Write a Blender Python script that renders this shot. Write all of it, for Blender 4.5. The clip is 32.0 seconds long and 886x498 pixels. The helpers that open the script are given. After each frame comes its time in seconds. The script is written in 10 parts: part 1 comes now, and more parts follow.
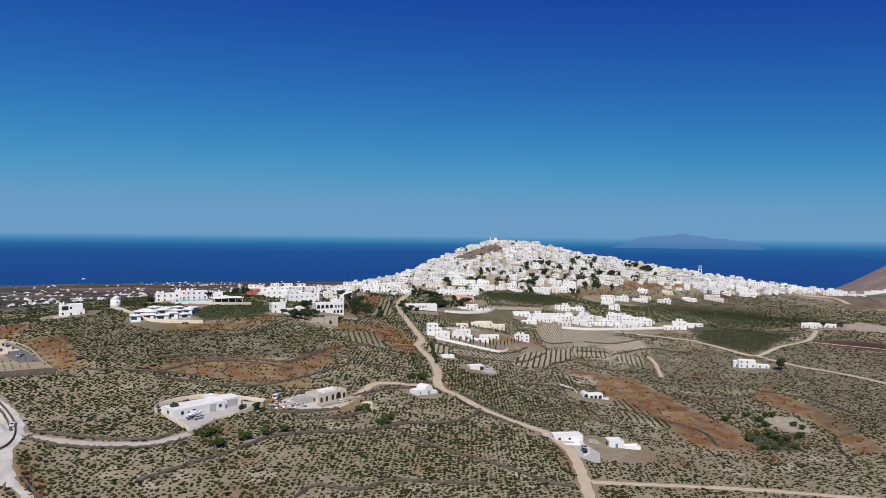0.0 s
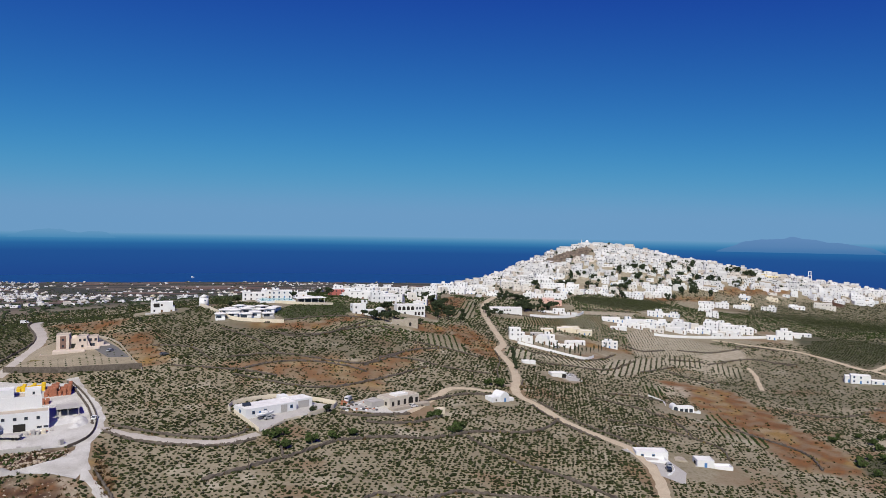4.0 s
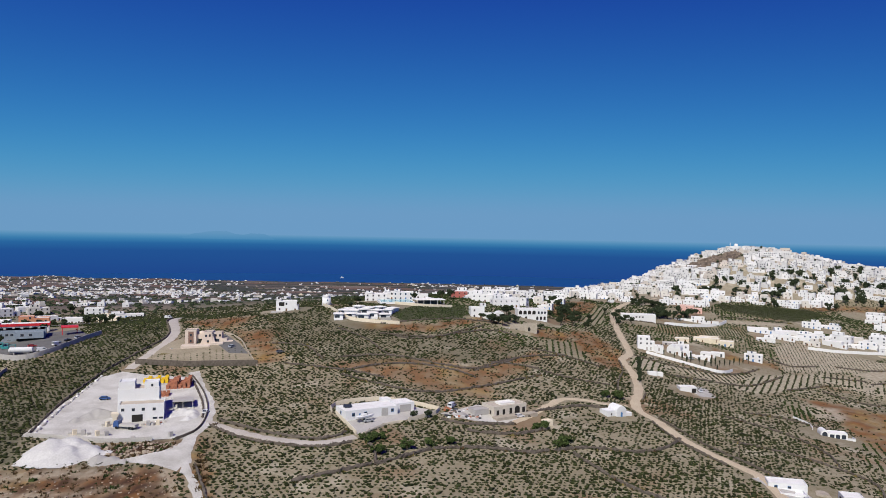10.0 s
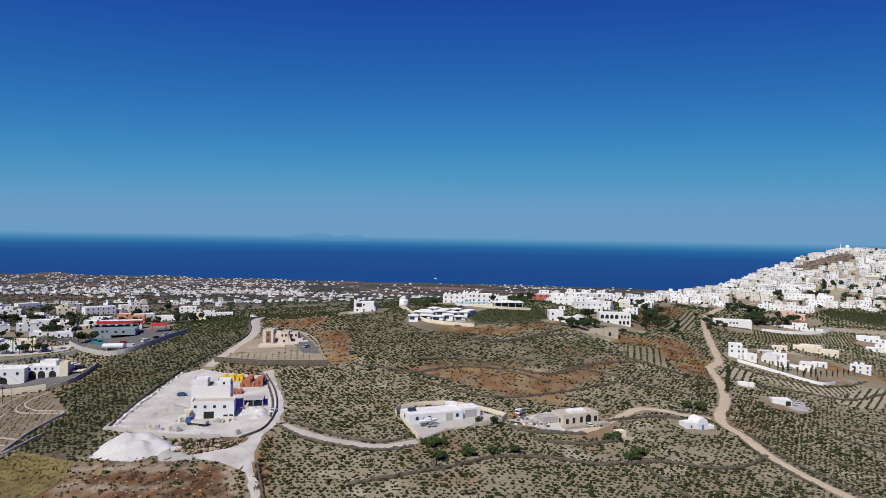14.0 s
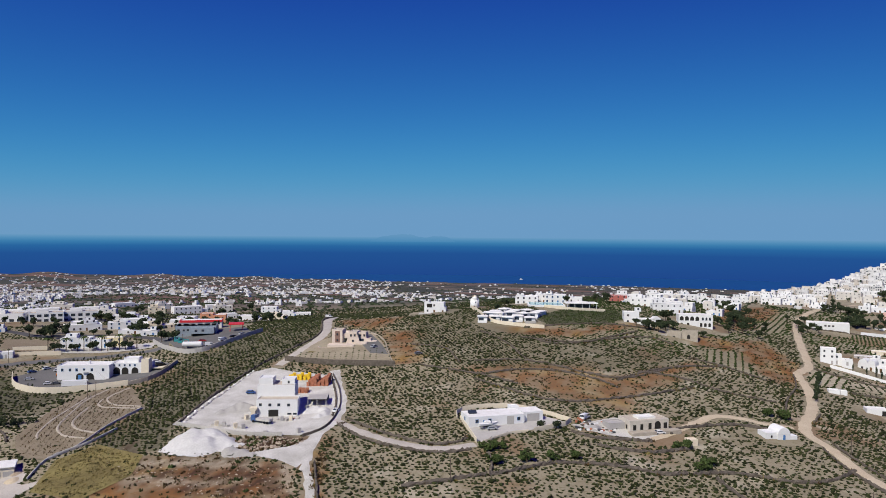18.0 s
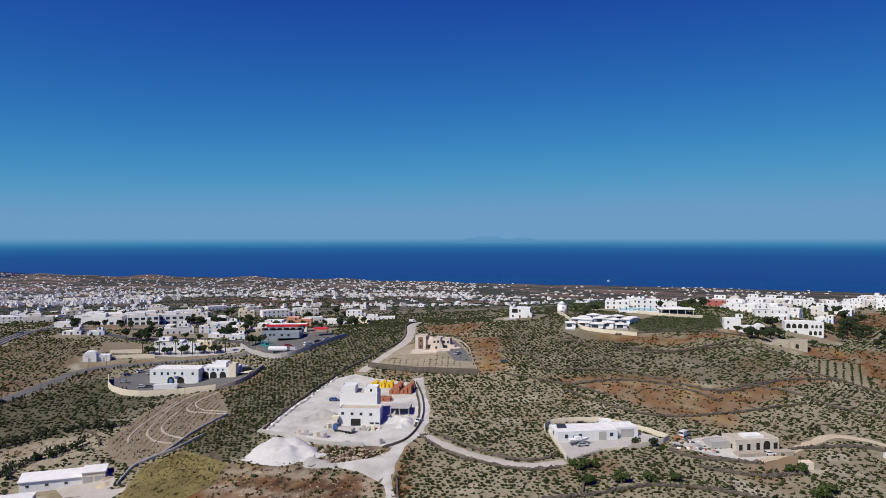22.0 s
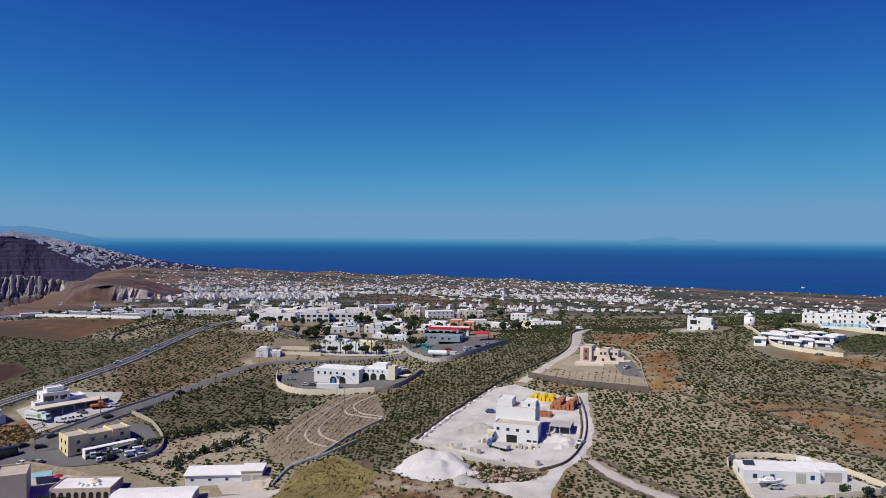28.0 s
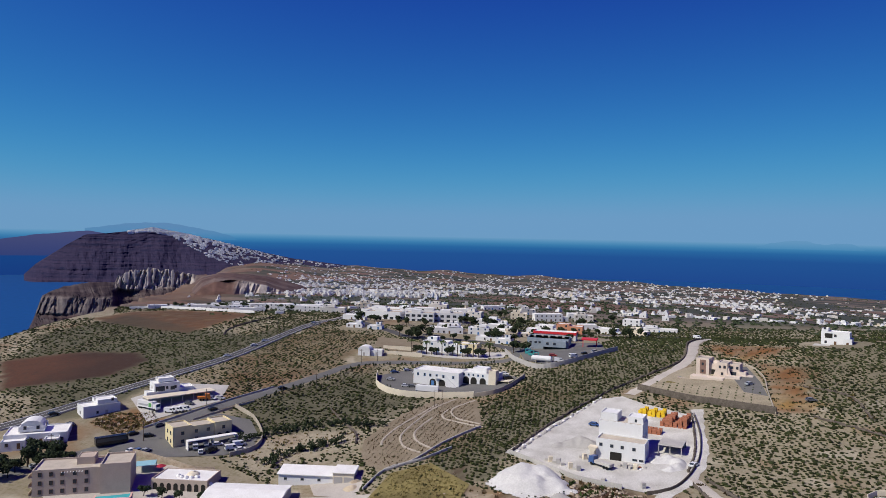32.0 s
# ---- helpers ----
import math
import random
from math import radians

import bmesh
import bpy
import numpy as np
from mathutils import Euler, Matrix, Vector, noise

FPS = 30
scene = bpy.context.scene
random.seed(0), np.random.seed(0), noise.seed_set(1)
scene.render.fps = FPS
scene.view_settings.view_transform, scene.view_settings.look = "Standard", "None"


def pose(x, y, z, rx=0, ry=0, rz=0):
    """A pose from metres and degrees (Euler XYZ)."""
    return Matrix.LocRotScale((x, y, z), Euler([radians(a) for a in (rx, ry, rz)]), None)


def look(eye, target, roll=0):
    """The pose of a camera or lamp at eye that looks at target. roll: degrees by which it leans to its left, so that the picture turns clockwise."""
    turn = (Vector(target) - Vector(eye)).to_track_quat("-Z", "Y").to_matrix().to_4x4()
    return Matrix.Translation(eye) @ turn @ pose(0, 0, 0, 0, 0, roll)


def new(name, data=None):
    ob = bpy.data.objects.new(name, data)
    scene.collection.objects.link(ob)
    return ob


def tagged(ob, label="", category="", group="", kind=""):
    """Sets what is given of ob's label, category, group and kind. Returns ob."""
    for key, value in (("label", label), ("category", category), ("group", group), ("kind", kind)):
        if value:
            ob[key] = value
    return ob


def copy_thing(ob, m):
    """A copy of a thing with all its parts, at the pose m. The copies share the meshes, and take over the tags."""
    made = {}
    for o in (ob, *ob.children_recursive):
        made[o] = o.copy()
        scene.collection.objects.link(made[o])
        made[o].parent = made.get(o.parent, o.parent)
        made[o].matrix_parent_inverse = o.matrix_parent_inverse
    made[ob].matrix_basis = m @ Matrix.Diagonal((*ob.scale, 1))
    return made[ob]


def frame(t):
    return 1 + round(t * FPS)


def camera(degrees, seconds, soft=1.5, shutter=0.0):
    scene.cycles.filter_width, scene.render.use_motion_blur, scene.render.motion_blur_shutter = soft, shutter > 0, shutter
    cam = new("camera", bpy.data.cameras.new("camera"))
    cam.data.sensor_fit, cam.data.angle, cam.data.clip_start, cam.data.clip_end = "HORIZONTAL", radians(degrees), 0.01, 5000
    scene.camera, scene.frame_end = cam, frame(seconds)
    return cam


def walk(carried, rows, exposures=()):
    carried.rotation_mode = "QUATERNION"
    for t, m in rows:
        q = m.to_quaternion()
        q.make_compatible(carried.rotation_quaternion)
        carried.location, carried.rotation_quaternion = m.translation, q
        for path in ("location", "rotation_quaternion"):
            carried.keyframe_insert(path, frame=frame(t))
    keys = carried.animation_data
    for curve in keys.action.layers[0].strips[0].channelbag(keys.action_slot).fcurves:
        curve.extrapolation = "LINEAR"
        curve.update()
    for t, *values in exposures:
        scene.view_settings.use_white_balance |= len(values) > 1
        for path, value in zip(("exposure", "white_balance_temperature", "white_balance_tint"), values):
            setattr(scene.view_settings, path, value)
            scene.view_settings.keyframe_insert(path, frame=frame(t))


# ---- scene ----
cam = camera(63.90, 32.0, soft=0.75)
# seconds, place, heading to the left of +y, tilt, lean
ROWS = [
    (0, -0.00, -0.00, 270.00, -25.898, -1.104, 0.571),
    (0.5, 1.50, 0.86, 269.99, -24.957, -1.095, 0.608),
    (1, 2.99, 1.73, 269.97, -24.049, -1.091, 0.660),
    (1.5, 4.51, 2.63, 269.94, -23.081, -1.068, 0.716),
    (2, 6.08, 3.55, 269.89, -22.128, -1.049, 0.763),
    (2.5, 7.68, 4.47, 269.81, -21.168, -1.047, 0.775),
    (3, 9.31, 5.40, 269.73, -20.215, -1.028, 0.807),
    (3.5, 10.94, 6.32, 269.66, -19.247, -1.022, 0.835),
    (5.5, 17.12, 9.90, 269.56, -15.426, -1.046, 0.936),
    (6, 18.70, 10.79, 269.44, -14.463, -1.038, 0.950),
    (6.5, 20.29, 11.66, 269.31, -13.500, -1.026, 0.978),
    (7, 21.92, 12.48, 269.20, -12.531, -1.014, 0.986),
    (7.5, 23.58, 13.26, 269.11, -11.546, -1.008, 1.018),
    (8, 25.25, 14.01, 269.06, -10.567, -1.006, 1.022),
    (8.5, 26.88, 14.77, 269.02, -9.608, -1.005, 1.039),
    (9, 28.50, 15.58, 269.00, -8.627, -0.988, 1.069),
    (9.5, 30.10, 16.41, 268.99, -7.650, -0.985, 1.054),
    (10, 31.65, 17.23, 269.00, -6.690, -0.983, 1.027),
    (10.5, 33.17, 18.03, 269.02, -5.727, -0.973, 1.021),
    (11, 34.69, 18.80, 269.05, -4.775, -0.977, 1.014),
    (11.5, 36.21, 19.58, 269.07, -3.818, -0.982, 1.027),
    (12, 37.74, 20.39, 269.11, -2.855, -0.992, 1.051),
    (12.5, 39.26, 21.21, 269.13, -1.908, -0.992, 1.049),
    (13, 40.77, 22.03, 269.13, -0.960, -0.995, 1.036),
    (13.5, 42.28, 22.81, 269.11, -0.000, -0.994, 1.009),
    (14, 43.82, 23.59, 269.07, 0.955, -0.992, 0.957),
    (14.5, 45.39, 24.37, 269.02, 1.909, -0.999, 0.906),
    (15, 46.98, 25.17, 268.96, 2.878, -0.999, 0.888),
    (15.5, 48.59, 25.98, 268.90, 3.849, -0.994, 0.878),
    (17.5, 54.08, 28.57, 268.74, 7.446, -0.997, 0.636),
    (18, 54.28, 28.97, 268.74, 7.948, -1.021, 0.464),
    (18.5, 54.29, 29.51, 268.75, 8.249, -1.079, 0.320),
    (19, 54.11, 30.43, 268.85, 8.640, -1.043, 0.240),
    (19.5, 53.81, 31.79, 268.99, 9.301, -0.998, 0.186),
    (20, 53.45, 33.49, 269.16, 10.260, -0.940, 0.131),
    (20.5, 53.09, 35.34, 269.31, 11.341, -0.926, 0.102),
    (21, 52.77, 37.18, 269.48, 12.469, -0.922, 0.062),
    (21.5, 52.49, 38.95, 269.66, 13.617, -0.918, 0.023),
    (22, 52.23, 40.67, 269.87, 14.759, -0.922, -0.021),
    (22.5, 52.00, 42.35, 270.08, 15.903, -0.914, -0.048),
    (23, 51.80, 44.02, 270.26, 17.057, -0.913, -0.052),
    (23.5, 51.61, 45.70, 270.42, 18.205, -0.909, -0.066),
    (24, 51.41, 47.41, 270.54, 19.359, -0.906, -0.064),
    (24.5, 51.18, 49.15, 270.65, 20.516, -0.901, -0.038),
    (25, 50.91, 50.94, 270.74, 21.657, -0.908, -0.004),
    (25.5, 50.61, 52.73, 270.81, 22.806, -0.914, 0.038),
    (27.5, 49.56, 59.27, 271.10, 27.371, -0.952, 0.336),
    (28, 49.28, 61.06, 271.13, 28.508, -0.975, 0.416),
    (28.5, 48.97, 62.85, 271.16, 29.658, -0.995, 0.488),
    (29, 48.69, 64.58, 271.17, 30.809, -1.005, 0.580),
    (29.5, 48.44, 66.26, 271.17, 31.932, -1.017, 0.659),
    (30, 48.21, 67.91, 271.17, 33.094, -1.034, 0.765),
    (30.5, 47.99, 69.57, 271.16, 34.253, -1.048, 0.883),
    (31, 47.75, 71.26, 271.15, 35.396, -1.059, 0.987),
    (31.5, 47.46, 72.97, 271.17, 36.529, -1.064, 1.076),
    (32, 47.14, 74.71, 271.17, 37.666, -1.089, 1.131),
]
walk(cam, [(t, pose(x, y, z, 90 + tilt, 0, yaw) @ pose(0, 0, 0, 0, 0, lean)) for t, x, y, z, yaw, tilt, lean in ROWS])

# ==== world, sun
SUN = Vector((-0.47 * math.cos(radians(47)), -0.883 * math.cos(radians(47)), math.sin(radians(47)))).normalized()
world = bpy.data.worlds.new("world")
scene.world = world
world.use_nodes = True
wn, wl = world.node_tree.nodes, world.node_tree.links
sky = wn.new("ShaderNodeTexSky")
sky.sky_type, sky.sun_disc = "NISHITA", False
sky.sun_elevation, sky.sun_rotation = radians(47), radians(208)
sky.altitude, sky.air_density, sky.dust_density, sky.ozone_density = 4000, 1.0, 0.0, 8.0
STRENGTH = 0.08  # of the sky
# the air of a clear summer day: deeper blue, with a horizon that levels off
split, join = wn.new("ShaderNodeSeparateColor"), wn.new("ShaderNodeCombineColor")
# a little more haze on the side of the bay
where, axes, haze, veil = (wn.new(k) for k in ("ShaderNodeTexCoord", "ShaderNodeSeparateXYZ", "ShaderNodeMapRange", "ShaderNodeVectorMath"))
haze.inputs[1].default_value, haze.inputs[2].default_value, haze.inputs[3].default_value, haze.inputs[4].default_value = -1.0, 1.0, 1.24, 0.88
veil.operation = "SCALE"
wl.new(where.outputs["Generated"], axes.inputs[0])
wl.new(axes.outputs[0], haze.inputs[0])
wl.new(sky.outputs["Color"], veil.inputs[0])
wl.new(haze.outputs[0], veil.inputs["Scale"])
wl.new(veil.outputs[0], split.inputs[0])
for k, (square, gain, base, top, round_off) in enumerate(((2.05, 0.10, 0.0, 0.166, 0.20), (0.0, 1.31, -0.094, 0.362, 0.29), (0.0, 0.8, 0.155, 0.612, 0.22))):
    a, b, c = (wn.new("ShaderNodeMath") for _ in range(3))
    a.operation, b.operation, c.operation = "MULTIPLY_ADD", "MULTIPLY_ADD", "SMOOTH_MIN"
    a.inputs[1].default_value, a.inputs[2].default_value = square * STRENGTH, gain
    b.inputs[2].default_value = base / STRENGTH
    c.inputs[1].default_value, c.inputs[2].default_value = top / STRENGTH, round_off / STRENGTH
    wl.new(split.outputs[k], a.inputs[0])
    wl.new(a.outputs[0], b.inputs[0])
    wl.new(split.outputs[k], b.inputs[1])
    wl.new(b.outputs[0], c.inputs[0])
    wl.new(c.outputs[0], join.inputs[k])
wl.new(join.outputs[0], wn["Background"].inputs["Color"])
wn["Background"].inputs["Strength"].default_value = 0.0725
sun = new("sun", bpy.data.lights.new("sun", "SUN"))
sun.data.energy, sun.data.angle, sun.data.color = 4.7, radians(0.53), (1.0, 0.945, 0.84)
sun.matrix_world = look(SUN * 100, (0, 0, 0))


# ==== materials
def material(name, color, rough=0.85, vary=0.12, scale=0.4, bump=0.3, fine=6.0, tint=None, spec=0.15, metal=0.0, random_tint=0.0):
    """A surface with broad stains, fine grain and relief, at real-world size."""
    m = bpy.data.materials.new(name)
    m.use_nodes = True
    n, l = m.node_tree.nodes, m.node_tree.links
    b = n["Principled BSDF"]
    b.inputs["Roughness"].default_value, b.inputs["Metallic"].default_value = rough, metal
    b.inputs["Specular IOR Level"].default_value = spec
    geo = n.new("ShaderNodeNewGeometry")
    broad, grain = n.new("ShaderNodeTexNoise"), n.new("ShaderNodeTexNoise")
    for t, s, d in ((broad, scale, 4), (grain, fine, 3)):
        t.inputs["Scale"].default_value, t.inputs["Detail"].default_value = s, d
        l.new(geo.outputs["Position"], t.inputs["Vector"])
    other = tint or tuple(c * 0.62 for c in color)
    mix = n.new("ShaderNodeMix")
    mix.data_type = "RGBA"
    mix.inputs[6].default_value, mix.inputs[7].default_value = (*color, 1), (*other, 1)
    ramp = n.new("ShaderNodeMapRange")
    ramp.inputs[1].default_value, ramp.inputs[2].default_value = 0.35, 0.75
    ramp.inputs[4].default_value = min(1.0, vary * 4)
    l.new(broad.outputs["Fac"], ramp.inputs[0])
    l.new(ramp.outputs[0], mix.inputs[0])
    grainy = n.new("ShaderNodeMix")
    grainy.data_type, grainy.blend_type = "RGBA", "MULTIPLY"
    grainy.inputs[0].default_value = min(1.0, vary * 3)
    gray = n.new("ShaderNodeMapRange")
    gray.inputs[1].default_value, gray.inputs[2].default_value, gray.inputs[3].default_value, gray.inputs[4].default_value = 0.3, 0.7, 0.7, 1.2
    l.new(grain.outputs["Fac"], gray.inputs[0])
    l.new(mix.outputs[2], grainy.inputs[6])
    l.new(gray.outputs[0], grainy.inputs[7])
    out = grainy.outputs[2]
    if random_tint:
        info, rnd = n.new("ShaderNodeObjectInfo"), n.new("ShaderNodeMapRange")
        rnd.inputs[3].default_value, rnd.inputs[4].default_value = 1 - random_tint, 1.0
        l.new(info.outputs["Random"], rnd.inputs[0])
        last = n.new("ShaderNodeMix")
        last.data_type, last.blend_type = "RGBA", "MULTIPLY"
        last.inputs[0].default_value = 1.0
        l.new(out, last.inputs[6])
        l.new(rnd.outputs[0], last.inputs[7])
        out = last.outputs[2]
    l.new(out, b.inputs["Base Color"])
    if bump:
        bp = n.new("ShaderNodeBump")
        bp.inputs["Strength"].default_value, bp.inputs["Distance"].default_value = bump, 0.05
        l.new(grain.outputs["Fac"], bp.inputs["Height"])
        l.new(bp.outputs[0], b.inputs["Normal"])
    return m


def island_tint(m, low, high):
    """Lets each joined piece of a mesh be a little lighter or darker."""
    n, l = m.node_tree.nodes, m.node_tree.links
    b = n["Principled BSDF"]
    geo = n.new("ShaderNodeNewGeometry")
    mix, rnd = n.new("ShaderNodeMix"), n.new("ShaderNodeMapRange")
    mix.data_type, mix.blend_type = "RGBA", "MULTIPLY"
    mix.inputs[0].default_value = 1.0
    rnd.inputs[3].default_value, rnd.inputs[4].default_value = low, high
    l.new(geo.outputs["Random Per Island"], rnd.inputs[0])
    l.new(b.inputs["Base Color"].links[0].from_socket, mix.inputs[6])
    l.new(rnd.outputs[0], mix.inputs[7])
    l.new(mix.outputs[2], b.inputs["Base Color"])
    return m


def leaf_material(name, dark, light):
    """Leaves that differ from clump to clump."""
    return island_tint(material(name, dark, 0.7, 0.25, 0.8, 0.5, 9.0, tint=light, spec=0.05), 0.6, 1.5)


WHITE = material("white_limewash", (0.76, 0.76, 0.755), 0.9, 0.06, 0.35, 0.15, 3.0, tint=(0.66, 0.64, 0.60), random_tint=0.12)
CREAM = material("cream_plaster", (0.72, 0.64, 0.50), 0.9, 0.08, 0.3, 0.15, 3.0, random_tint=0.1)
STONE_PLASTER = material("beige_plaster", (0.49, 0.40, 0.33), 0.9, 0.08, 0.3, 0.2, 3.0)
GREY_PLASTER = material("grey_render", (0.42, 0.40, 0.38), 0.9, 0.08, 0.3, 0.2, 3.0)
PINK = material("pink_plaster", (0.66, 0.42, 0.36), 0.9, 0.08, 0.3, 0.15, 3.0)
RED = material("red_paint", (0.40, 0.13, 0.11), 0.7, 0.08, 0.3, 0.1, 3.0)
YELLOW = material("yellow_plaster", (0.70, 0.60, 0.36), 0.9, 0.08, 0.3, 0.15, 3.0)
ORANGE = material("orange_plaster", (0.58, 0.27, 0.16), 0.9, 0.08, 0.3, 0.15, 3.0)
METAL_GREY = material("grey_sheet_metal", (0.28, 0.325, 0.37), 0.5, 0.1, 0.3, 0.1, 2.0, spec=0.4)
ROOF_WHITE = material("white_roof_coat", (0.78, 0.77, 0.74), 0.85, 0.1, 0.3, 0.15, 3.0, tint=(0.55, 0.52, 0.47))
ROOF_BEIGE = material("beige_roof_screed", (0.50, 0.44, 0.36), 0.9, 0.12, 0.3, 0.2, 3.0)
GLASS_DARK = material("dark_window_glass", (0.035, 0.045, 0.06), 0.15, 0.05, 1.0, 0.0, 4.0, spec=0.5)
# near-black colour that stands in for the shade inside openings
OPENING_SHADE = material("deep_shade_interior", (0.03, 0.028, 0.025), 0.9, 0.1, 1.0, 0.0, 4.0)
BLUE_PAINT = material("blue_paint", (0.08, 0.20, 0.42), 0.5, 0.05, 1.0, 0.0, 4.0)
WOOD = material("brown_wood", (0.16, 0.09, 0.05), 0.7, 0.15, 1.0, 0.2, 8.0)
CONCRETE = material("pale_concrete", (0.46, 0.44, 0.41), 0.9, 0.12, 0.15, 0.2, 2.0)
GRAVEL = material("white_pumice_gravel", (0.56, 0.545, 0.505), 0.95, 0.24, 0.14, 0.4, 3.0, tint=(0.37, 0.35, 0.31))
PUMICE = material("white_pumice_heap", (0.56, 0.55, 0.53), 0.95, 0.14, 0.2, 0.5, 2.0, tint=(0.43, 0.42, 0.40))
GREY_SAND = material("grey_sand_heap", (0.38, 0.365, 0.34), 0.95, 0.1, 0.3, 0.5, 3.0)
DIRT = material("pale_dirt_track", (0.52, 0.44, 0.315), 0.95, 0.15, 0.12, 0.4, 2.0, tint=(0.40, 0.31, 0.22))
LANE = material("pale_concrete_lane", (0.46, 0.42, 0.37), 0.95, 0.12, 0.15, 0.3, 2.0)
ASPHALT = material("worn_asphalt", (0.075, 0.074, 0.074), 0.9, 0.15, 0.1, 0.2, 3.0, tint=(0.115, 0.11, 0.105))
ASPHALT_PALE = material("bleached_asphalt", (0.150, 0.147, 0.142), 0.9, 0.15, 0.1, 0.2, 3.0)
PAINT_LINE = material("white_road_paint", (0.7, 0.7, 0.68), 0.8, 0.1, 1.0, 0.0, 3.0)
DRY_STONE = material("dark_dry_stone", (0.095, 0.08, 0.066), 0.95, 0.25, 0.8, 0.8, 3.0, tint=(0.16, 0.135, 0.11))
TAN_FIELD = material("bare_tan_terrace_soil", (0.235, 0.195, 0.138), 0.95, 0.2, 0.12, 0.5, 2.0, tint=(0.165, 0.13, 0.085))
PALE_STONE = material("pale_terrace_stone", (0.42, 0.37, 0.30), 0.95, 0.15, 0.5, 0.5, 3.0)
VINE = leaf_material("vine_leaves", (0.025, 0.033, 0.013), (0.047, 0.053, 0.019))
VINE_GREEN = leaf_material("green_vine_leaves", (0.024, 0.039, 0.011), (0.041, 0.056, 0.016))
SCRUB = leaf_material("dry_scrub", (0.10, 0.062, 0.03), (0.065, 0.055, 0.026))
TREE = leaf_material("dark_tree_leaves", (0.026, 0.038, 0.02), (0.05, 0.062, 0.03))
BUSH = leaf_material("green_bush_leaves", (0.038, 0.058, 0.018), (0.062, 0.084, 0.028))
BARK = material("tree_bark", (0.10, 0.075, 0.055), 0.9, 0.2, 1.5, 0.6, 8.0)
POOL = material("pool_water", (0.05, 0.42, 0.48), 0.1, 0.05, 0.5, 0.0, 2.0, spec=0.5)
TERRACOTTA = material("stacked_terracotta_bricks", (0.42, 0.17, 0.10), 0.9, 0.15, 0.8, 0.4, 4.0)
YELLOW_BALE = material("yellow_wrapped_pallets", (0.75, 0.50, 0.03), 0.6, 0.1, 0.8, 0.3, 3.0)
STEEL_DARK = material("dark_steel", (0.06, 0.065, 0.07), 0.5, 0.1, 1.0, 0.1, 3.0, spec=0.5)
TYRE = material("black_rubber", (0.02, 0.02, 0.02), 0.9, 0.05, 1.0, 0.0, 3.0)
POLE_WOOD = material("weathered_pole_wood", (0.14, 0.11, 0.085), 0.9, 0.15, 1.0, 0.2, 6.0)
CANVAS_RED = material("red_canvas", (0.35, 0.03, 0.05), 0.8, 0.05, 1.0, 0.1, 4.0)
CHALK_ROCK = material("chalky_rock", (0.42, 0.36, 0.28), 0.95, 0.2, 0.6, 0.7, 3.0, tint=(0.22, 0.15, 0.10))
RED_ROCK = material("red_brown_rock", (0.23, 0.13, 0.08), 0.95, 0.25, 0.6, 0.7, 3.0, tint=(0.14, 0.08, 0.055))
CAR_PAINTS = {"white": material("white_car_paint", (0.72, 0.72, 0.72), 0.3, 0.03, 1.0, 0.0, 4.0, spec=0.5), "silver": material("silver_car_paint", (0.40, 0.41, 0.42), 0.3, 0.03, 1.0, 0.0, 4.0, spec=0.5),
              "black": material("black_car_paint", (0.015, 0.015, 0.018), 0.25, 0.03, 1.0, 0.0, 4.0, spec=0.5), "blue": material("blue_car_paint", (0.04, 0.09, 0.24), 0.3, 0.03, 1.0, 0.0, 4.0, spec=0.5),
              "red": material("red_car_paint", (0.36, 0.03, 0.03), 0.3, 0.03, 1.0, 0.0, 4.0, spec=0.5), "orange": material("orange_machine_paint", (0.62, 0.20, 0.03), 0.4, 0.03, 1.0, 0.0, 4.0, spec=0.5),
              "grey": material("grey_car_paint", (0.12, 0.125, 0.135), 0.3, 0.03, 1.0, 0.0, 4.0, spec=0.5), "green": material("green_paint", (0.10, 0.32, 0.10), 0.5, 0.03, 1.0, 0.0, 4.0), "teal": material("teal_machine_paint", (0.06, 0.30, 0.30), 0.4, 0.03, 1.0, 0.0, 4.0)}
RED_SIGN = material("bright_red_sign_paint", (0.62, 0.035, 0.045), 0.5, 0.06, 0.5, 0.05, 3.0, spec=0.3)
HILL_WHITE = island_tint(material("weathered_village_limewash", (0.75, 0.745, 0.735), 0.9, 0.1, 0.25, 0.15, 2.0, tint=(0.60, 0.57, 0.53)), 0.72, 1.0)
HILL_WARM = island_tint(material("warm_village_plaster", (0.66, 0.60, 0.53), 0.9, 0.1, 0.25, 0.15, 2.0), 0.75, 1.0)
RUIN_STONE = material("pale_rough_masonry", (0.60, 0.545, 0.465), 0.95, 0.12, 0.6, 0.5, 3.0)
VILLA_STONE = material("pale_pink_beige_plaster", (0.64, 0.54, 0.46), 0.9, 0.08, 0.3, 0.2, 3.0)
OFF_WHITE = material("aged_limewash", (0.69, 0.655, 0.60), 0.9, 0.08, 0.3, 0.15, 3.0, random_tint=0.15)
GARDEN_SOIL = material("raked_garden_soil", (0.33, 0.285, 0.205), 0.95, 0.25, 0.15, 0.5, 2.0, tint=(0.235, 0.20, 0.135))
STRAW_TUFT = leaf_material("yellow_grass_tufts", (0.17, 0.13, 0.045), (0.11, 0.10, 0.04))


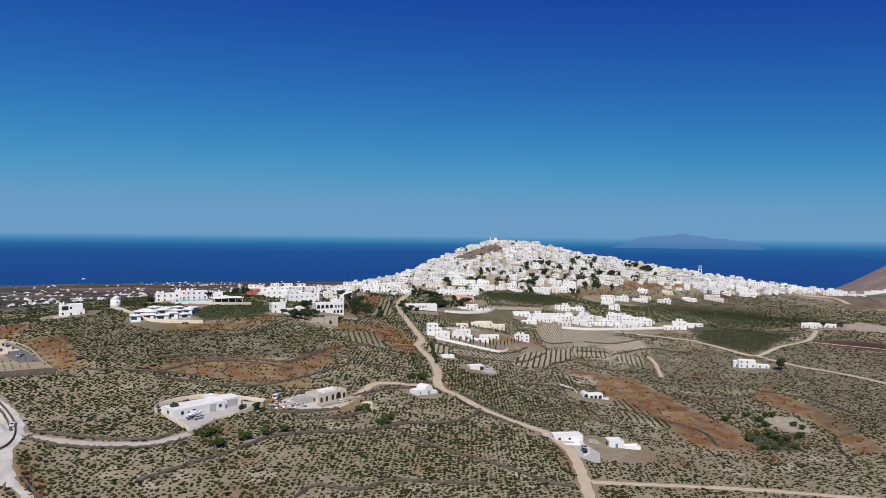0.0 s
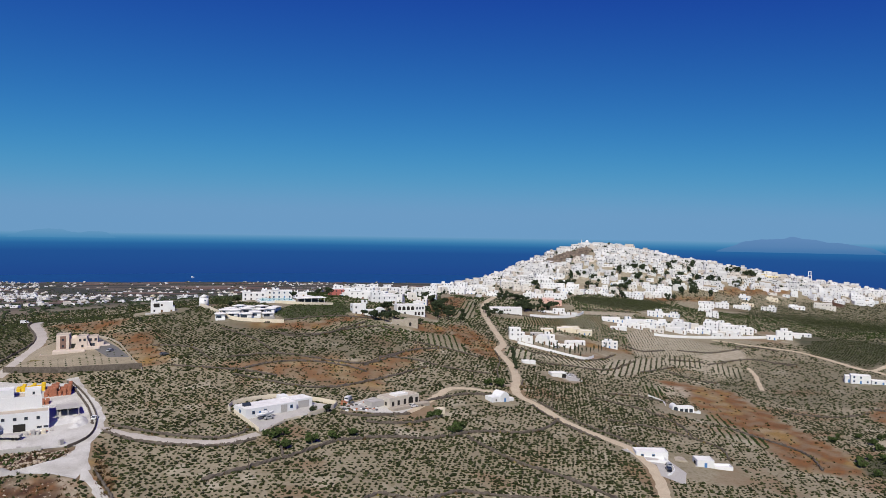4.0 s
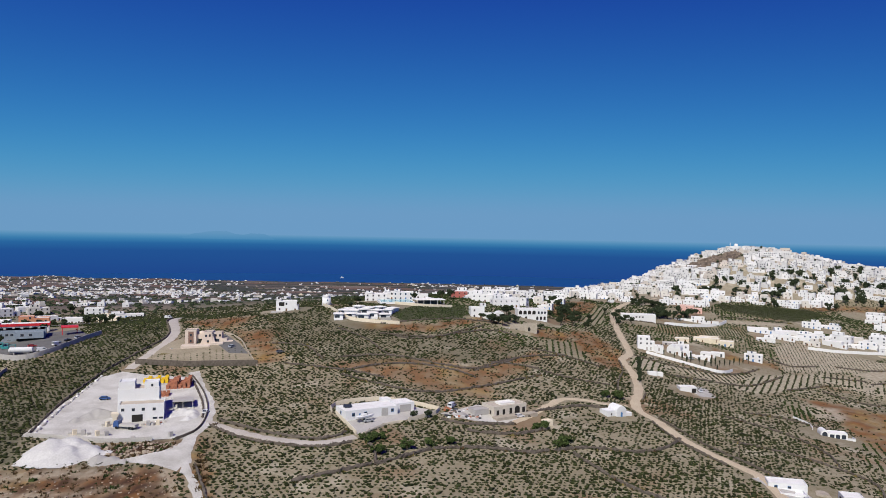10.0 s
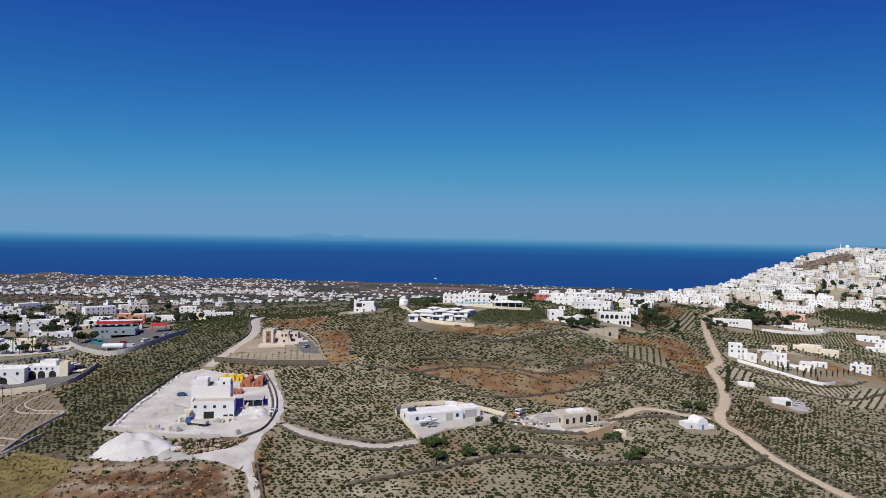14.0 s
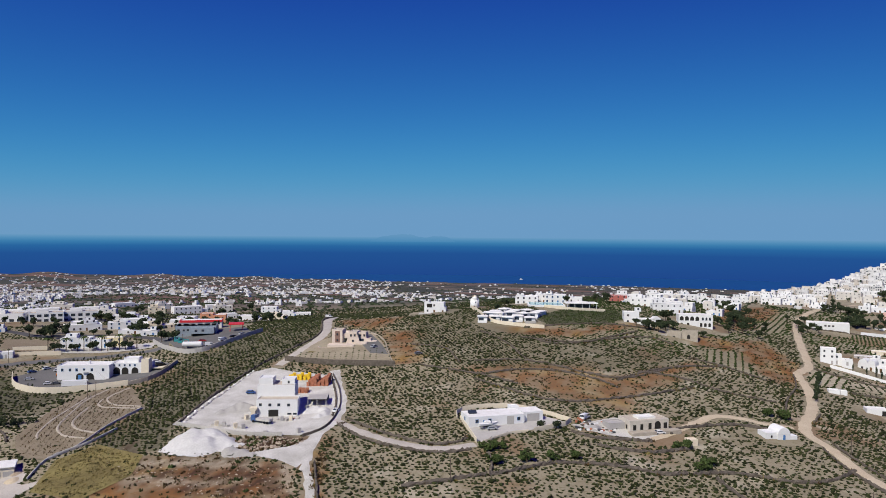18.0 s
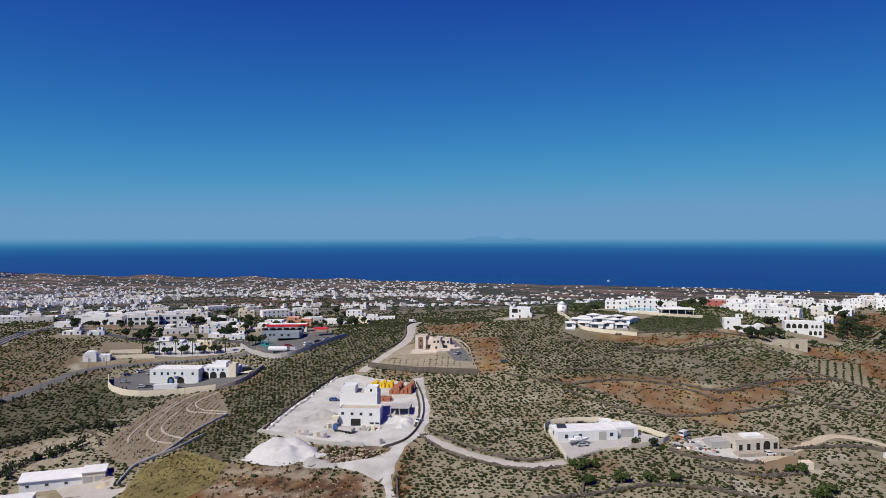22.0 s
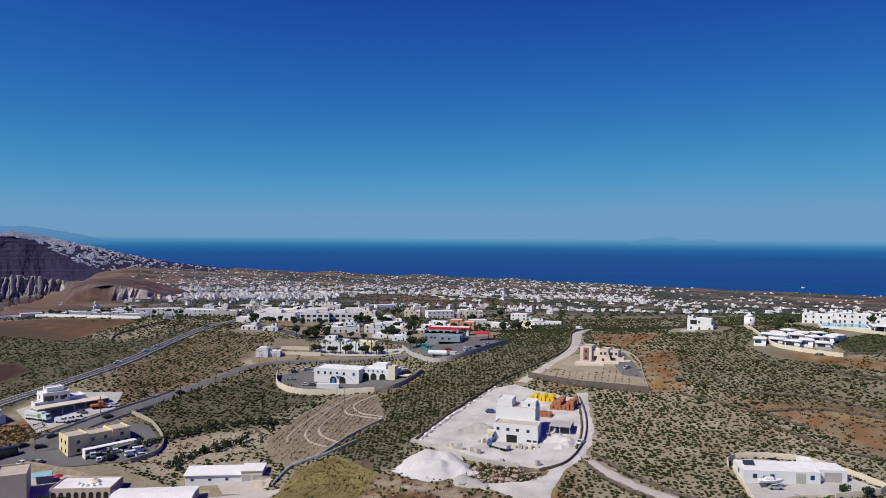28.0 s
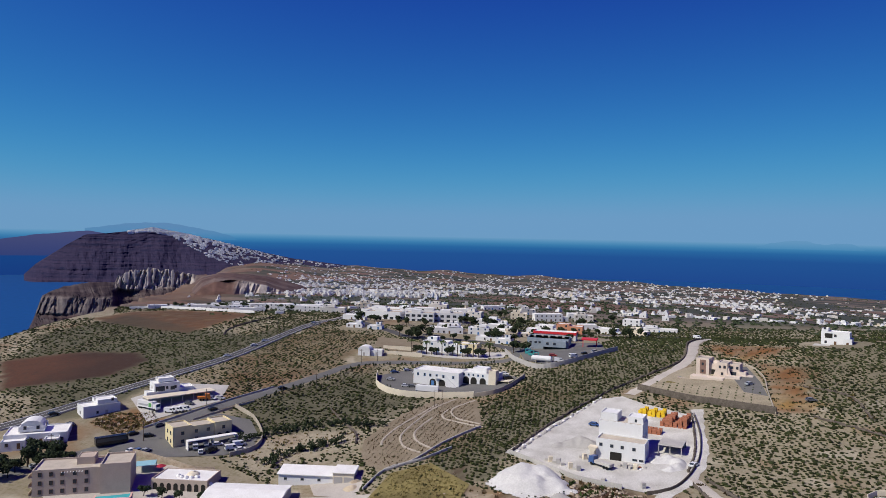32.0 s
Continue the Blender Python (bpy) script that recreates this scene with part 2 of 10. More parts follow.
# ==== terrain
SPOTS_EAST = [
    (178, 233, 179), (152, 275, 186), (171, 347, 191), (190, 422, 196), (160, 402, 198), (112, 280, 188),
    (58, 275, 191.5), (36, 270, 192.5), (86, 316, 194.5), (141, 325, 191.5), (253, 340, 178), (337, 269, 170),
    (380, 408, 169), (450, 390, 174), (525, 395, 180), (275, 478, 189), (234, 494, 197), (245, 574, 203),
    (90, 490, 221), (105, 562, 222), (520, 545, 183), (456, 725, 209), (255, 150, 170), (100, 160, 176),
]
SPOTS_WEST = [
    (-25, 303, 195.5), (-48, 330, 196), (-12, 372, 205), (-57, 400, 208), (-78, 455, 213.5), (10, 491, 222),
    (-42, 590, 206), (-62, 285, 193), (-110, 250, 184), (-150, 245, 182), (-105, 272, 192), (-156, 280, 188.5),
    (-157, 345, 192.5), (-190, 365, 195), (-173, 414, 203), (-253, 403, 205), (-222, 302, 193.5), (-293, 425, 208),
    (-259, 282, 199), (-344, 290, 199), (-211, 232, 186), (-212, 565, 199), (-140, 440, 208), (-10, 180, 180), (-420, 420, 205),
]
CX, CY = 50.0, 40.0


fractal = noise.fractal


def smooth(a, b, v):
    u = np.clip((v - a) / (b - a), 0, 1)
    return u * u * (3 - 2 * u)


def solve_spots():
    p = np.array(SPOTS_EAST + SPOTS_WEST, float)
    d = np.hypot(p[:, None, 0] - p[None, :, 0], p[:, None, 1] - p[None, :, 1])
    a = np.sqrt(d * d + 35.0 ** 2) + np.eye(len(p)) * -6.0
    return p, np.linalg.solve(a, p[:, 2] - 193.0)


SPOT_P, SPOT_W = solve_spots()


def mound(x, y, cx, cy, along, across, turn, height):
    c, s = math.cos(math.radians(turn)), math.sin(math.radians(turn))
    u, v = (x - cx) * c + (y - cy) * s, -(x - cx) * s + (y - cy) * c
    return height * np.exp(-0.5 * ((u / along) ** 2 + (v / across) ** 2))


def land_height(x, y):
    """Height of the ground over the sea, for arrays of places."""
    x, y = np.asarray(x, float), np.asarray(y, float)
    r, b = np.hypot(x - CX, y - CY), np.degrees(np.arctan2(-(x - CX), y - CY))
    near = np.full(x.shape, 193.0)
    for (px, py, _), w in zip(SPOT_P, SPOT_W):
        near = near + w * np.sqrt((x - px) ** 2 + (y - py) ** 2 + 35.0 ** 2)
    # the plain that falls to the coast
    coast = np.interp(b, [-60, -17, -9, 0, 7, 13, 17, 24, 30, 37, 50], [3300, 3880, 3880, 3920, 3960, 4080, 4200, 4450, 4620, 4680, 4700])
    part_way = r / coast
    far = np.interp(part_way, [0.145, 0.241, 0.361, 0.602, 0.983, 1.0, 1.02], [197, 174, 141, 78, 14, 2, -12])
    bluff = np.interp(b, [10, 17, 24, 30, 36, 40, 45, 52], [0, 2, 5, 12, 24, 36, 48, 70]) + np.interp(b, [4, 14, 40], [0, 3, 6]) * (np.sin(b * 0.9) + 0.6 * np.sin(b * 1.7 + 1.3))
    far = far + bluff * smooth(0.55, 0.97, part_way) * (1 - smooth(0.985, 1.003, part_way))
    # the plateau behind the near cliffs
    far = far + (np.interp(b, [50, 54, 60], [150, 158, 160]) - far) * smooth(51, 55, b) * smooth(1000, 1500, r) * smooth(2300, 1900, r)
    k = smooth(620, 900, r)
    z = near + (far - near) * k
    # the village hill and its shoulders, and the bare mountain beyond
    z = z + mound(x, y, 545, 972, 90, 110, -28, 51) + mound(x, y, 690, 895, 150, 120, -28, 60) + mound(x, y, 380, 930, 120, 120, -28, 25) - mound(x, y, 430, 940, 60, 90, -28, 8)
    z = z + mound(x, y, 960, 770, 170, 120, -28, 34) + mound(x, y, 1693, 863, 174, 300, -63, 190)
    # the bite of the bay behind the near rim
    edge_r = np.interp(b, [55, 61, 64, 68, 73, 120], [1900, 690, 615, 525, 470, 400])
    z = z + (-15 - z) * smooth(edge_r, edge_r + 230, r) * smooth(53.5, 57, b)
    return z


# ==== ground, sea and distance
def mesh_of(name, verts, faces, mats=(), smooth_faces=False):
    me = bpy.data.meshes.new(name)
    me.from_pydata(verts, [], faces)
    for m in mats:
        me.materials.append(m)
    if smooth_faces:
        me.polygons.foreach_set("use_smooth", [True] * len(me.polygons))
    me.update()
    return me


def inside(px, py, poly):
    """Which places lie in a plan outline."""
    hit = np.zeros(px.shape, bool)
    for (x0, y0), (x1, y1) in zip(poly, poly[1:] + poly[:1]):
        if y0 == y1:
            continue
        hit ^= ((y0 > py) != (y1 > py)) & (px < (x1 - x0) * (py - y0) / (y1 - y0) + x0)
    return hit


def edge_distance(px, py, line, closed=False):
    d = np.full(px.shape, 1e9)
    ends = line[1:] + line[:1] if closed else line[1:]
    for (x0, y0), (x1, y1) in zip(line, ends):
        ux, uy = x1 - x0, y1 - y0
        k = np.clip(((px - x0) * ux + (py - y0) * uy) / (ux * ux + uy * uy + 1e-9), 0, 1)
        d = np.minimum(d, np.hypot(px - x0 - k * ux, py - y0 - k * uy))
    return d


def curve(points, step=3.0):
    """A smooth line through plan points, evenly stepped."""
    p = [points[0]] + list(points) + [points[-1]]
    out = []
    for i in range(1, len(p) - 2):
        a, b, c, d = (np.array(q, float) for q in p[i - 1:i + 3])
        n = max(1, int(np.linalg.norm(c - b) / step))
        for j in range(n):
            u = j / n
            out.append(tuple(0.5 * (2 * b + (c - a) * u + (2 * a - 5 * b + 4 * c - d) * u * u + (3 * b - a - 3 * c + d) * u ** 3)))
    return out + [tuple(map(float, points[-1]))]


# plan outlines of dry grass (orange and brown) and of bare ground
DRY = {
    "slope": [(289, 403), (311, 400), (337, 384), (322, 351), (306, 301), (297, 272), (293, 251), (279, 233), (260, 228), (248, 240), (253, 262), (265, 286), (267, 316), (284, 365)],
    "slope_far": [(370, 315), (361, 280), (346, 246), (320, 212), (336, 207), (355, 233), (388, 284), (399, 330)],
    "terrace": [(22, 368), (49, 380), (74, 383), (92, 376), (112, 392), (122, 380), (103, 359), (91, 332), (67, 337), (44, 353)],
    "under_resort": [(27, 440), (45, 426), (71, 428), (102, 456), (114, 474), (108, 474), (78, 447), (50, 440)],
    "by_villa": [(-39, 432), (-18, 430), (-3, 376), (-18, 372), (-26, 401)],
    "by_road": [(164, 448), (174, 481), (191, 497), (194, 478), (197, 433), (184, 408), (171, 405), (167, 420)],
    "by_road_high": [(196, 632), (222, 629), (200, 540), (182, 520), (178, 560)],
    "behind_villa": [(-75, 470), (-30, 475), (-38, 436), (-60, 440)],
    "west": [(-266, 280), (-236, 280), (-235, 350), (-262, 408), (-318, 405)],
    "garden_bank": [(291, 515), (302, 490), (325, 485), (353, 480), (315, 473), (286, 477), (283, 504)],
    "ploughed_far": [(-507, 347), (-469, 340), (-375, 345), (-412, 420), (-430, 432), (-506, 417), (-529, 390)],
    "red_patch": [(196, 578), (206, 572), (226, 595), (252, 659), (240, 672), (218, 649)],
    "above_ruin": [(140, 466), (158, 478), (174, 468), (168, 456), (140, 447)],
    "terrace_high": [(108, 378), (112, 392), (134, 413), (140, 407), (128, 398)],
    "village_foot": [(470, 745), (540, 752), (610, 742), (600, 728), (520, 728)],
    "village_side": [(620, 770), (740, 765), (730, 735), (640, 740)],
    "bank": [(-95, 262), (-72, 262), (-30, 262), (-22, 240), (-60, 225), (-105, 240)],
    "lane_strip": [(-24, 270), (-20, 271), (-13, 240), (-7, 215), (-12, 214), (-17, 240)],
    "lot": [(-251, 220), (-254, 229), (-241, 243), (-231, 240), (-230, 228), (-234, 221)],
}
BROWN = {
    "ploughed": [(-391, 238), (-377, 278), (-342, 294), (-316, 283), (-303, 257), (-326, 214)],
    "ploughed_far": [(-507, 347), (-469, 340), (-375, 345), (-412, 420), (-430, 432), (-506, 417), (-529, 390)],
    "east_red": [(960, 700), (1060, 690), (987, 612), (900, 606), (925, 650)],
    "east_red_mid": [(563, 418), (590, 407), (612, 382), (578, 354), (560, 384)],
    "east_red_low": [(742, 719), (802, 715), (756, 683)],
    "works_bank": [(-96, 274), (-86, 262), (-62, 266), (-46, 264), (-30, 258), (-22, 240), (-50, 238), (-84, 246), (-104, 262)],
    "works_scrub": [(-61, 275), (-58, 283), (-32, 283), (-33, 276.5), (-48, 269)],
}
PALE = {
    "chalk_cut": [(335, 281), (352, 269), (334, 245), (317, 245), (325, 265)],
    "dirt_strip": [(348, 618), (414, 615), (405, 602), (339, 602)],
    "tan_east": [(752, 522), (826, 550), (830, 514), (678, 420), (656, 450)],
    "slope_chalk": [(281, 388), (300, 388), (292, 366), (268, 358), (272, 374)],
    "cream": [(373, 551), (386, 552), (412, 510), (433, 489), (409, 482), (319, 468), (350, 531)],
    "cream_low": [(372, 474), (431, 490), (420, 464), (382, 461)],
    "rows_high": [(203, 446), (219, 439), (231, 441), (250, 433), (290, 451), (249, 409), (215, 424), (207, 413), (189, 412)],
    "rows_low": [(246, 406), (289, 447), (344, 470), (376, 463), (394, 439), (375, 418), (330, 446), (282, 410), (256, 397)],
    "village": [(250, 690), (300, 674), (380, 712), (440, 778), (530, 758), (690, 778), (760, 768), (900, 755), (945, 770), (770, 846), (590, 950), (440, 995), (330, 990), (258, 800)],
    "chalk_face": [(-1402, 1132), (-2361, 1929), (-1742, 1538), (-777, 737), (-769, 692)],
    "bank_chalk": [(-96, 266), (-84, 260), (-66, 262), (-50, 261), (-38, 258), (-50, 257), (-66, 257), (-84, 255)],
    "bank_chalk_low": [(-92, 248), (-76, 250), (-58, 247), (-40, 249), (-58, 244), (-76, 246)],
    "bank_chalk_lane": [(-34, 262), (-26, 256), (-22, 240), (-27, 246)],
    "gully": [(-184, 250), (-183, 264), (-176, 277), (-160, 286), (-150, 280), (-152, 268), (-160, 256), (-166, 240), (-176, 240)],
}
GREEN = {
    "under_village": [(408, 729), (510, 728), (508, 690), (430, 626), (381, 664)],
    "dark_field": [(544, 574), (548, 523), (591, 448), (477, 402), (474, 446)],
    "resort_field": [(49, 467), (68, 491), (101, 512), (107, 485), (95, 464), (58, 447)],
    "west_mid": [(-266, 280), (-236, 280), (-235, 350), (-262, 408), (-318, 405)],
    "west_edge": [(-458, 284), (-507, 378), (-366, 355), (-265, 250), (-257, 221), (-274, 207)],
    "west_low": [(-226, 274), (-223, 314), (-214, 354), (-191, 344), (-166, 343), (-169, 305), (-177, 281), (-192, 256)],
    "upper_west": [(-22, 483), (10, 608), (37, 439), (73, 422), (119, 446), (135, 424), (111, 389), (39, 370), (-6, 384), (-20, 424)],
    "west_far": [(-320, 213), (-390, 239), (-435, 288), (-445, 347), (-333, 363), (-342, 429), (-296, 360), (-280, 274), (-281, 225)],
    "west_dim": [(-225, 273), (-228, 325), (-221, 364), (-190, 341), (-167, 335), (-157, 304), (-166, 282), (-210, 267)],
    "west_dense": [(-121, 459), (-83, 473), (-69, 422), (-84, 379), (-89, 330), (-88, 287), (-80, 268), (-106, 264), (-116, 290), (-114, 312), (-136, 345), (-134, 372), (-140, 398), (-124, 404)],
    "east_slope": [(330, 400), (440, 470), (480, 400), (640, 440), (560, 300), (430, 220), (340, 240), (420, 320), (350, 350)],
    "upper_east": [(540, 480), (600, 620), (560, 700), (800, 700), (860, 640), (680, 480)],
    "thicket": [(295, 251), (325, 248), (295, 222), (273, 232)],
}
bear = np.radians(np.r_[np.arange(-180, -68, 4.0), np.arange(-68, 73, 0.3), np.arange(73, 180, 4.0)])
radii = np.r_[60.0, np.geomspace(110, 4990, 330)]
B, R = np.meshgrid(bear, radii)
GX, GY = CX - R * np.sin(B), CY + R * np.cos(B)
GZ = land_height(GX, GY)


def relief(x, y, s, seed):
    """Cheap rolling noise from a few waves."""
    g = np.random.RandomState(seed)
    v = 0
    for k in range(7):
        a, f, p = g.uniform(0, 6.283), g.uniform(0.6, 1.7) / s, g.uniform(0, 6.283)
        v = v + np.sin((x * math.cos(a) + y * math.sin(a)) * f * 6.283 + p)
    return v / 7


GZ += 0.25 * relief(GX, GY, 22, 3) * smooth(640, 200, R)
rough = smooth(50, 57, np.degrees(B)) * smooth(720, 1150, R)
GZ += rough * 10 * relief(GX, GY, 160, 8) * smooth(-10, 40, GZ) + rough * 5 * relief(GX, GY, 55, 9) * smooth(-10, 40, GZ)
dry = np.zeros(GX.shape)
for key, zone in DRY.items():
    d = edge_distance(GX, GY, zone, True) * np.where(inside(GX, GY, zone), 1, -1) + 5 * relief(GX, GY, 9, 5) + 5 * relief(GX, GY, 26, 15)
    dry = np.maximum(dry, smooth(-4, 4, d) * np.clip(0.82 + 1.0 * relief(GX, GY, 20, 33) + 0.6 * relief(GX, GY, 7, 34), 0.55, 1) * (0.5 if key == "west" else 0.85 if key == "terrace" else 1.0))
pale = np.zeros(GX.shape)
for key, zone in PALE.items():
    d = edge_distance(GX, GY, zone, True) * np.where(inside(GX, GY, zone), 1, -1) + 3 * relief(GX, GY, 9, 7)
    pale = np.maximum(pale, smooth(-3, 3, d) * (0.3 if key == "village" else 0.38 if key == "gully" else 0.75))
brown = np.zeros(GX.shape)
for key, zone in BROWN.items():
    d = edge_distance(GX, GY, zone, True) * np.where(inside(GX, GY, zone), 1, -1) + 4 * relief(GX, GY, 14, 6)
    brown = np.maximum(brown, smooth(-4, 4, d) * (np.clip(0.55 + 1.3 * relief(GX, GY, 8, 44), 0, 0.9) * (1 - pale) if key == "works_bank" else 0.62 if key == "ploughed_far" else 0.55 if key == "east_red" else 1.0))
green = np.zeros(GX.shape)
for key, zone in GREEN.items():
    d = edge_distance(GX, GY, zone, True) * np.where(inside(GX, GY, zone), 1, -1) + 4 * relief(GX, GY, 12, 7)
    green = np.maximum(green, smooth(-3, 3, d) * (0.42 if key in ("upper_west", "east_slope") else 0.5 if key == "upper_east" else 0.4 if key == "west_mid" else 0.7 if key == "west_dense" else 0.88 if key in ("west_edge", "west_far", "west_low") else 0.5 if "west" in key else 1.0))
out_from = np.interp(np.degrees(B), [-62, -24, -12, 45, 52, 60], [1050, 1050, 570, 570, 640, 640])
away = smooth(0, 1, (R - out_from) / (out_from * 0.3))
mount = smooth(620, 420, np.hypot(GX - 1693, GY - 863))
away *= 1 - mount
nb, nr = len(bear), len(radii)
idx = np.arange(nr * nb).reshape(nr, nb)
quads = np.stack([idx[:-1, :], np.roll(idx, -1, 1)[:-1, :], np.roll(idx, -1, 1)[1:, :], idx[1:, :]], -1).reshape(-1, 4)
quads = quads[:, ::-1]
ground_me = bpy.data.meshes.new("ground")
ground_me.vertices.add(nr * nb + 1)
ground_me.vertices.foreach_set("co", np.r_[np.stack([GX, GY, GZ], -1).reshape(-1), CX, CY, GZ[0].mean()])
cap = np.stack([idx[0], np.roll(idx[0], -1), np.full(nb, nr * nb)], -1)
loops = np.r_[quads.reshape(-1), cap.reshape(-1)]
starts = np.r_[np.arange(len(quads)) * 4, len(quads) * 4 + np.arange(nb) * 3]
ground_me.loops.add(len(loops))
ground_me.loops.foreach_set("vertex_index", loops)
ground_me.polygons.add(len(starts))
ground_me.polygons.foreach_set("loop_start", starts)
ground_me.polygons.foreach_set("use_smooth", np.ones(len(starts), bool))
ground_me.update(calc_edges=True)
ground_me.validate()
for key, field in (("dry", dry), ("brown", brown), ("pale", pale), ("green", green), ("away", away), ("cliff", rough), ("mount", mount)):
    ground_me.attributes.new(key, "FLOAT", "POINT").data.foreach_set("value", np.r_[field.reshape(-1), 0.0].astype(np.float32))


def ground_material():
    m = bpy.data.materials.new("volcanic_soil")
    m.use_nodes = True
    n, l = m.node_tree.nodes, m.node_tree.links
    b = n["Principled BSDF"]
    b.inputs["Roughness"].default_value, b.inputs["Specular IOR Level"].default_value = 0.95, 0.15
    geo = n.new("ShaderNodeNewGeometry")

    def noise_at(scale, detail=4.0):
        t = n.new("ShaderNodeTexNoise")
        t.inputs["Scale"].default_value, t.inputs["Detail"].default_value = scale, detail
        l.new(geo.outputs["Position"], t.inputs["Vector"])
        return t.outputs["Fac"]

    def ramp(fac, a, c, lo=0.0, hi=1.0):
        t = n.new("ShaderNodeMapRange")
        for k, v in zip((1, 2, 3, 4), (a, c, lo, hi)):
            t.inputs[k].default_value = v
        l.new(fac, t.inputs[0])
        return t.outputs[0]

    def mixed(fac, a, c, kind="MIX"):
        t = n.new("ShaderNodeMix")
        t.data_type, t.blend_type = "RGBA", kind
        for k, v in ((0, fac), (6, a), (7, c)):
            if isinstance(v, (tuple, float, int)):
                t.inputs[k].default_value = (*v, 1) if isinstance(v, tuple) else v
            else:
                l.new(v, t.inputs[k])
        return t.outputs[2]

    def times(a, c):
        t = n.new("ShaderNodeMath")
        t.operation = "MULTIPLY"
        l.new(a, t.inputs[0])
        l.new(c, t.inputs[1])
        return t.outputs[0]

    def attr(name):
        t = n.new("ShaderNodeAttribute")
        t.attribute_name = name
        return t.outputs["Fac"]

    soil = mixed(ramp(noise_at(0.035), 0.35, 0.65), (0.318, 0.280, 0.198), (0.236, 0.205, 0.142))
    soil = mixed(ramp(noise_at(0.22), 0.5, 0.72, 0, 0.5), soil, (0.225, 0.185, 0.115))
    soil = mixed(ramp(noise_at(1.3), 0.3, 0.7, 0, 0.55), soil, (0.19, 0.162, 0.105))
    soil = mixed(ramp(noise_at(0.55, 6), 0.52, 0.66, 0, 0.65), soil, (0.15, 0.135, 0.07))
    soil = mixed(ramp(noise_at(0.028, 5), 0.56, 0.66, 0, 0.7), soil, (0.20, 0.125, 0.07))
    soil = mixed(ramp(noise_at(0.06, 5), 0.60, 0.70, 0, 0.6), soil, (0.44, 0.40, 0.31))
    straw = mixed(ramp(noise_at(0.15), 0.35, 0.65), (0.220, 0.099, 0.034), (0.145, 0.069, 0.029))
    straw = mixed(ramp(noise_at(0.06), 0.52, 0.62, 0, 0.6), straw, (0.31, 0.215, 0.072))
    straw = mixed(ramp(noise_at(0.9), 0.45, 0.7, 0, 0.6), straw, (0.12, 0.085, 0.04))
    plough = mixed(ramp(noise_at(0.013), 0.42, 0.58), (0.090, 0.042, 0.025), (0.048, 0.027, 0.019))
    plough = mixed(ramp(noise_at(0.35, 5), 0.45, 0.7, 0, 0.6), plough, (0.055, 0.036, 0.025))
    chalk = mixed(ramp(noise_at(0.4), 0.35, 0.7), (0.46, 0.415, 0.32), (0.29, 0.245, 0.17))
    # fields of the plain, each with its own crop or fallow
    cells = n.new("ShaderNodeTexVoronoi")
    cells.inputs["Scale"].default_value = 0.011
    stretch = n.new("ShaderNodeMapping")
    stretch.inputs["Scale"].default_value, stretch.inputs["Rotation"].default_value = (0.42, 0.85, 0.0), (0, 0, 0.3)
    l.new(geo.outputs["Position"], stretch.inputs["Vector"])
    l.new(stretch.outputs[0], cells.inputs["Vector"])
    sep = n.new("ShaderNodeSeparateColor")
    l.new(cells.outputs["Color"], sep.inputs[0])
    plain = mixed(ramp(sep.outputs[0], 0.3, 0.36), (0.082, 0.072, 0.062), (0.128, 0.102, 0.084))
    plain = mixed(ramp(sep.outputs[1], 0.60, 0.63), plain, (0.165, 0.100, 0.075))
    plain = mixed(ramp(sep.outputs[1], 0.22, 0.18), plain, (0.195, 0.155, 0.122))
    plain = mixed(ramp(sep.outputs[2], 0.57, 0.60), plain, (0.048, 0.055, 0.042))
    plain = mixed(ramp(noise_at(0.05, 6), 0.55, 0.64, 0, 0.55), plain, (0.052, 0.055, 0.042))
    plain = mixed(ramp(noise_at(0.3, 3), 0.4, 0.7, 0, 0.35), plain, (0.09, 0.075, 0.065))
    # cliff rock in layers
    pos = n.new("ShaderNodeSeparateXYZ")
    l.new(geo.outputs["Position"], pos.inputs[0])
    bands = n.new("ShaderNodeTexNoise")
    bands.noise_dimensions = "1D"
    bands.inputs["Scale"].default_value, bands.inputs["Detail"].default_value = 0.05, 3
    l.new(pos.outputs[2], bands.inputs["W"])
    rock = mixed(ramp(bands.outputs["Fac"], 0.4, 0.6), (0.15, 0.10, 0.088), (0.085, 0.065, 0.066))
    rock = mixed(ramp(noise_at(0.02, 6), 0.45, 0.62, 0, 0.8), rock, (0.17, 0.125, 0.10))
    nrm = n.new("ShaderNodeSeparateXYZ")
    l.new(geo.outputs["True Normal"], nrm.inputs[0])
    top = mixed(ramp(noise_at(0.012, 5), 0.4, 0.6), (0.13, 0.07, 0.048), (0.17, 0.12, 0.085))
    rock = mixed(ramp(nrm.outputs[2], 0.93, 0.985), rock, top)
    col = mixed(attr("dry"), soil, straw)
    col = mixed(attr("pale"), col, chalk)
    lush = mixed(ramp(noise_at(0.12), 0.35, 0.65), (0.066, 0.068, 0.040), (0.098, 0.090, 0.056))
    col = mixed(attr("green"), col, lush)
    col = mixed(attr("brown"), col, plough)
    col = mixed(attr("away"), col, plain)
    slope = mixed(ramp(noise_at(0.02, 6), 0.4, 0.62), (0.30, 0.235, 0.20), (0.21, 0.162, 0.138))
    slope = mixed(ramp(noise_at(0.16, 5), 0.5, 0.7, 0, 0.6), slope, (0.10, 0.085, 0.065))
    col = mixed(attr("mount"), col, slope)
    col = mixed(attr("cliff"), col, rock)
    col = mixed(times(attr("pale"), attr("cliff")), col, chalk)
    l.new(col, b.inputs["Base Color"])
    bp = n.new("ShaderNodeBump")
    bp.inputs["Strength"].default_value, bp.inputs["Distance"].default_value = 0.6, 0.25
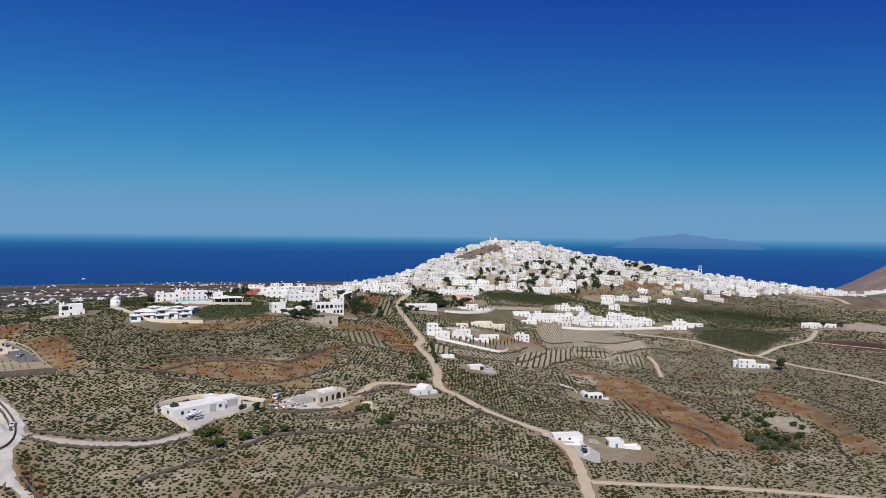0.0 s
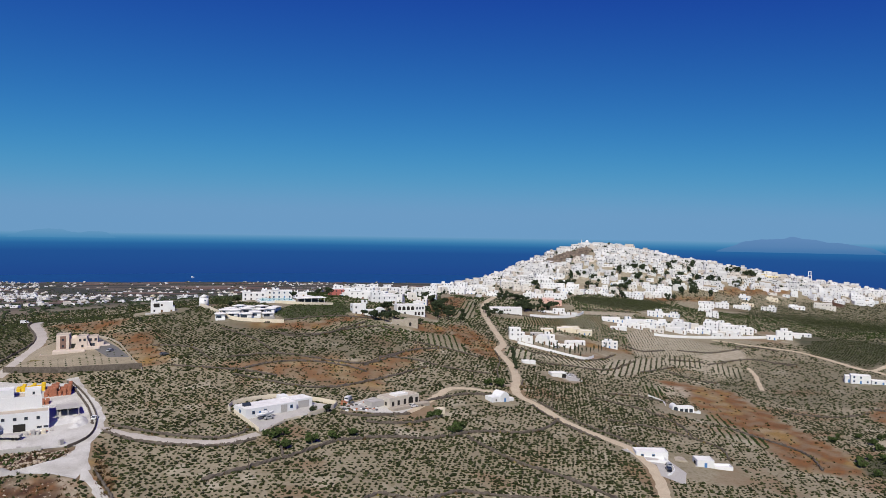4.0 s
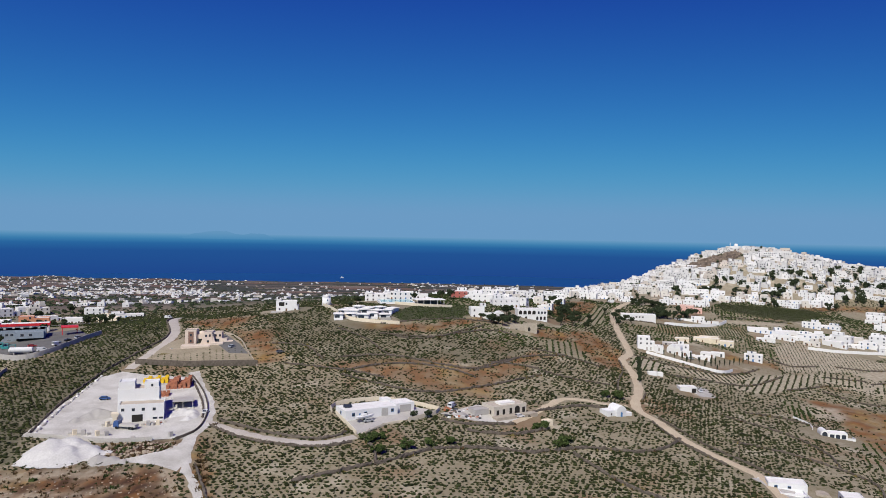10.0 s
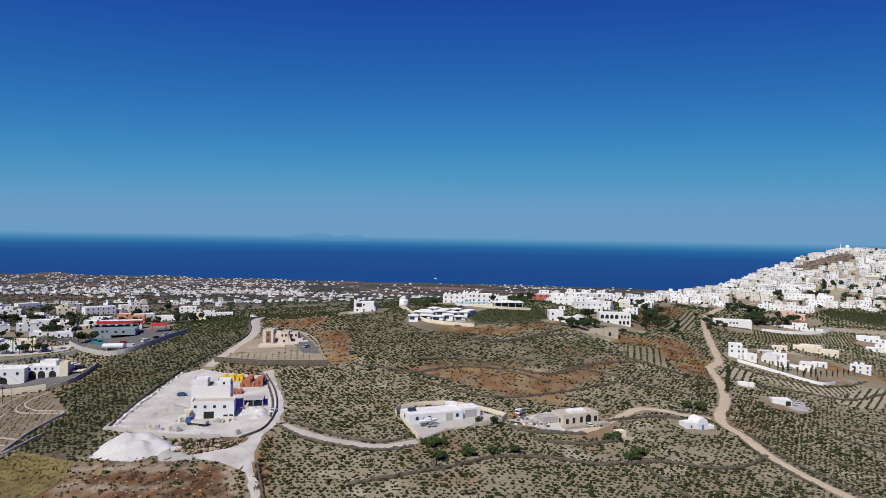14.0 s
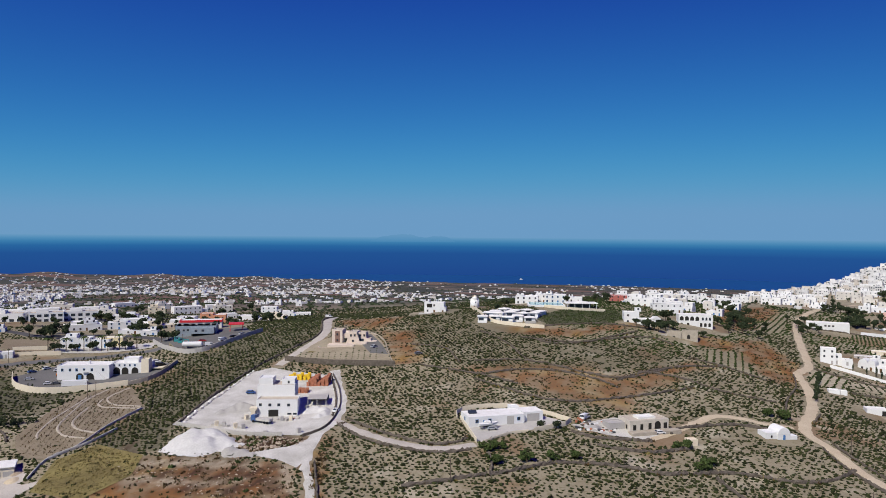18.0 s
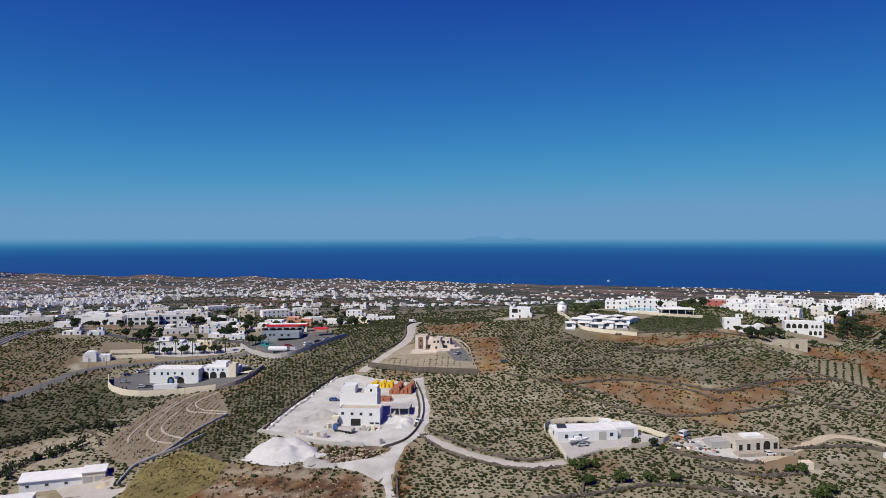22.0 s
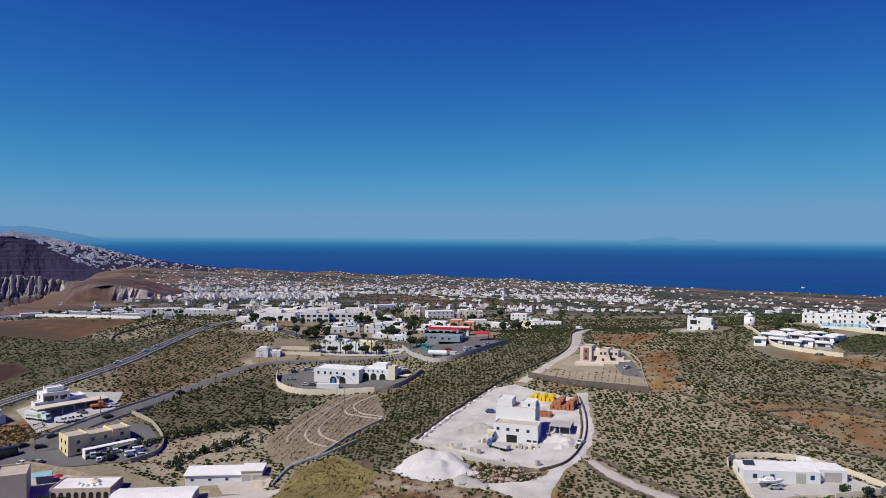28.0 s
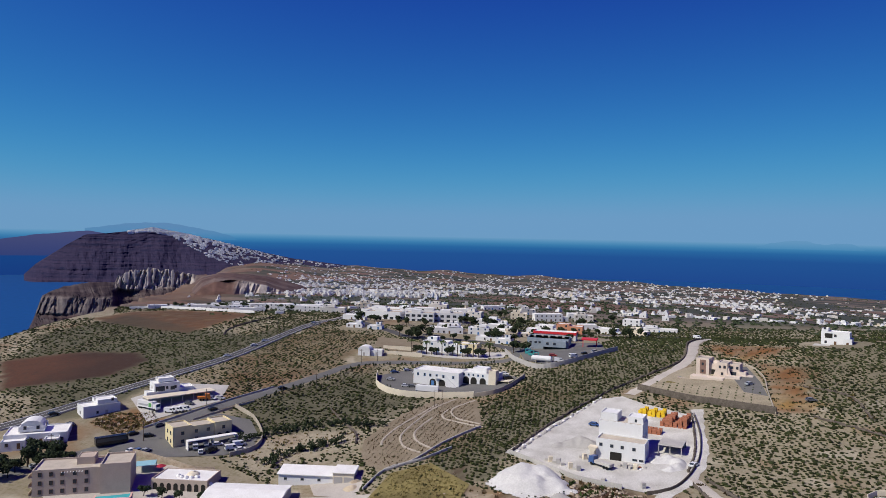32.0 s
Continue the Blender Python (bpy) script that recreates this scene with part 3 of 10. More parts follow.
    l.new(noise_at(0.9, 6), bp.inputs["Height"])
    l.new(bp.outputs[0], b.inputs["Normal"])
    return m


ground_me.materials.append(ground_material())
ground = tagged(new("ground", ground_me), "grey volcanic soil with dry orange grass, falling to the coast", "ground", kind="structure")

sea_mat = material("deep_blue_sea", (0.0085, 0.064, 0.212), 0.55, 0.1, 0.004, 0.0, 0.05, tint=(0.0075, 0.056, 0.19), spec=0.12)
ring = [(CX + 4995 * math.cos(a), CY + 4995 * math.sin(a), 0.0) for a in np.linspace(0, 2 * math.pi, 181)[:-1]]
sea = tagged(new("water", mesh_of("water", [(CX, CY, 0.0)] + ring, [(0, i + 1, (i + 1) % 180 + 1) for i in range(180)], [sea_mat])),
             "deep blue open sea, calm", "sea", kind="structure")


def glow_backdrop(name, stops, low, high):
    """Far water or land with the haze of miles of air painted in: a plain glowing surface, toned by height."""
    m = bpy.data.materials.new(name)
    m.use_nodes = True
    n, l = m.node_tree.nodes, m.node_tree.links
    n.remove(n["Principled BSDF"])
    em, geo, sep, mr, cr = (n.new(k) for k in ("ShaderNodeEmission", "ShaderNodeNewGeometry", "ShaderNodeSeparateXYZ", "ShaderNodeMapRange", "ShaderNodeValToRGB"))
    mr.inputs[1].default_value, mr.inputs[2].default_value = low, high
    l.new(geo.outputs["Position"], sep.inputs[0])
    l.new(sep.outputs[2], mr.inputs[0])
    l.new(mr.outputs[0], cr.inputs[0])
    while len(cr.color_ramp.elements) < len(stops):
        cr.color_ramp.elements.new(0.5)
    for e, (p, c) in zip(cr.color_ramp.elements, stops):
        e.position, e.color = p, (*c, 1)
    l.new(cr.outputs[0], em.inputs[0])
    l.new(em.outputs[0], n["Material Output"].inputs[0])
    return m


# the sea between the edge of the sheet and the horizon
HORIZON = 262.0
# horizon haze is painted into the glow colours, paler with height
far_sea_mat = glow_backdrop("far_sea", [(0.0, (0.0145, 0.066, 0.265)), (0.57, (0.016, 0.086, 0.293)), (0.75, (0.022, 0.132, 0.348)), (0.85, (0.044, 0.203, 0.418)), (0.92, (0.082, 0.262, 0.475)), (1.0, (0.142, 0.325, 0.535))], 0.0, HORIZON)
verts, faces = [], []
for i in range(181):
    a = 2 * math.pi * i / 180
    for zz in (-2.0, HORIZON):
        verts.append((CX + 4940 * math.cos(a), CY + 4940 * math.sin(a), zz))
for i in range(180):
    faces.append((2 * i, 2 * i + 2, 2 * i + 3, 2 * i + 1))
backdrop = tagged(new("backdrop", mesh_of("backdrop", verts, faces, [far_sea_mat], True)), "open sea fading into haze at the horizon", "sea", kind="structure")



# ==== building kit
rnd = random.Random(7)


class Geo:
    """Vertices and faces that become one mesh."""

    def __init__(self):
        self.v, self.f = [], []

    def add(self, verts, faces):
        n = len(self.v)
        self.v += verts
        self.f += [tuple(i + n for i in f) for f in faces]
        return self

    def box(self, x0, x1, y0, y1, z0, z1, c=0.0):
        """A block; c chamfers its upright corners and its top edges."""
        if c <= 0:
            v = [(x, y, z) for z in (z0, z1) for x, y in ((x0, y0), (x1, y0), (x1, y1), (x0, y1))]
            return self.add(v, [(3, 2, 1, 0), (4, 5, 6, 7), (0, 1, 5, 4), (1, 2, 6, 5), (2, 3, 7, 6), (3, 0, 4, 7)])
        ring = [(x0 + c, y0), (x1 - c, y0), (x1, y0 + c), (x1, y1 - c), (x1 - c, y1), (x0 + c, y1), (x0, y1 - c), (x0, y0 + c)]
        mx, my = (x0 + x1) / 2, (y0 + y1) / 2
        kx, ky = 1 - 2 * c / max(x1 - x0, 1e-6), 1 - 2 * c / max(y1 - y0, 1e-6)
        v = [(x, y, z0) for x, y in ring] + [(x, y, z1 - c) for x, y in ring] + [(mx + (x - mx) * kx, my + (y - my) * ky, z1) for x, y in ring]
        f = [tuple(range(7, -1, -1)), tuple(range(16, 24))]
        for k in (0, 8):
            f += [(k + i, k + (i + 1) % 8, k + 8 + (i + 1) % 8, k + 8 + i) for i in range(8)]
        return self.add(v, f)

    def shell(self, x0, x1, y0, y1, z0, z1, wall=0.25, lip=0.5):
        """Walls with a parapet that stands lip over a sunk roof."""
        o = [(x0, y0), (x1, y0), (x1, y1), (x0, y1)]
        i = [(x0 + wall, y0 + wall), (x1 - wall, y0 + wall), (x1 - wall, y1 - wall), (x0 + wall, y1 - wall)]
        v = [(*p, z0) for p in o] + [(*p, z1) for p in o] + [(*p, z1) for p in i] + [(*p, z1 - lip) for p in i]
        f = [(3, 2, 1, 0), (12, 13, 14, 15)]
        for k in range(4):
            n = (k + 1) % 4
            f += [(k, n, 4 + n, 4 + k), (4 + k, 4 + n, 8 + n, 8 + k), (8 + k, 8 + n, 12 + n, 12 + k)]
        return self.add(v, f)

    def prism(self, outline, y0, y1):
        """An outline in x and z, pushed from y0 to y1."""
        n = len(outline)
        v = [(x, y0, z) for x, z in outline] + [(x, y1, z) for x, z in outline]
        return self.add(v, [tuple(range(n)), tuple(range(2 * n - 1, n - 1, -1))] + [((i + 1) % n, i, n + i, n + (i + 1) % n) for i in range(n)])

    def arch(self, cx, z0, w, h, y0, y1, n=8):
        """An opening with a round head."""
        r = w / 2
        top = [(cx + r * math.cos(math.pi * k / n), z0 + h - r + r * math.sin(math.pi * k / n)) for k in range(n + 1)]
        return self.prism([(cx - r, z0), (cx + r, z0)] + top, y0, y1)

    def vault(self, x0, x1, y0, y1, z0, h, n=8):
        """A barrel roof that runs along y."""
        m, r = (x0 + x1) / 2, (x1 - x0) / 2
        o = [(m + r * math.cos(math.pi * k / n), z0 + h * math.sin(math.pi * k / n)) for k in range(n + 1)]
        return self.prism([(x0, z0 - 0.1), (x1, z0 - 0.1)] + o, y0, y1)

    def drum(self, cx, cy, r0, r1, z0, z1, n=12, cap=True):
        v = [(cx + r * math.cos(2 * math.pi * k / n), cy + r * math.sin(2 * math.pi * k / n), z) for r, z in ((r0, z0), (r1, z1)) for k in range(n)]
        f = [(k, (k + 1) % n, n + (k + 1) % n, n + k) for k in range(n)]
        if cap:
            f += [tuple(range(n - 1, -1, -1)), tuple(range(n, 2 * n))]
        return self.add(v, f)

    def dome(self, cx, cy, z0, r, h, n=12, m=4):
        for k in range(m):
            a, b = math.pi / 2 * k / m, math.pi / 2 * (k + 1) / m
            self.drum(cx, cy, r * math.cos(a), max(0.02, r * math.cos(b)), z0 + h * math.sin(a), z0 + h * math.sin(b), n, k == m - 1)
        return self

    def heap(self, r, h, n=30, m=9, seed=1, sx=1.0, sy=1.0, sharp=1.55, at=(0, 0)):
        """A tipped heap of loose stuff with a slumped skirt."""
        g = random.Random(seed)
        bump = [1 + 0.07 * math.sin(6.283 * i / n * 2 + seed) + 0.05 * math.sin(6.283 * i / n * 3 + 2 * seed) for i in range(n)]
        v = []
        for k in range(m + 1):
            u = k / m
            for i in range(n):
                a = 2 * math.pi * i / n
                rr = r * (1 - u * 0.97) * (1 + (bump[i] - 1) * 1.5) * g.uniform(0.975, 1.025)
                v.append((at[0] + rr * math.cos(a) * sx, at[1] + rr * math.sin(a) * sy, h * (1 - (1 - u) ** sharp) + g.uniform(-0.012, 0.012) * h - (0.4 if k == 0 else 0)))
        f = [(k * n + i, k * n + (i + 1) % n, (k + 1) * n + (i + 1) % n, (k + 1) * n + i) for k in range(m) for i in range(n)]
        return self.add(v, f + [tuple(m * n + i for i in range(n))])

    def moved(self, m):
        self.v = [tuple(m @ Vector(p)) for p in self.v]
        return self


def part(name, geo, mat, parent, label="", at=None, soft=False):
    """One mesh under a thing or a part. geo: a Geo, or a mesh that alike parts share."""
    me = geo if isinstance(geo, bpy.types.Mesh) else mesh_of(name, geo.v, geo.f, [mat], soft)
    ob = new(name, me)
    ob.parent = parent
    if at is not None:
        ob.matrix_basis = at
    if label:
        ob["label"] = label
    return ob


def thing(name, label, category, m=None, group="", kind=""):
    ob = new(name)
    ob.empty_display_size = 0.5
    if m is not None:
        ob.matrix_basis = m
    return tagged(ob, label, category, group, kind)


def solo(name, geo, mat, label, category, m=None, group="", kind="", soft=False):
    ob = new(name, mesh_of(name, geo.v, geo.f, [mat], soft))
    if m is not None:
        ob.matrix_basis = m
    return tagged(ob, label, category, group, kind)


def surface_z(x, y):
    x, y = np.asarray(x, float), np.asarray(y, float)
    r = np.hypot(x - CX, y - CY)
    return land_height(x, y) + 0.25 * relief(x, y, 22, 3) * smooth(640, 200, r)


def seat(x, y, turn=0.0, w=6.0, d=6.0, sink=0.15):
    """A pose on the ground for a footprint of w by d, sunk to its lowest corner."""
    c, s = math.cos(radians(turn)), math.sin(radians(turn))
    xs = np.array([x] + [x + u * w / 2 * c - v * d / 2 * s for u in (-1, 1) for v in (-1, 1)])
    ys = np.array([y] + [y + u * w / 2 * s + v * d / 2 * c for u in (-1, 1) for v in (-1, 1)])
    z = surface_z(xs, ys)
    return pose(x, y, float(z[0] * 0.6 + z.min() * 0.4) - sink, 0, 0, turn)


def facing(x, y, offset=0.0):
    """The turn that sets a front (its -y side) towards the flight line."""
    return math.degrees(math.atan2(y - 40, x - 35)) - 90 + offset


SHARED = {}


def shared(key, make, mat):
    if key not in SHARED:
        g = make()
        SHARED[key] = mesh_of(key.split("|")[0], g.v, g.f, [mat])
    return SHARED[key]


def window_at(parent, x, y, z, w=1.0, h=1.2, turn=0, frame_mat=None, arched=False):
    """A window with its frame and pane; (x, y, z) is the middle of its sill on the wall, turn 0 looks to -y."""
    frame_mat = frame_mat or BLUE_PAINT

    def frame_geo():
        g = Geo()
        t = 0.09
        g.box(-w / 2 - t, -w / 2, -0.06, 0.05, -t, h + t).box(w / 2, w / 2 + t, -0.06, 0.05, -t, h + t)
        g.box(-w / 2, w / 2, -0.06, 0.05, -t, 0).box(-w / 2, w / 2, -0.06, 0.05, h, h + t)
        return g

    m = pose(x, y, z, 0, 0, turn)
    if arched:
        win = part("window", shared(f"window|a{w:.2f},{h:.2f}", lambda: Geo().arch(0, 0, w, h, -0.05, 0.05), GLASS_DARK), None, parent, "", m)
        return win
    win = part("window", shared(f"window|{w:.2f},{h:.2f}{frame_mat.name}", frame_geo, frame_mat), None, parent, "", m)
    part("pane", shared(f"pane|{w:.2f},{h:.2f}", lambda: Geo().box(-w / 2, w / 2, -0.02, 0.03, 0, h), GLASS_DARK), None, win)
    return win


def plain_window(parent, x, y, z, w=1.0, h=1.2, turn=0, frame_mat=None):
    """A far-off window: one dark pane in a shallow surround."""
    return part("window", shared(f"window|p{w:.2f},{h:.2f}", lambda: Geo().box(-w / 2, w / 2, -0.05, 0.05, 0, h), GLASS_DARK), None, parent, "", pose(x, y, z, 0, 0, turn))


# flat panel on a closed wall; the dark default paints an unlit interior
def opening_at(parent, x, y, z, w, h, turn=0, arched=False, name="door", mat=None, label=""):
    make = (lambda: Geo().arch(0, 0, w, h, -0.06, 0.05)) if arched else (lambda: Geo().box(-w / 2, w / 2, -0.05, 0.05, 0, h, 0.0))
    mat = mat or OPENING_SHADE
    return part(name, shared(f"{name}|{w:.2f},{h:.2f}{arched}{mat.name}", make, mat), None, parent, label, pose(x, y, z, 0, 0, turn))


def block_house(label, m, blocks, wall=None, roof=None, frame_mat=None, group="", name="house", windows=True, seed=0, domes=(), vaults=(), category="house", plain=False):
    """A flat-roofed house out of blocks (x, y, w, d, z, h), x and y being each block's middle; fronts look to -y."""
    g = random.Random(seed)
    frame_mat = frame_mat or g.choice((BLUE_PAINT, WOOD, GREY_PLASTER, WOOD, STEEL_DARK))
    h0 = thing(name, label, category, m, group)
    wall, roof = wall or WHITE, roof or ROOF_WHITE
    for k, (x, y, w, d, z, h) in enumerate(blocks):
        base = -2.0 if z == 0 else z - 0.02
        part("wall", Geo().shell(x - w / 2, x + w / 2, y - d / 2, y + d / 2, base, z + h, 0.25, 0.45), wall, h0)
        part("roof", Geo().box(x - w / 2 + 0.26, x + w / 2 - 0.26, y - d / 2 + 0.26, y + d / 2 - 0.26, z + h - 0.6, z + h - 0.4), roof, h0)
        if not windows:
            continue
        floors = max(1, int(round(h / 3.2)))
        for fl in range(floors):
            zz = z + fl * h / floors
            n = max(1, int(w / 3.6))
            for j in range(n):
                xx = x - w / 2 + (j + 0.5) * w / n
                if fl == 0 and z == 0 and j == n // 2:
                    opening_at(h0, xx, y - d / 2 - 0.02, zz, 1.1, 2.15, 0, False, "door", frame_mat or BLUE_PAINT)
                elif g.random() < 0.85:
                    (plain_window if plain else window_at)(h0, xx, y - d / 2 - 0.02, zz + 1.0, 0.9, 1.15, 0, frame_mat)
            for side in (-1, 1):
                if d > 4 and g.random() < 0.8:
                    (plain_window if plain else window_at)(h0, x + side * (w / 2 + 0.02), y, zz + 1.0, 0.9, 1.15, 90 * side, frame_mat)
    for x, y, z, r, hh in domes:
        part("dome", Geo().dome(x, y, z, r, hh), wall, h0, soft=True)
    for x0, x1, y0, y1, z, hh in vaults:
        part("vault", Geo().vault(x0, x1, y0, y1, z, hh), wall, h0)
    return h0


def clump_crown(n, rx, ry, rz, size, seed, flat=0.0):
    """A crown of many small tilted leaf clumps, hollow here and there."""
    g = random.Random(seed)
    geo = Geo()
    lumps = [(g.uniform(-0.5, 0.5), g.uniform(-0.5, 0.5), g.uniform(-0.35, 0.5), g.uniform(0.45, 0.7)) for _ in range(5)]
    for _ in range(n):
        lx, ly, lz, lr = g.choice(lumps)
        a, b = g.uniform(0, 6.283), math.acos(g.uniform(-1, 1))
        r = lr * g.uniform(0.55, 1.05)
        c = Vector(((lx + r * math.sin(b) * math.cos(a)) * rx, (ly + r * math.sin(b) * math.sin(a)) * ry, (lz + r * math.cos(b)) * rz))
        q = Euler((g.uniform(0, 6), g.uniform(0, 6), g.uniform(0, 6))).to_matrix()
        s = size * g.uniform(0.6, 1.3)
        pts = [Vector((s, 0, 0)), Vector((-0.4 * s, 0.8 * s, 0)), Vector((-0.4 * s, -0.8 * s, 0)), Vector((0, 0, 0.7 * s)), Vector((0.1 * s, 0, -0.6 * s))]
        geo.add([tuple(c + q @ p) for p in pts], [(0, 1, 3), (1, 2, 3), (2, 0, 3), (1, 0, 4), (2, 1, 4), (0, 2, 4)])
    return geo


def limbs(h, r, spread, seed, n=4):
    """A tapered trunk that forks into limbs."""
    g = random.Random(seed)
    geo = Geo()

    def stick(p, q, r0, r1):
        d = (q - p).normalized()
        u = d.orthogonal().normalized()
        w = d.cross(u)
        v = [tuple(c + (u * math.cos(k * 1.0472) + w * math.sin(k * 1.0472)) * rr) for c, rr in ((p, r0), (q, r1)) for k in range(6)]
        geo.add(v, [(k, (k + 1) % 6, 6 + (k + 1) % 6, 6 + k) for k in range(6)])

    top = Vector((g.uniform(-0.1, 0.1) * h, g.uniform(-0.1, 0.1) * h, h * 0.5))
    stick(Vector((0, 0, -0.3)), top, r, r * 0.7)
    for k in range(n):
        a = 6.283 * k / n + g.uniform(-0.4, 0.4)
        stick(top - Vector((0, 0, 0.1)), Vector((math.cos(a) * spread, math.sin(a) * spread, h * g.uniform(0.75, 0.95))), r * 0.55, r * 0.2)
    return geo


def clump_trees(name, places, sizes, mat, label, seed, n=46):
    """Many small trees with uneven crowns on short trunks, in one mesh."""
    g = random.Random(seed)
    crowns = [clump_crown(n, 1.0, 1.0, 0.95, 0.34, seed + k) for k in range(5)]
    geo = Geo()
    for (x, y), s in zip(places, sizes):
        c = crowns[g.randrange(5)]
        a, tall = g.uniform(0, 6.28), g.uniform(0.8, 1.25)
        ca, sa = math.cos(a) * s, math.sin(a) * s
        z = float(surface_z(x, y)) + s * 1.1 * tall
        geo.add([(x + u * ca - v * sa, y + u * sa + v * ca, z + w * s * tall) for u, v, w in c.v], c.f)
        geo.drum(x, y, 0.14 * s, 0.08 * s, z - s * 1.5 * tall, z, 5, False)
    return tagged(new(name, mesh_of(name, geo.v, geo.f, [mat])), label, "trees", kind="stuff")


PROTO = {}


def tree_proto(kind, k):
    key = (kind, k)
    if key not in PROTO:
        g = random.Random(k * 31 + len(kind))
        if kind == "tree":
            h, r = 4.4, 2.5
            crown, leaf = clump_crown(170, r, r * 0.95, 1.7, 0.5, k), TREE
        elif kind == "bush":
            h, r = 2.2, 1.6
            crown, leaf = clump_crown(100, r, r, 1.1, 0.43, k), BUSH
        elif kind == "olive":
            h, r = 3.0, 2.0
            crown, leaf = clump_crown(170, r, r, 1.35, 0.34, k), TREE
        elif kind == "cypress":
            h, r = 5.0, 0.8
            crown, leaf = clump_crown(170, r, r, 3.4, 0.32, k), TREE
        else:
            h, r = 6.0, 1.6
            crown, leaf = Geo(), BUSH
            for j in range(13):
                a = 6.283 * j / 13 + g.uniform(-0.15, 0.15)
                up = g.uniform(0.2, 0.9)
                d = Vector((math.cos(a), math.sin(a), 0))
                s = Vector((-math.sin(a), math.cos(a), 0)) * 0.28
                ps = [Vector((0, 0, 0)), d * 0.9 + Vector((0, 0, up)), d * 1.7 + Vector((0, 0, up * 0.6)), d * 2.2 + Vector((0, 0, up * 0.6 - 0.9))]
                v = []
                for i, p in enumerate(ps):
                    wd = (0.4, 1.0, 0.8, 0.1)[i]
                    v += [tuple(p + s * wd - Vector((0, 0, 0.12))), tuple(p + Vector((0, 0, 0.05))), tuple(p - s * wd - Vector((0, 0, 0.12)))]
                crown.add(v, [(3 * i + e, 3 * i + e + 1, 3 * i + e + 4, 3 * i + e + 3) for i in range(3) for e in range(2)])
        cz = {"tree": h * 0.72, "bush": 1.0, "olive": h * 0.68, "cypress": 3.7, "palm": h}[kind]
        crown.moved(Matrix.Translation((0, 0, cz)))
        trunk = limbs(h, 0.22 if kind != "palm" else 0.2, r * 0.5, k + 3, 5) if kind not in ("palm", "cypress") else Geo().drum(0, 0, 0.22, 0.15, -0.3, cz, 7)
        PROTO[key] = (mesh_of("trunk", trunk.v, trunk.f, [BARK]), mesh_of("crown", crown.v, crown.f, [leaf]))
    return PROTO[key]


TREE_WORDS = {
    "tree": ("tree", "dark green broad-crowned tree with a short trunk", "tree"),
    "bush": ("bush", "bright green rounded shrub among the vines", "bush"),
    "olive": ("olive_tree", "grey-green olive tree with a rounded crown", "tree"),
    "cypress": ("cypress", "slim dark green cypress beside a white wall", "tree"),
    "palm": ("palm_tree", "small palm with arching fronds", "tree"),
}


def plant(kind, x, y, size=1.0, k=None, group=""):
    k = rnd.randrange(4) if k is None else k
    trunk, crown = tree_proto(kind, k)
    name, label, cat = TREE_WORDS[kind]
    t = thing(name, label, cat, pose(x, y, float(surface_z(x, y)) - 0.05, 0, 0, rnd.uniform(0, 360)) @ Matrix.Diagonal((size, size, size * rnd.uniform(0.9, 1.1), 1)), group)
    part("trunk", trunk, None, t)
    part("crown", crown, None, t)
    return t


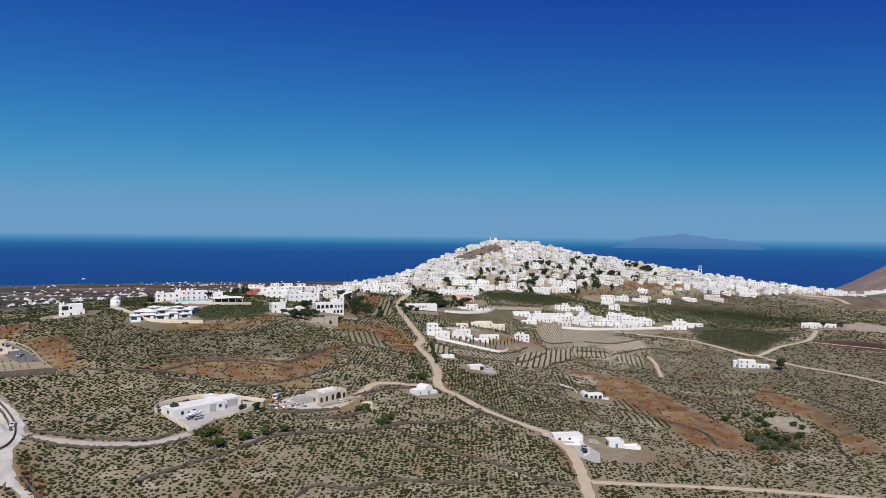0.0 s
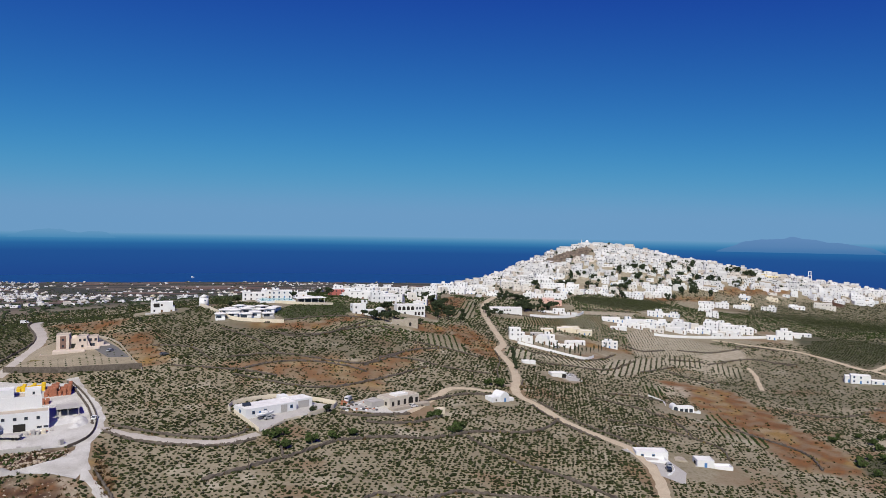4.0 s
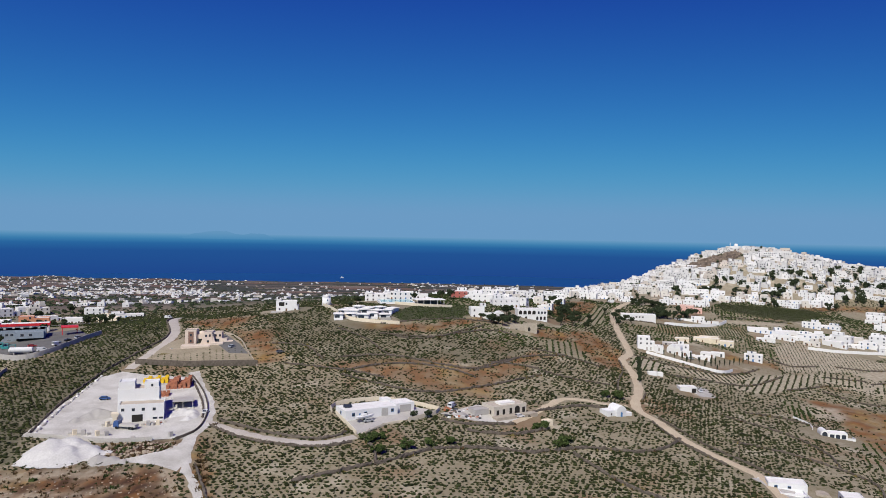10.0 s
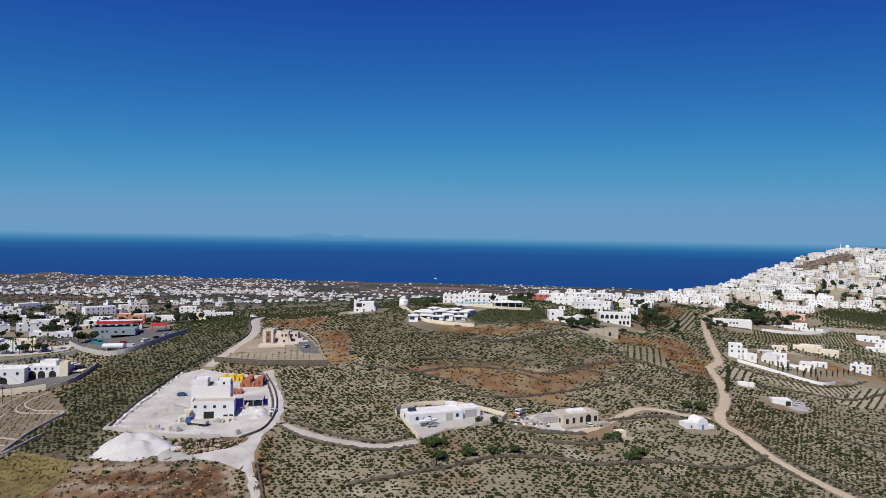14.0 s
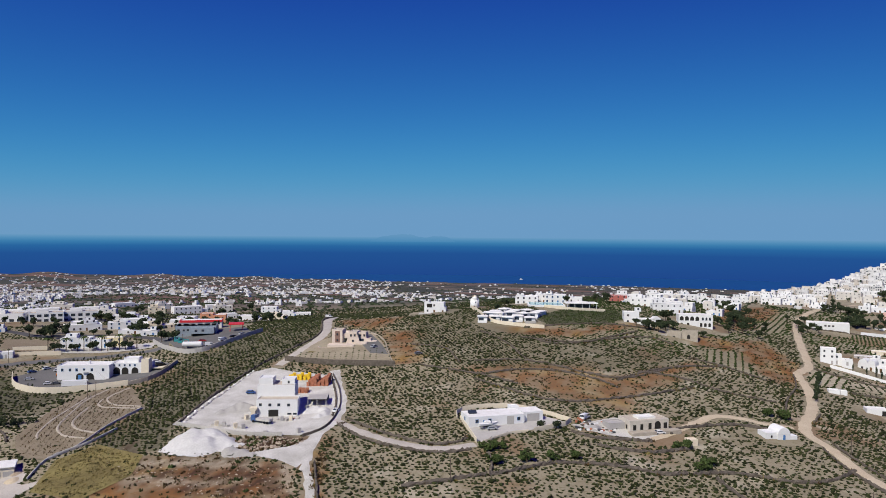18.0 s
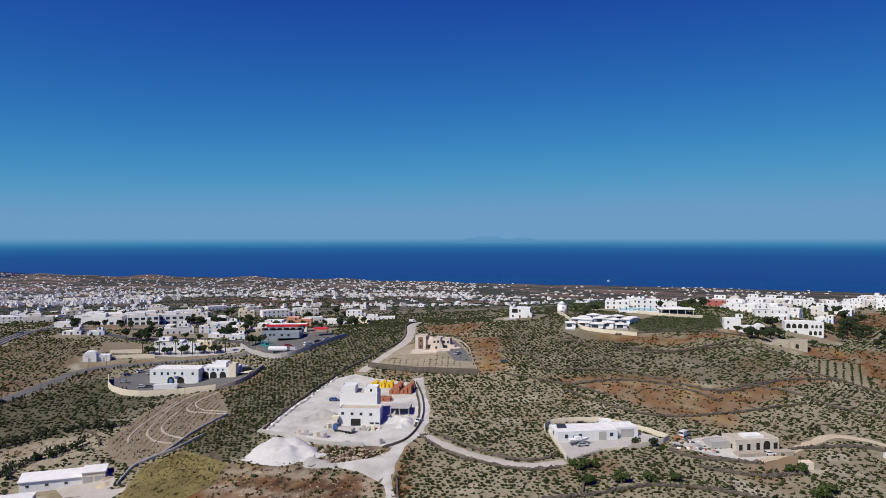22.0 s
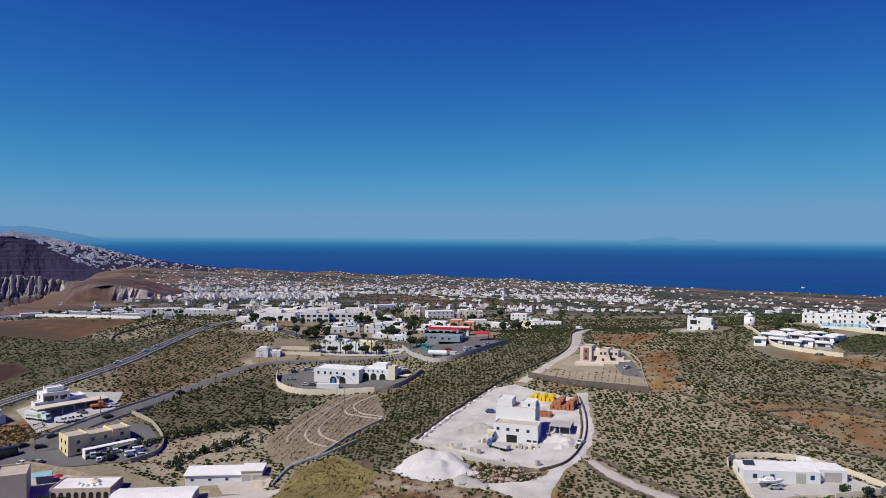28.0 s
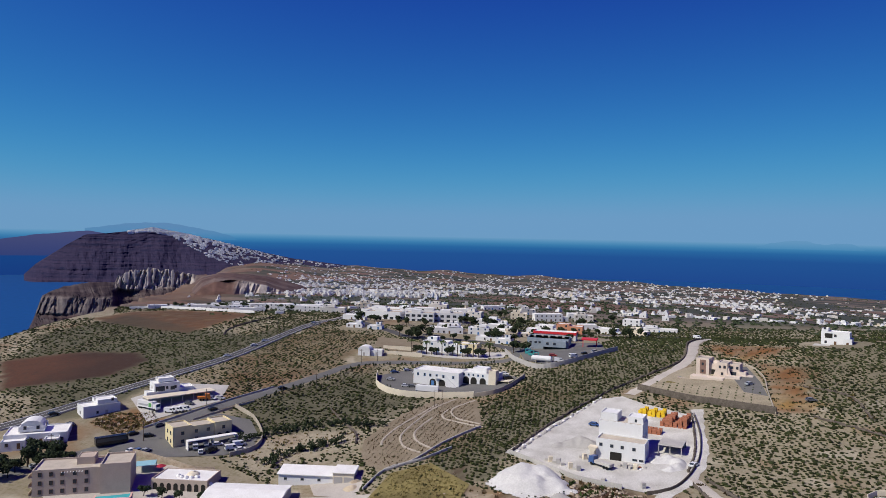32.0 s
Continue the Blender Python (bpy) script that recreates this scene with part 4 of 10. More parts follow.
# ==== roads, walls and vineyards
ROADS = {
    "road_dirt": ([(363, 782), (317, 715), (296, 689), (265, 638), (244, 592), (230, 550), (217, 504), (209, 473), (202, 448), (190, 429), (187, 413), (184, 395), (175, 366), (164, 343), (161, 330), (164, 318), (166, 300), (170, 285), (176, 274), (180, 265), (180, 252), (178, 243), (173, 231), (166, 218), (157, 202), (148, 185), (140, 165)], 4.6, DIRT, "pale sandy dirt track between stone walls"),
    "lane_shed": ([(-27, 302), (-9, 287), (9, 278.5), (21, 278), (31, 283)], 3.6, LANE, "pale concrete farm lane"),
    "lane_works": ([(-46, 366), (-40, 349), (-31, 325), (-27, 302), (-29, 288), (-28, 272), (-26, 263)], 5.0, GRAVEL, "white dusty lane beside the works yard"),
    "lane_works_low": ([(-26.5, 266), (-24, 258), (-20, 250), (-14, 232), (-8, 205)], 3.0, GRAVEL, "narrow white dusty lane below the works"),
    "drive_works": ([(-93, 540), (-84, 480), (-71, 430), (-74, 397), (-78, 374)], 5.5, LANE, "pale concrete drive along a stone wall"),
    "lane_ruin": ([(157, 336), (146, 336), (136, 339), (126, 337), (117, 328), (107, 316), (96, 305)], 3.4, DIRT, "sandy lane to an unfinished house"),
    "lane_east": ([(430, 520), (470, 477), (474, 443), (470, 408), (477, 399), (511, 409), (552, 416), (586, 433), (620, 455)], 4.0, DIRT, "pale dirt lane through the eastern vineyards"),
    "lane_east_low": ([(473, 400), (471, 378), (472, 356), (477, 334), (479, 299), (470, 260)], 3.6, DIRT, "pale dirt lane through the eastern vineyards"),
    "lane_east_high": ([(552, 416), (565, 392), (585, 363), (600, 330)], 3.2, DIRT, "reddish dirt lane on the slope"),
    "lane_ridge": ([(910, 760), (925, 715), (916, 690), (955, 675), (940, 640)], 9.0, DIRT, "broad pale graded track on the ridge"),
    "lane_small": ([(400, 442), (391, 424), (365, 389)], 3.0, DIRT, "short white track in the vineyard"),
    "lane_low": ([(166, 213), (186, 207), (220, 195), (248, 182), (275, 165)], 3.2, DIRT, "rutted tan field track"),
    "road_highway": ([(-420, 560), (-346, 462), (-331, 419), (-309, 367), (-285, 309), (-277, 272), (-276, 243), (-273, 207), (-274, 170), (-280, 120)], 7.0, ASPHALT, "dark asphalt main road"),
    "road_side": ([(-172, 430), (-164, 417), (-164, 408), (-175, 401), (-205, 385), (-224, 369), (-231, 354), (-230, 336), (-227, 303), (-226, 281), (-226, 240), (-225, 212), (-226, 186), (-226, 150)], 5.4, ASPHALT_PALE, "bleached asphalt side road"),
    "road_ring": ([(-172, 430), (-186, 436), (-208, 441), (-230, 434), (-249, 423), (-269, 428), (-289, 434), (-345, 462)], 6.5, ASPHALT, "curving asphalt road by the junction"),
    "road_north": ([(-345, 462), (-250, 520), (-150, 545), (-93, 545), (-20, 560), (60, 640)], 6.0, ASPHALT_PALE, "asphalt road behind the vineyards"),
}


def ribbon(name, points, width, mat, label, lift=0.28, sway=0.25, kind="structure", category="road"):
    line = curve(points, 2.5)
    p = np.array(line)
    t = np.gradient(p, axis=0)
    t /= np.linalg.norm(t, axis=1)[:, None] + 1e-9
    nrm = np.stack([-t[:, 1], t[:, 0]], 1)
    g = np.random.RandomState(len(name) * 7 + int(abs(p[0, 0])))
    verts, n = [], 5
    wl, wr = (width / 2 + sway * g.standard_normal(len(p)) for _ in range(2))
    for j in range(n):
        u = -1 + 2 * j / (n - 1)
        q = p + nrm * (u * np.where(u < 0, wl, wr))[:, None]
        z = surface_z(q[:, 0], q[:, 1]) + lift * (1 if 0 < j < n - 1 else 0.45)
        verts.append(np.c_[q, z])
    v = np.stack(verts, 1).reshape(-1, 3)
    f = [(i * n + j, i * n + j + 1, (i + 1) * n + j + 1, (i + 1) * n + j) for i in range(len(p) - 1) for j in range(n - 1)]
    return tagged(new(name, mesh_of(name, v.tolist(), [q[::-1] for q in f], [mat], True)), label, category, kind=kind)


for road_name, (pts, wid, mat, text) in ROADS.items():
    ribbon(road_name, pts, wid, mat, text)


def yard(name, outline, mat, label, lift=0.12, category="yard", cell=5.0):
    """A surface laid over the ground inside a plan outline."""
    bm = bmesh.new()
    bm.faces.new([bm.verts.new((x, y, 0)) for x, y in outline])
    for axis in (0, 1):
        lo, hi = min(p[axis] for p in outline), max(p[axis] for p in outline)
        for k in range(1, int((hi - lo) / cell) + 1):
            co, no = Vector((0, 0, 0)), Vector((0, 0, 0))
            co[axis], no[axis] = lo + k * cell, 1
            bmesh.ops.bisect_plane(bm, geom=bm.verts[:] + bm.edges[:] + bm.faces[:], plane_co=co, plane_no=no)
    for v in bm.verts:
        v.co.z = float(surface_z(v.co.x, v.co.y)) + lift
    bmesh.ops.triangulate(bm, faces=bm.faces[:])
    bmesh.ops.recalc_face_normals(bm, faces=bm.faces[:])
    if sum(f.normal.z for f in bm.faces) < 0:
        bmesh.ops.reverse_faces(bm, faces=bm.faces[:])
    me = bpy.data.meshes.new(name)
    bm.to_mesh(me)
    bm.free()
    me.materials.append(mat)
    return tagged(new(name, me), label, category, kind="structure")


YARDS = {
    "yard_works": ([(-90, 291), (-91, 333), (-88, 364), (-80, 371), (-70, 366), (-56, 362), (-44, 359), (-36, 340), (-31, 318), (-29, 300), (-31, 285), (-42, 284.5), (-57, 284), (-72, 287.5)], GRAVEL, "white dusty gravel of the building-stone works"),
    "yard_apron": ([(-76, 266), (-82, 276), (-80, 286), (-72, 287), (-63, 284), (-60, 274), (-48, 268.5), (-36, 274), (-29, 285), (-25, 268), (-27, 258), (-34, 262.5), (-46, 266.5), (-62, 268.5)], GRAVEL, "white dusty apron below the works wall"),
    "yard_barn": ([(-146, 247), (-130, 256), (-122, 252), (-118, 243), (-132, 238)], LANE, "pale tipped earth and gravel before the barn"),
    "yard_shed": ([(23.6, 306), (32.2, 284.3), (43.1, 296.7), (50.2, 300.2), (65, 312), (42.4, 322.1), (22.6, 314.8)], CONCRETE, "pale concrete forecourt of the long shed"),
    "yard_ruin": ([(66, 310), (84, 323), (99, 322), (104, 314), (94, 304), (80, 304)], GRAVEL, "pale building-site ground with rubble"),
    "yard_near": ([(176, 262), (186, 263), (191, 250), (190, 238), (182, 228), (177, 236), (182, 246)], CONCRETE, "pale paved forecourt beside the dirt track"),
    "yard_villa": ([(-74, 404), (-75, 380), (-18, 372), (-30, 404), (-40, 426), (-62, 424)], GARDEN_SOIL, "dry planted garden of the stone villa"),
    "yard_villa_drive": ([(-42, 424), (-31, 404), (-24, 388), (-34, 390), (-44, 408), (-58, 418)], ASPHALT_PALE, "grey drive of the stone villa"),
    "yard_arch": ([(-210, 352), (-197, 341), (-182, 338), (-166, 344), (-146, 353), (-140, 366), (-142, 384), (-168, 392), (-200, 380)], ASPHALT_PALE, "grey car park round the arcaded building"),
    "yard_lower": ([(-228, 238), (-220, 262), (-206, 268), (-190, 260), (-182.5, 251), (-186, 240), (-204, 221), (-220, 212), (-226, 222)], ASPHALT_PALE, "grey parking area beside the side road"),
    "yard_depot": ([(-262, 244), (-234, 236), (-231, 270), (-244, 284), (-262, 268)], CONCRETE, "pale depot yard"),
    "yard_hotel": ([(-210, 180), (-214, 210), (-190, 224), (-160, 222), (-140, 232), (-112, 248), (-118, 225), (-160, 180)], LANE, "pale bare ground round the low buildings"),
    "yard_shops": ([(-222, 393), (-222, 402), (-200, 412), (-172, 424), (-169, 412), (-176, 407), (-200, 398)], CONCRETE, "pale paved forecourt of the arcade shops"),
    "yard_pit": ([(-248, 391), (-260, 408), (-240, 416), (-224, 410), (-220, 398), (-232, 389)], TAN_FIELD, "dug-out tan building plot"),
    "yard_industry": ([(-174, 434), (-154, 411), (-134, 406), (-118, 438), (-136, 467), (-168, 458)], ASPHALT_PALE, "grey works yard with parked vehicles"),
    "field_terrace": ([(-122, 261.5), (-134, 264), (-143, 272), (-150, 281), (-155, 300), (-159, 318), (-160, 340), (-152, 347), (-141, 347), (-117, 316), (-115, 311), (-116.7, 291), (-116, 278), (-117, 269)], TAN_FIELD, "bare tan terraces with young vines"),
    "field_grass": ([(-118, 261), (-109, 272), (-86, 264), (-82, 250), (-90, 235), (-112, 240)], material("yellow_green_grass", (0.215, 0.178, 0.070), 0.95, 0.25, 0.12, 0.5, 2.0, tint=(0.115, 0.092, 0.040)), "yellowing grass plot behind a low wall"),
}
for yard_name, (pts, mat, text) in YARDS.items():
    yard(yard_name, pts, mat, text, 0.30 if yard_name == "yard_villa_drive" else 0.22)


def rubble_wall(name, points, height=1.0, width=0.8, mat=None, label="", step=1.3, jag=0.16, seed=0):
    """A wall of loose stones along a plan line."""
    line = np.array(curve(points, step))
    g = np.random.RandomState(seed + len(points))
    t = np.gradient(line, axis=0)
    t /= np.linalg.norm(t, axis=1)[:, None] + 1e-9
    nrm = np.stack([-t[:, 1], t[:, 0]], 1)
    z = surface_z(line[:, 0], line[:, 1])
    k = len(line)
    rows = []
    for off, up in ((-0.5, -0.5), (-0.5, 0.55), (-0.3, 1.0), (0.3, 1.0), (0.5, 0.55), (0.5, -0.5)):
        q = line + nrm * (off * width + jag * 0.5 * g.standard_normal(k))[:, None]
        rows.append(np.c_[q, z + height * up * (1 + (jag * g.standard_normal(k) if up > 0 else 0))])
    v = np.stack(rows, 1).reshape(-1, 3)
    f = [(i * 6 + j, i * 6 + j + 1, (i + 1) * 6 + j + 1, (i + 1) * 6 + j) for i in range(k - 1) for j in range(5)]
    f += [(0, 1, 2, 3, 4, 5)[::-1], tuple((k - 1) * 6 + j for j in range(6))]
    return tagged(new(name, mesh_of(name, v.tolist(), f, [mat or DRY_STONE])), label or "low dark dry-stone wall between vineyards", "wall")


STONE_WALLS = [
    [(11, 248), (23, 253), (37, 260)], [(38, 260), (48, 266), (58, 273), (69, 276), (83, 277), (95, 275), (104, 278)],
    [(106, 278), (120, 282), (140, 280), (154, 286), (165, 297)], [(113, 276), (123, 253), (134, 240), (143, 227), (149, 216), (157, 211)],
    [(57, 225), (66, 231), (78, 225), (93, 230), (108, 225), (124, 220)], [(104, 312), (111, 320), (134, 330), (153, 326)],
    [(34, 283), (38, 270), (38, 262)], [(96, 303), (75, 300), (66, 304)], [(110, 300), (92, 292), (75, 293)],
]
for k, pts in enumerate(STONE_WALLS):
    rubble_wall("dry_stone_wall", pts, 1.0, 0.95, step=0.9, jag=0.26, seed=k)
TERRACES = [
    [(44, 421), (57, 419), (76, 421), (94, 438), (110, 456)], [(26, 361), (44, 371), (63, 373), (80, 367), (89, 359)], [(90, 369), (108, 389), (131, 406)],
    [(22, 380), (50, 384), (90, 372), (122, 400), (150, 416)], [(24, 355), (60, 335), (95, 350), (125, 372)], [(48, 420), (68, 416), (112, 446), (128, 440)],
    [(45, 440), (90, 462), (120, 466)], [(-4, 372), (24, 362), (44, 352)], [(-14, 404), (4, 398), (14, 378)], [(132, 420), (150, 415), (168, 402)],
    [(20, 430), (36, 410), (44, 392), (50, 384)], [(100, 385), (120, 384), (140, 372), (160, 368)], [(225, 352), (245, 352), (262, 340)],
    [(330, 330), (352, 318), (380, 322)], [(190, 300), (215, 290), (228, 268), (222, 252)], [(300, 200), (330, 230), (360, 238)],
    [(205, 340), (228, 322), (232, 300), (226, 282)], [(260, 300), (270, 262), (258, 238)], [(390, 330), (400, 300), (392, 262)], [(-190, 300), (-170, 290), (-158, 284), (-150, 276)],
    [(204, 446), (221, 436), (243, 432), (255, 432), (279, 447), (298, 463)], [(208, 408), (231, 410), (261, 413), (305, 449)], [(289, 417), (331, 441)], [(344, 462), (366, 460), (372, 458)], [(319, 427), (328, 411), (342, 405)], [(372, 453), (415, 461), (430, 446), (436, 432)], [(434, 496), (454, 487), (459, 475)], [(372, 489), (398, 482), (435, 489)], [(326, 498), (332, 482), (357, 487)], [(357, 629), (386, 625), (420, 617)], [(536, 766), (520, 726), (522, 720)], [(450, 560), (478, 554), (492, 530)], [(427, 447), (441, 436)], [(256, 580), (274, 579), (295, 574)],
]
for k, pts in enumerate(TERRACES):
    rubble_wall("terrace_wall", pts, 0.75, 0.8, None, "dark rubble terrace edge on the slope", 0.9, 0.3, seed=40 + k)
LANE_WALLS = [
    [(-345, 352), (-362, 368), (-374, 392), (-386, 424)], [(-88, 292), (-92, 335), (-89, 372), (-80, 402), (-74, 430), (-88, 480), (-97, 535)], [(-29, 306), (-33, 325), (-40, 345), (-47, 362)],
    [(-22, 303), (-7, 291), (9, 282.5), (20, 281.5), (28, 287)], [(-24, 297), (-10, 283), (8, 275), (20, 274), (30, 278)], [(-22, 262), (-14, 240), (-4, 208)],
    [(158, 347), (166, 372), (180, 402), (186, 424)], [(168, 345), (176, 360)], [(167, 322), (171, 302), (176, 288), (184, 272), (187, 262)], [(161, 316), (162, 300), (166, 285), (172, 272)],
]
for k, pts in enumerate(LANE_WALLS):
    rubble_wall("lane_wall", pts, 0.9, 0.7, None, "low grey stone wall along a lane", 0.9, 0.24, seed=80 + k)


def plain_wall(name, points, height, width, mat, label):
    """A rendered wall with a straight coping, stepping with the ground."""
    return rubble_wall(name, points, height, width, mat, label, 3.0, 0.01)


plain_wall("yard_wall", [(-88, 291), (-72, 287), (-57, 283.5), (-42, 284)], 1.6, 0.4, CONCRETE, "grey block wall at the front of the works yard")
plain_wall("yard_wall", [(-34, 284), (-29, 290), (-27.5, 300), (-29.5, 318), (-36, 340), (-45, 360)], 1.2, 0.4, DRY_STONE, "dark stone wall round the works yard")
plain_wall("yard_wall", [(23, 307), (31.5, 285)], 1.5, 0.35, CREAM, "cream yard wall of the long shed")
plain_wall("yard_wall", [(21.5, 308), (22.6, 315.5), (42.4, 322.6), (66, 313), (64, 309), (52, 299)], 1.9, 0.35, CREAM, "cream rendered wall behind the long shed")
plain_wall("yard_wall", [(33.5, 284.5), (43, 295), (50, 299)], 1.0, 0.35, CREAM, "low cream wall before the shed forecourt")
plain_wall("garden_wall", [(-77, 381), (-52, 374.5), (-17, 371)], 2.8, 0.7, DRY_STONE, "dark stone retaining wall of the villa garden")
plain_wall("garden_wall", [(-17, 370), (-25, 392), (-32, 412), (-44, 427), (-60, 428)], 1.0, 0.4, PALE_STONE, "low pale wall along the villa drive")
plain_wall("retaining_wall", [(-210, 353), (-198, 340), (-182, 336.5), (-165, 342), (-146, 351)], 3.0, 0.5, CREAM, "cream retaining wall of the car park")
plain_wall("retaining_wall", [(-146, 351), (-138, 362), (-138, 384)], 2.2, 0.5, PALE_STONE, "stone retaining wall of the car park")
plain_wall("retaining_wall", [(-174, 422), (-156, 407), (-133, 402), (-114, 442)], 2.6, 0.5, GREY_PLASTER, "grey wall round the industrial yard")
plain_wall("field_wall", [(-119, 248), (-121.5, 262), (-114, 273), (-110, 286)], 1.0, 0.5, CONCRETE, "pale concrete wall beside the grass plot")
KERBS = [
    [(-138.8, 278.8), (-142.6, 283.5), (-146.9, 296.2), (-149.4, 308.2), (-153.3, 326.6), (-154.6, 334.5)],
    [(-118.3, 278.1), (-123.8, 279.1), (-130.3, 281.7), (-136.5, 287.2), (-141, 294.8), (-145.4, 307.2), (-151, 323.7), (-152.6, 335.1), (-151.9, 345)],
    [(-115.6, 282.4), (-124.4, 285.5), (-130.5, 289.3), (-135.5, 294.7), (-138.5, 301.5), (-143.1, 315.9)],
    [(-114, 312.4), (-121.3, 312.8), (-131.7, 315), (-137.1, 316.6), (-141.8, 321.5), (-144.2, 328.6)],
    [(-117.4, 315.3), (-129.3, 317.8), (-135.4, 321.2), (-141, 326.9), (-144, 333.9), (-142.1, 346.4)],
]
for pts in KERBS:
    ribbon("path_terrace", pts, 1.0, PALE_STONE, "pale terrace kerb of earth and stone", 0.5, 0.1, category="terrace")
plain_wall("field_wall", [(-121.5, 261.6), (-117.2, 268.8), (-116.1, 277.7), (-116.7, 291.5), (-115, 311.9)], 0.9, 0.5, CONCRETE, "pale wall below the terraced field")

# ---- vineyards
VILLAGE = [(250, 690), (300, 674), (380, 692), (440, 768), (475, 744), (530, 738), (565, 768), (690, 758), (760, 748), (900, 735), (985, 745), (945, 770), (870, 797), (770, 846), (680, 896), (590, 950), (530, 975), (440, 995), (330, 990), (258, 800)]
EAST_RIDGE = [(690, 728), (760, 705), (800, 690), (880, 700), (1000, 690), (1060, 700), (1040, 745), (950, 760), (860, 770), (760, 760), (700, 752)]
KEEP_OUT = [v[0] for v in YARDS.values()]
FIELD_SEEDS = [
    (-60, 240), (40, 235), (110, 250), (60, 300), (5, 330), (120, 305), (20, 400), (80, 395), (150, 380), (90, 450), (30, 465), (-40, 520), (-120, 380), (-130, 460),
    (-190, 310), (-250, 350), (-330, 320), (-300, 500), (-380, 470), (210, 330), (230, 260), (290, 300), (270, 200), (350, 240), (330, 400), (400, 370), (420, 300), (520, 460),
    (540, 360), (330, 540), (440, 580), (570, 560), (300, 440), (640, 600), (700, 480),
]
GREEN_FIELDS = {9: 1, 29: 1, 30: 1, 31: 1}
DENSE = {12: 0.92, 15: 0.85, 16: 0.85, 2: 1.0, 20: 0.9, 19: 0.95, 21: 0.95}


def vine_mesh(name, x, y, size, mat, sides=6, seed=1, leaves=0):
    """Low round vine bushes, each with an uneven crown of its own, in one mesh."""
    g = np.random.RandomState(seed)
    n, size = len(x), np.asarray(size) * np.ones(len(x))
    a = np.linspace(0, 2 * np.pi, sides, endpoint=False)
    rings = [(0.7, -0.12), (1.0, 0.26), (0.62, 0.55)] if leaves else [(1.0, 0.02), (0.72, 0.5)]
    top = (len(rings) - 1) * sides
    tv = np.array([(r * np.cos(t + k * 0.4), r * np.sin(t + k * 0.4), z) for k, (r, z) in enumerate(rings) for t in a] + [(0, 0, 0.62)])
    tf = [(k * sides + i, k * sides + (i + 1) % sides, (k + 1) * sides + (i + 1) % sides, (k + 1) * sides + i) for k in range(len(rings) - 1) for i in range(sides)]
    nv = len(tv)
    jit = 1 + 0.36 * g.standard_normal((n, nv, 1)).clip(-1.7, 1.9)
    turn = np.arctan2(y - CY, x - CX) + 1.5708 + g.normal(0, 0.5, n)
    c, s = np.cos(turn)[:, None], np.sin(turn)[:, None]
    sx, sy = size * g.uniform(0.75, 1.3, n), size * g.uniform(0.65, 1.1, n)
    v = tv[None] * jit
    vx, vy = v[:, :, 0] * sx[:, None], v[:, :, 1] * sy[:, None]
    z0 = surface_z(x, y)
    co = np.stack([x[:, None] + vx * c - vy * s, y[:, None] + vx * s + vy * c, z0[:, None] + v[:, :, 2] * (size * g.uniform(0.75, 1.15, n))[:, None]], -1)
    quad = np.array(tf)
    tri = np.array([(top + i, top + (i + 1) % sides, top + sides) for i in range(sides)] + [(top + sides + 1 + 3 * i, top + sides + 2 + 3 * i, top + sides + 3 + 3 * i) for i in range(leaves)])
    if leaves:
        # shoots that break the outline of each bush
        k = g.randint(sides, nv, (n, leaves))
        root = np.take_along_axis(co, k[:, :, None].repeat(3, 2), 1)
        out = (root - co[:, -1:, :]) * g.uniform(0.2, 0.7, (n, leaves, 1)) + g.normal(0, 0.16, (n, leaves, 3)) * size[:, None, None]
        side = g.normal(0, 0.22, (n, leaves, 3)) * size[:, None, None]
        up = np.array([0, 0, 0.14]) * size[:, None, None]
        shoots = np.stack([root - side - 0.3 * out, root + side - 0.3 * out, root + out + up], 2).reshape(n, leaves * 3, 3)
        co = np.concatenate([co, shoots], 1)
        nv += leaves * 3
    base = (np.arange(n) * nv)[:, None, None]
    lq, lt = (quad[None] + base).reshape(-1), (tri[None] + base).reshape(-1)
    me = bpy.data.meshes.new(name)
    me.vertices.add(n * nv)
    me.vertices.foreach_set("co", co.reshape(-1))
    me.loops.add(len(lq) + len(lt))
    me.loops.foreach_set("vertex_index", np.r_[lq, lt])
    nq, nt = len(lq) // 4, len(lt) // 3
    me.polygons.add(nq + nt)
    me.polygons.foreach_set("loop_start", np.r_[np.arange(nq) * 4, nq * 4 + np.arange(nt) * 3])
    me.update(calc_edges=True)
    me.materials.append(mat)
    return me


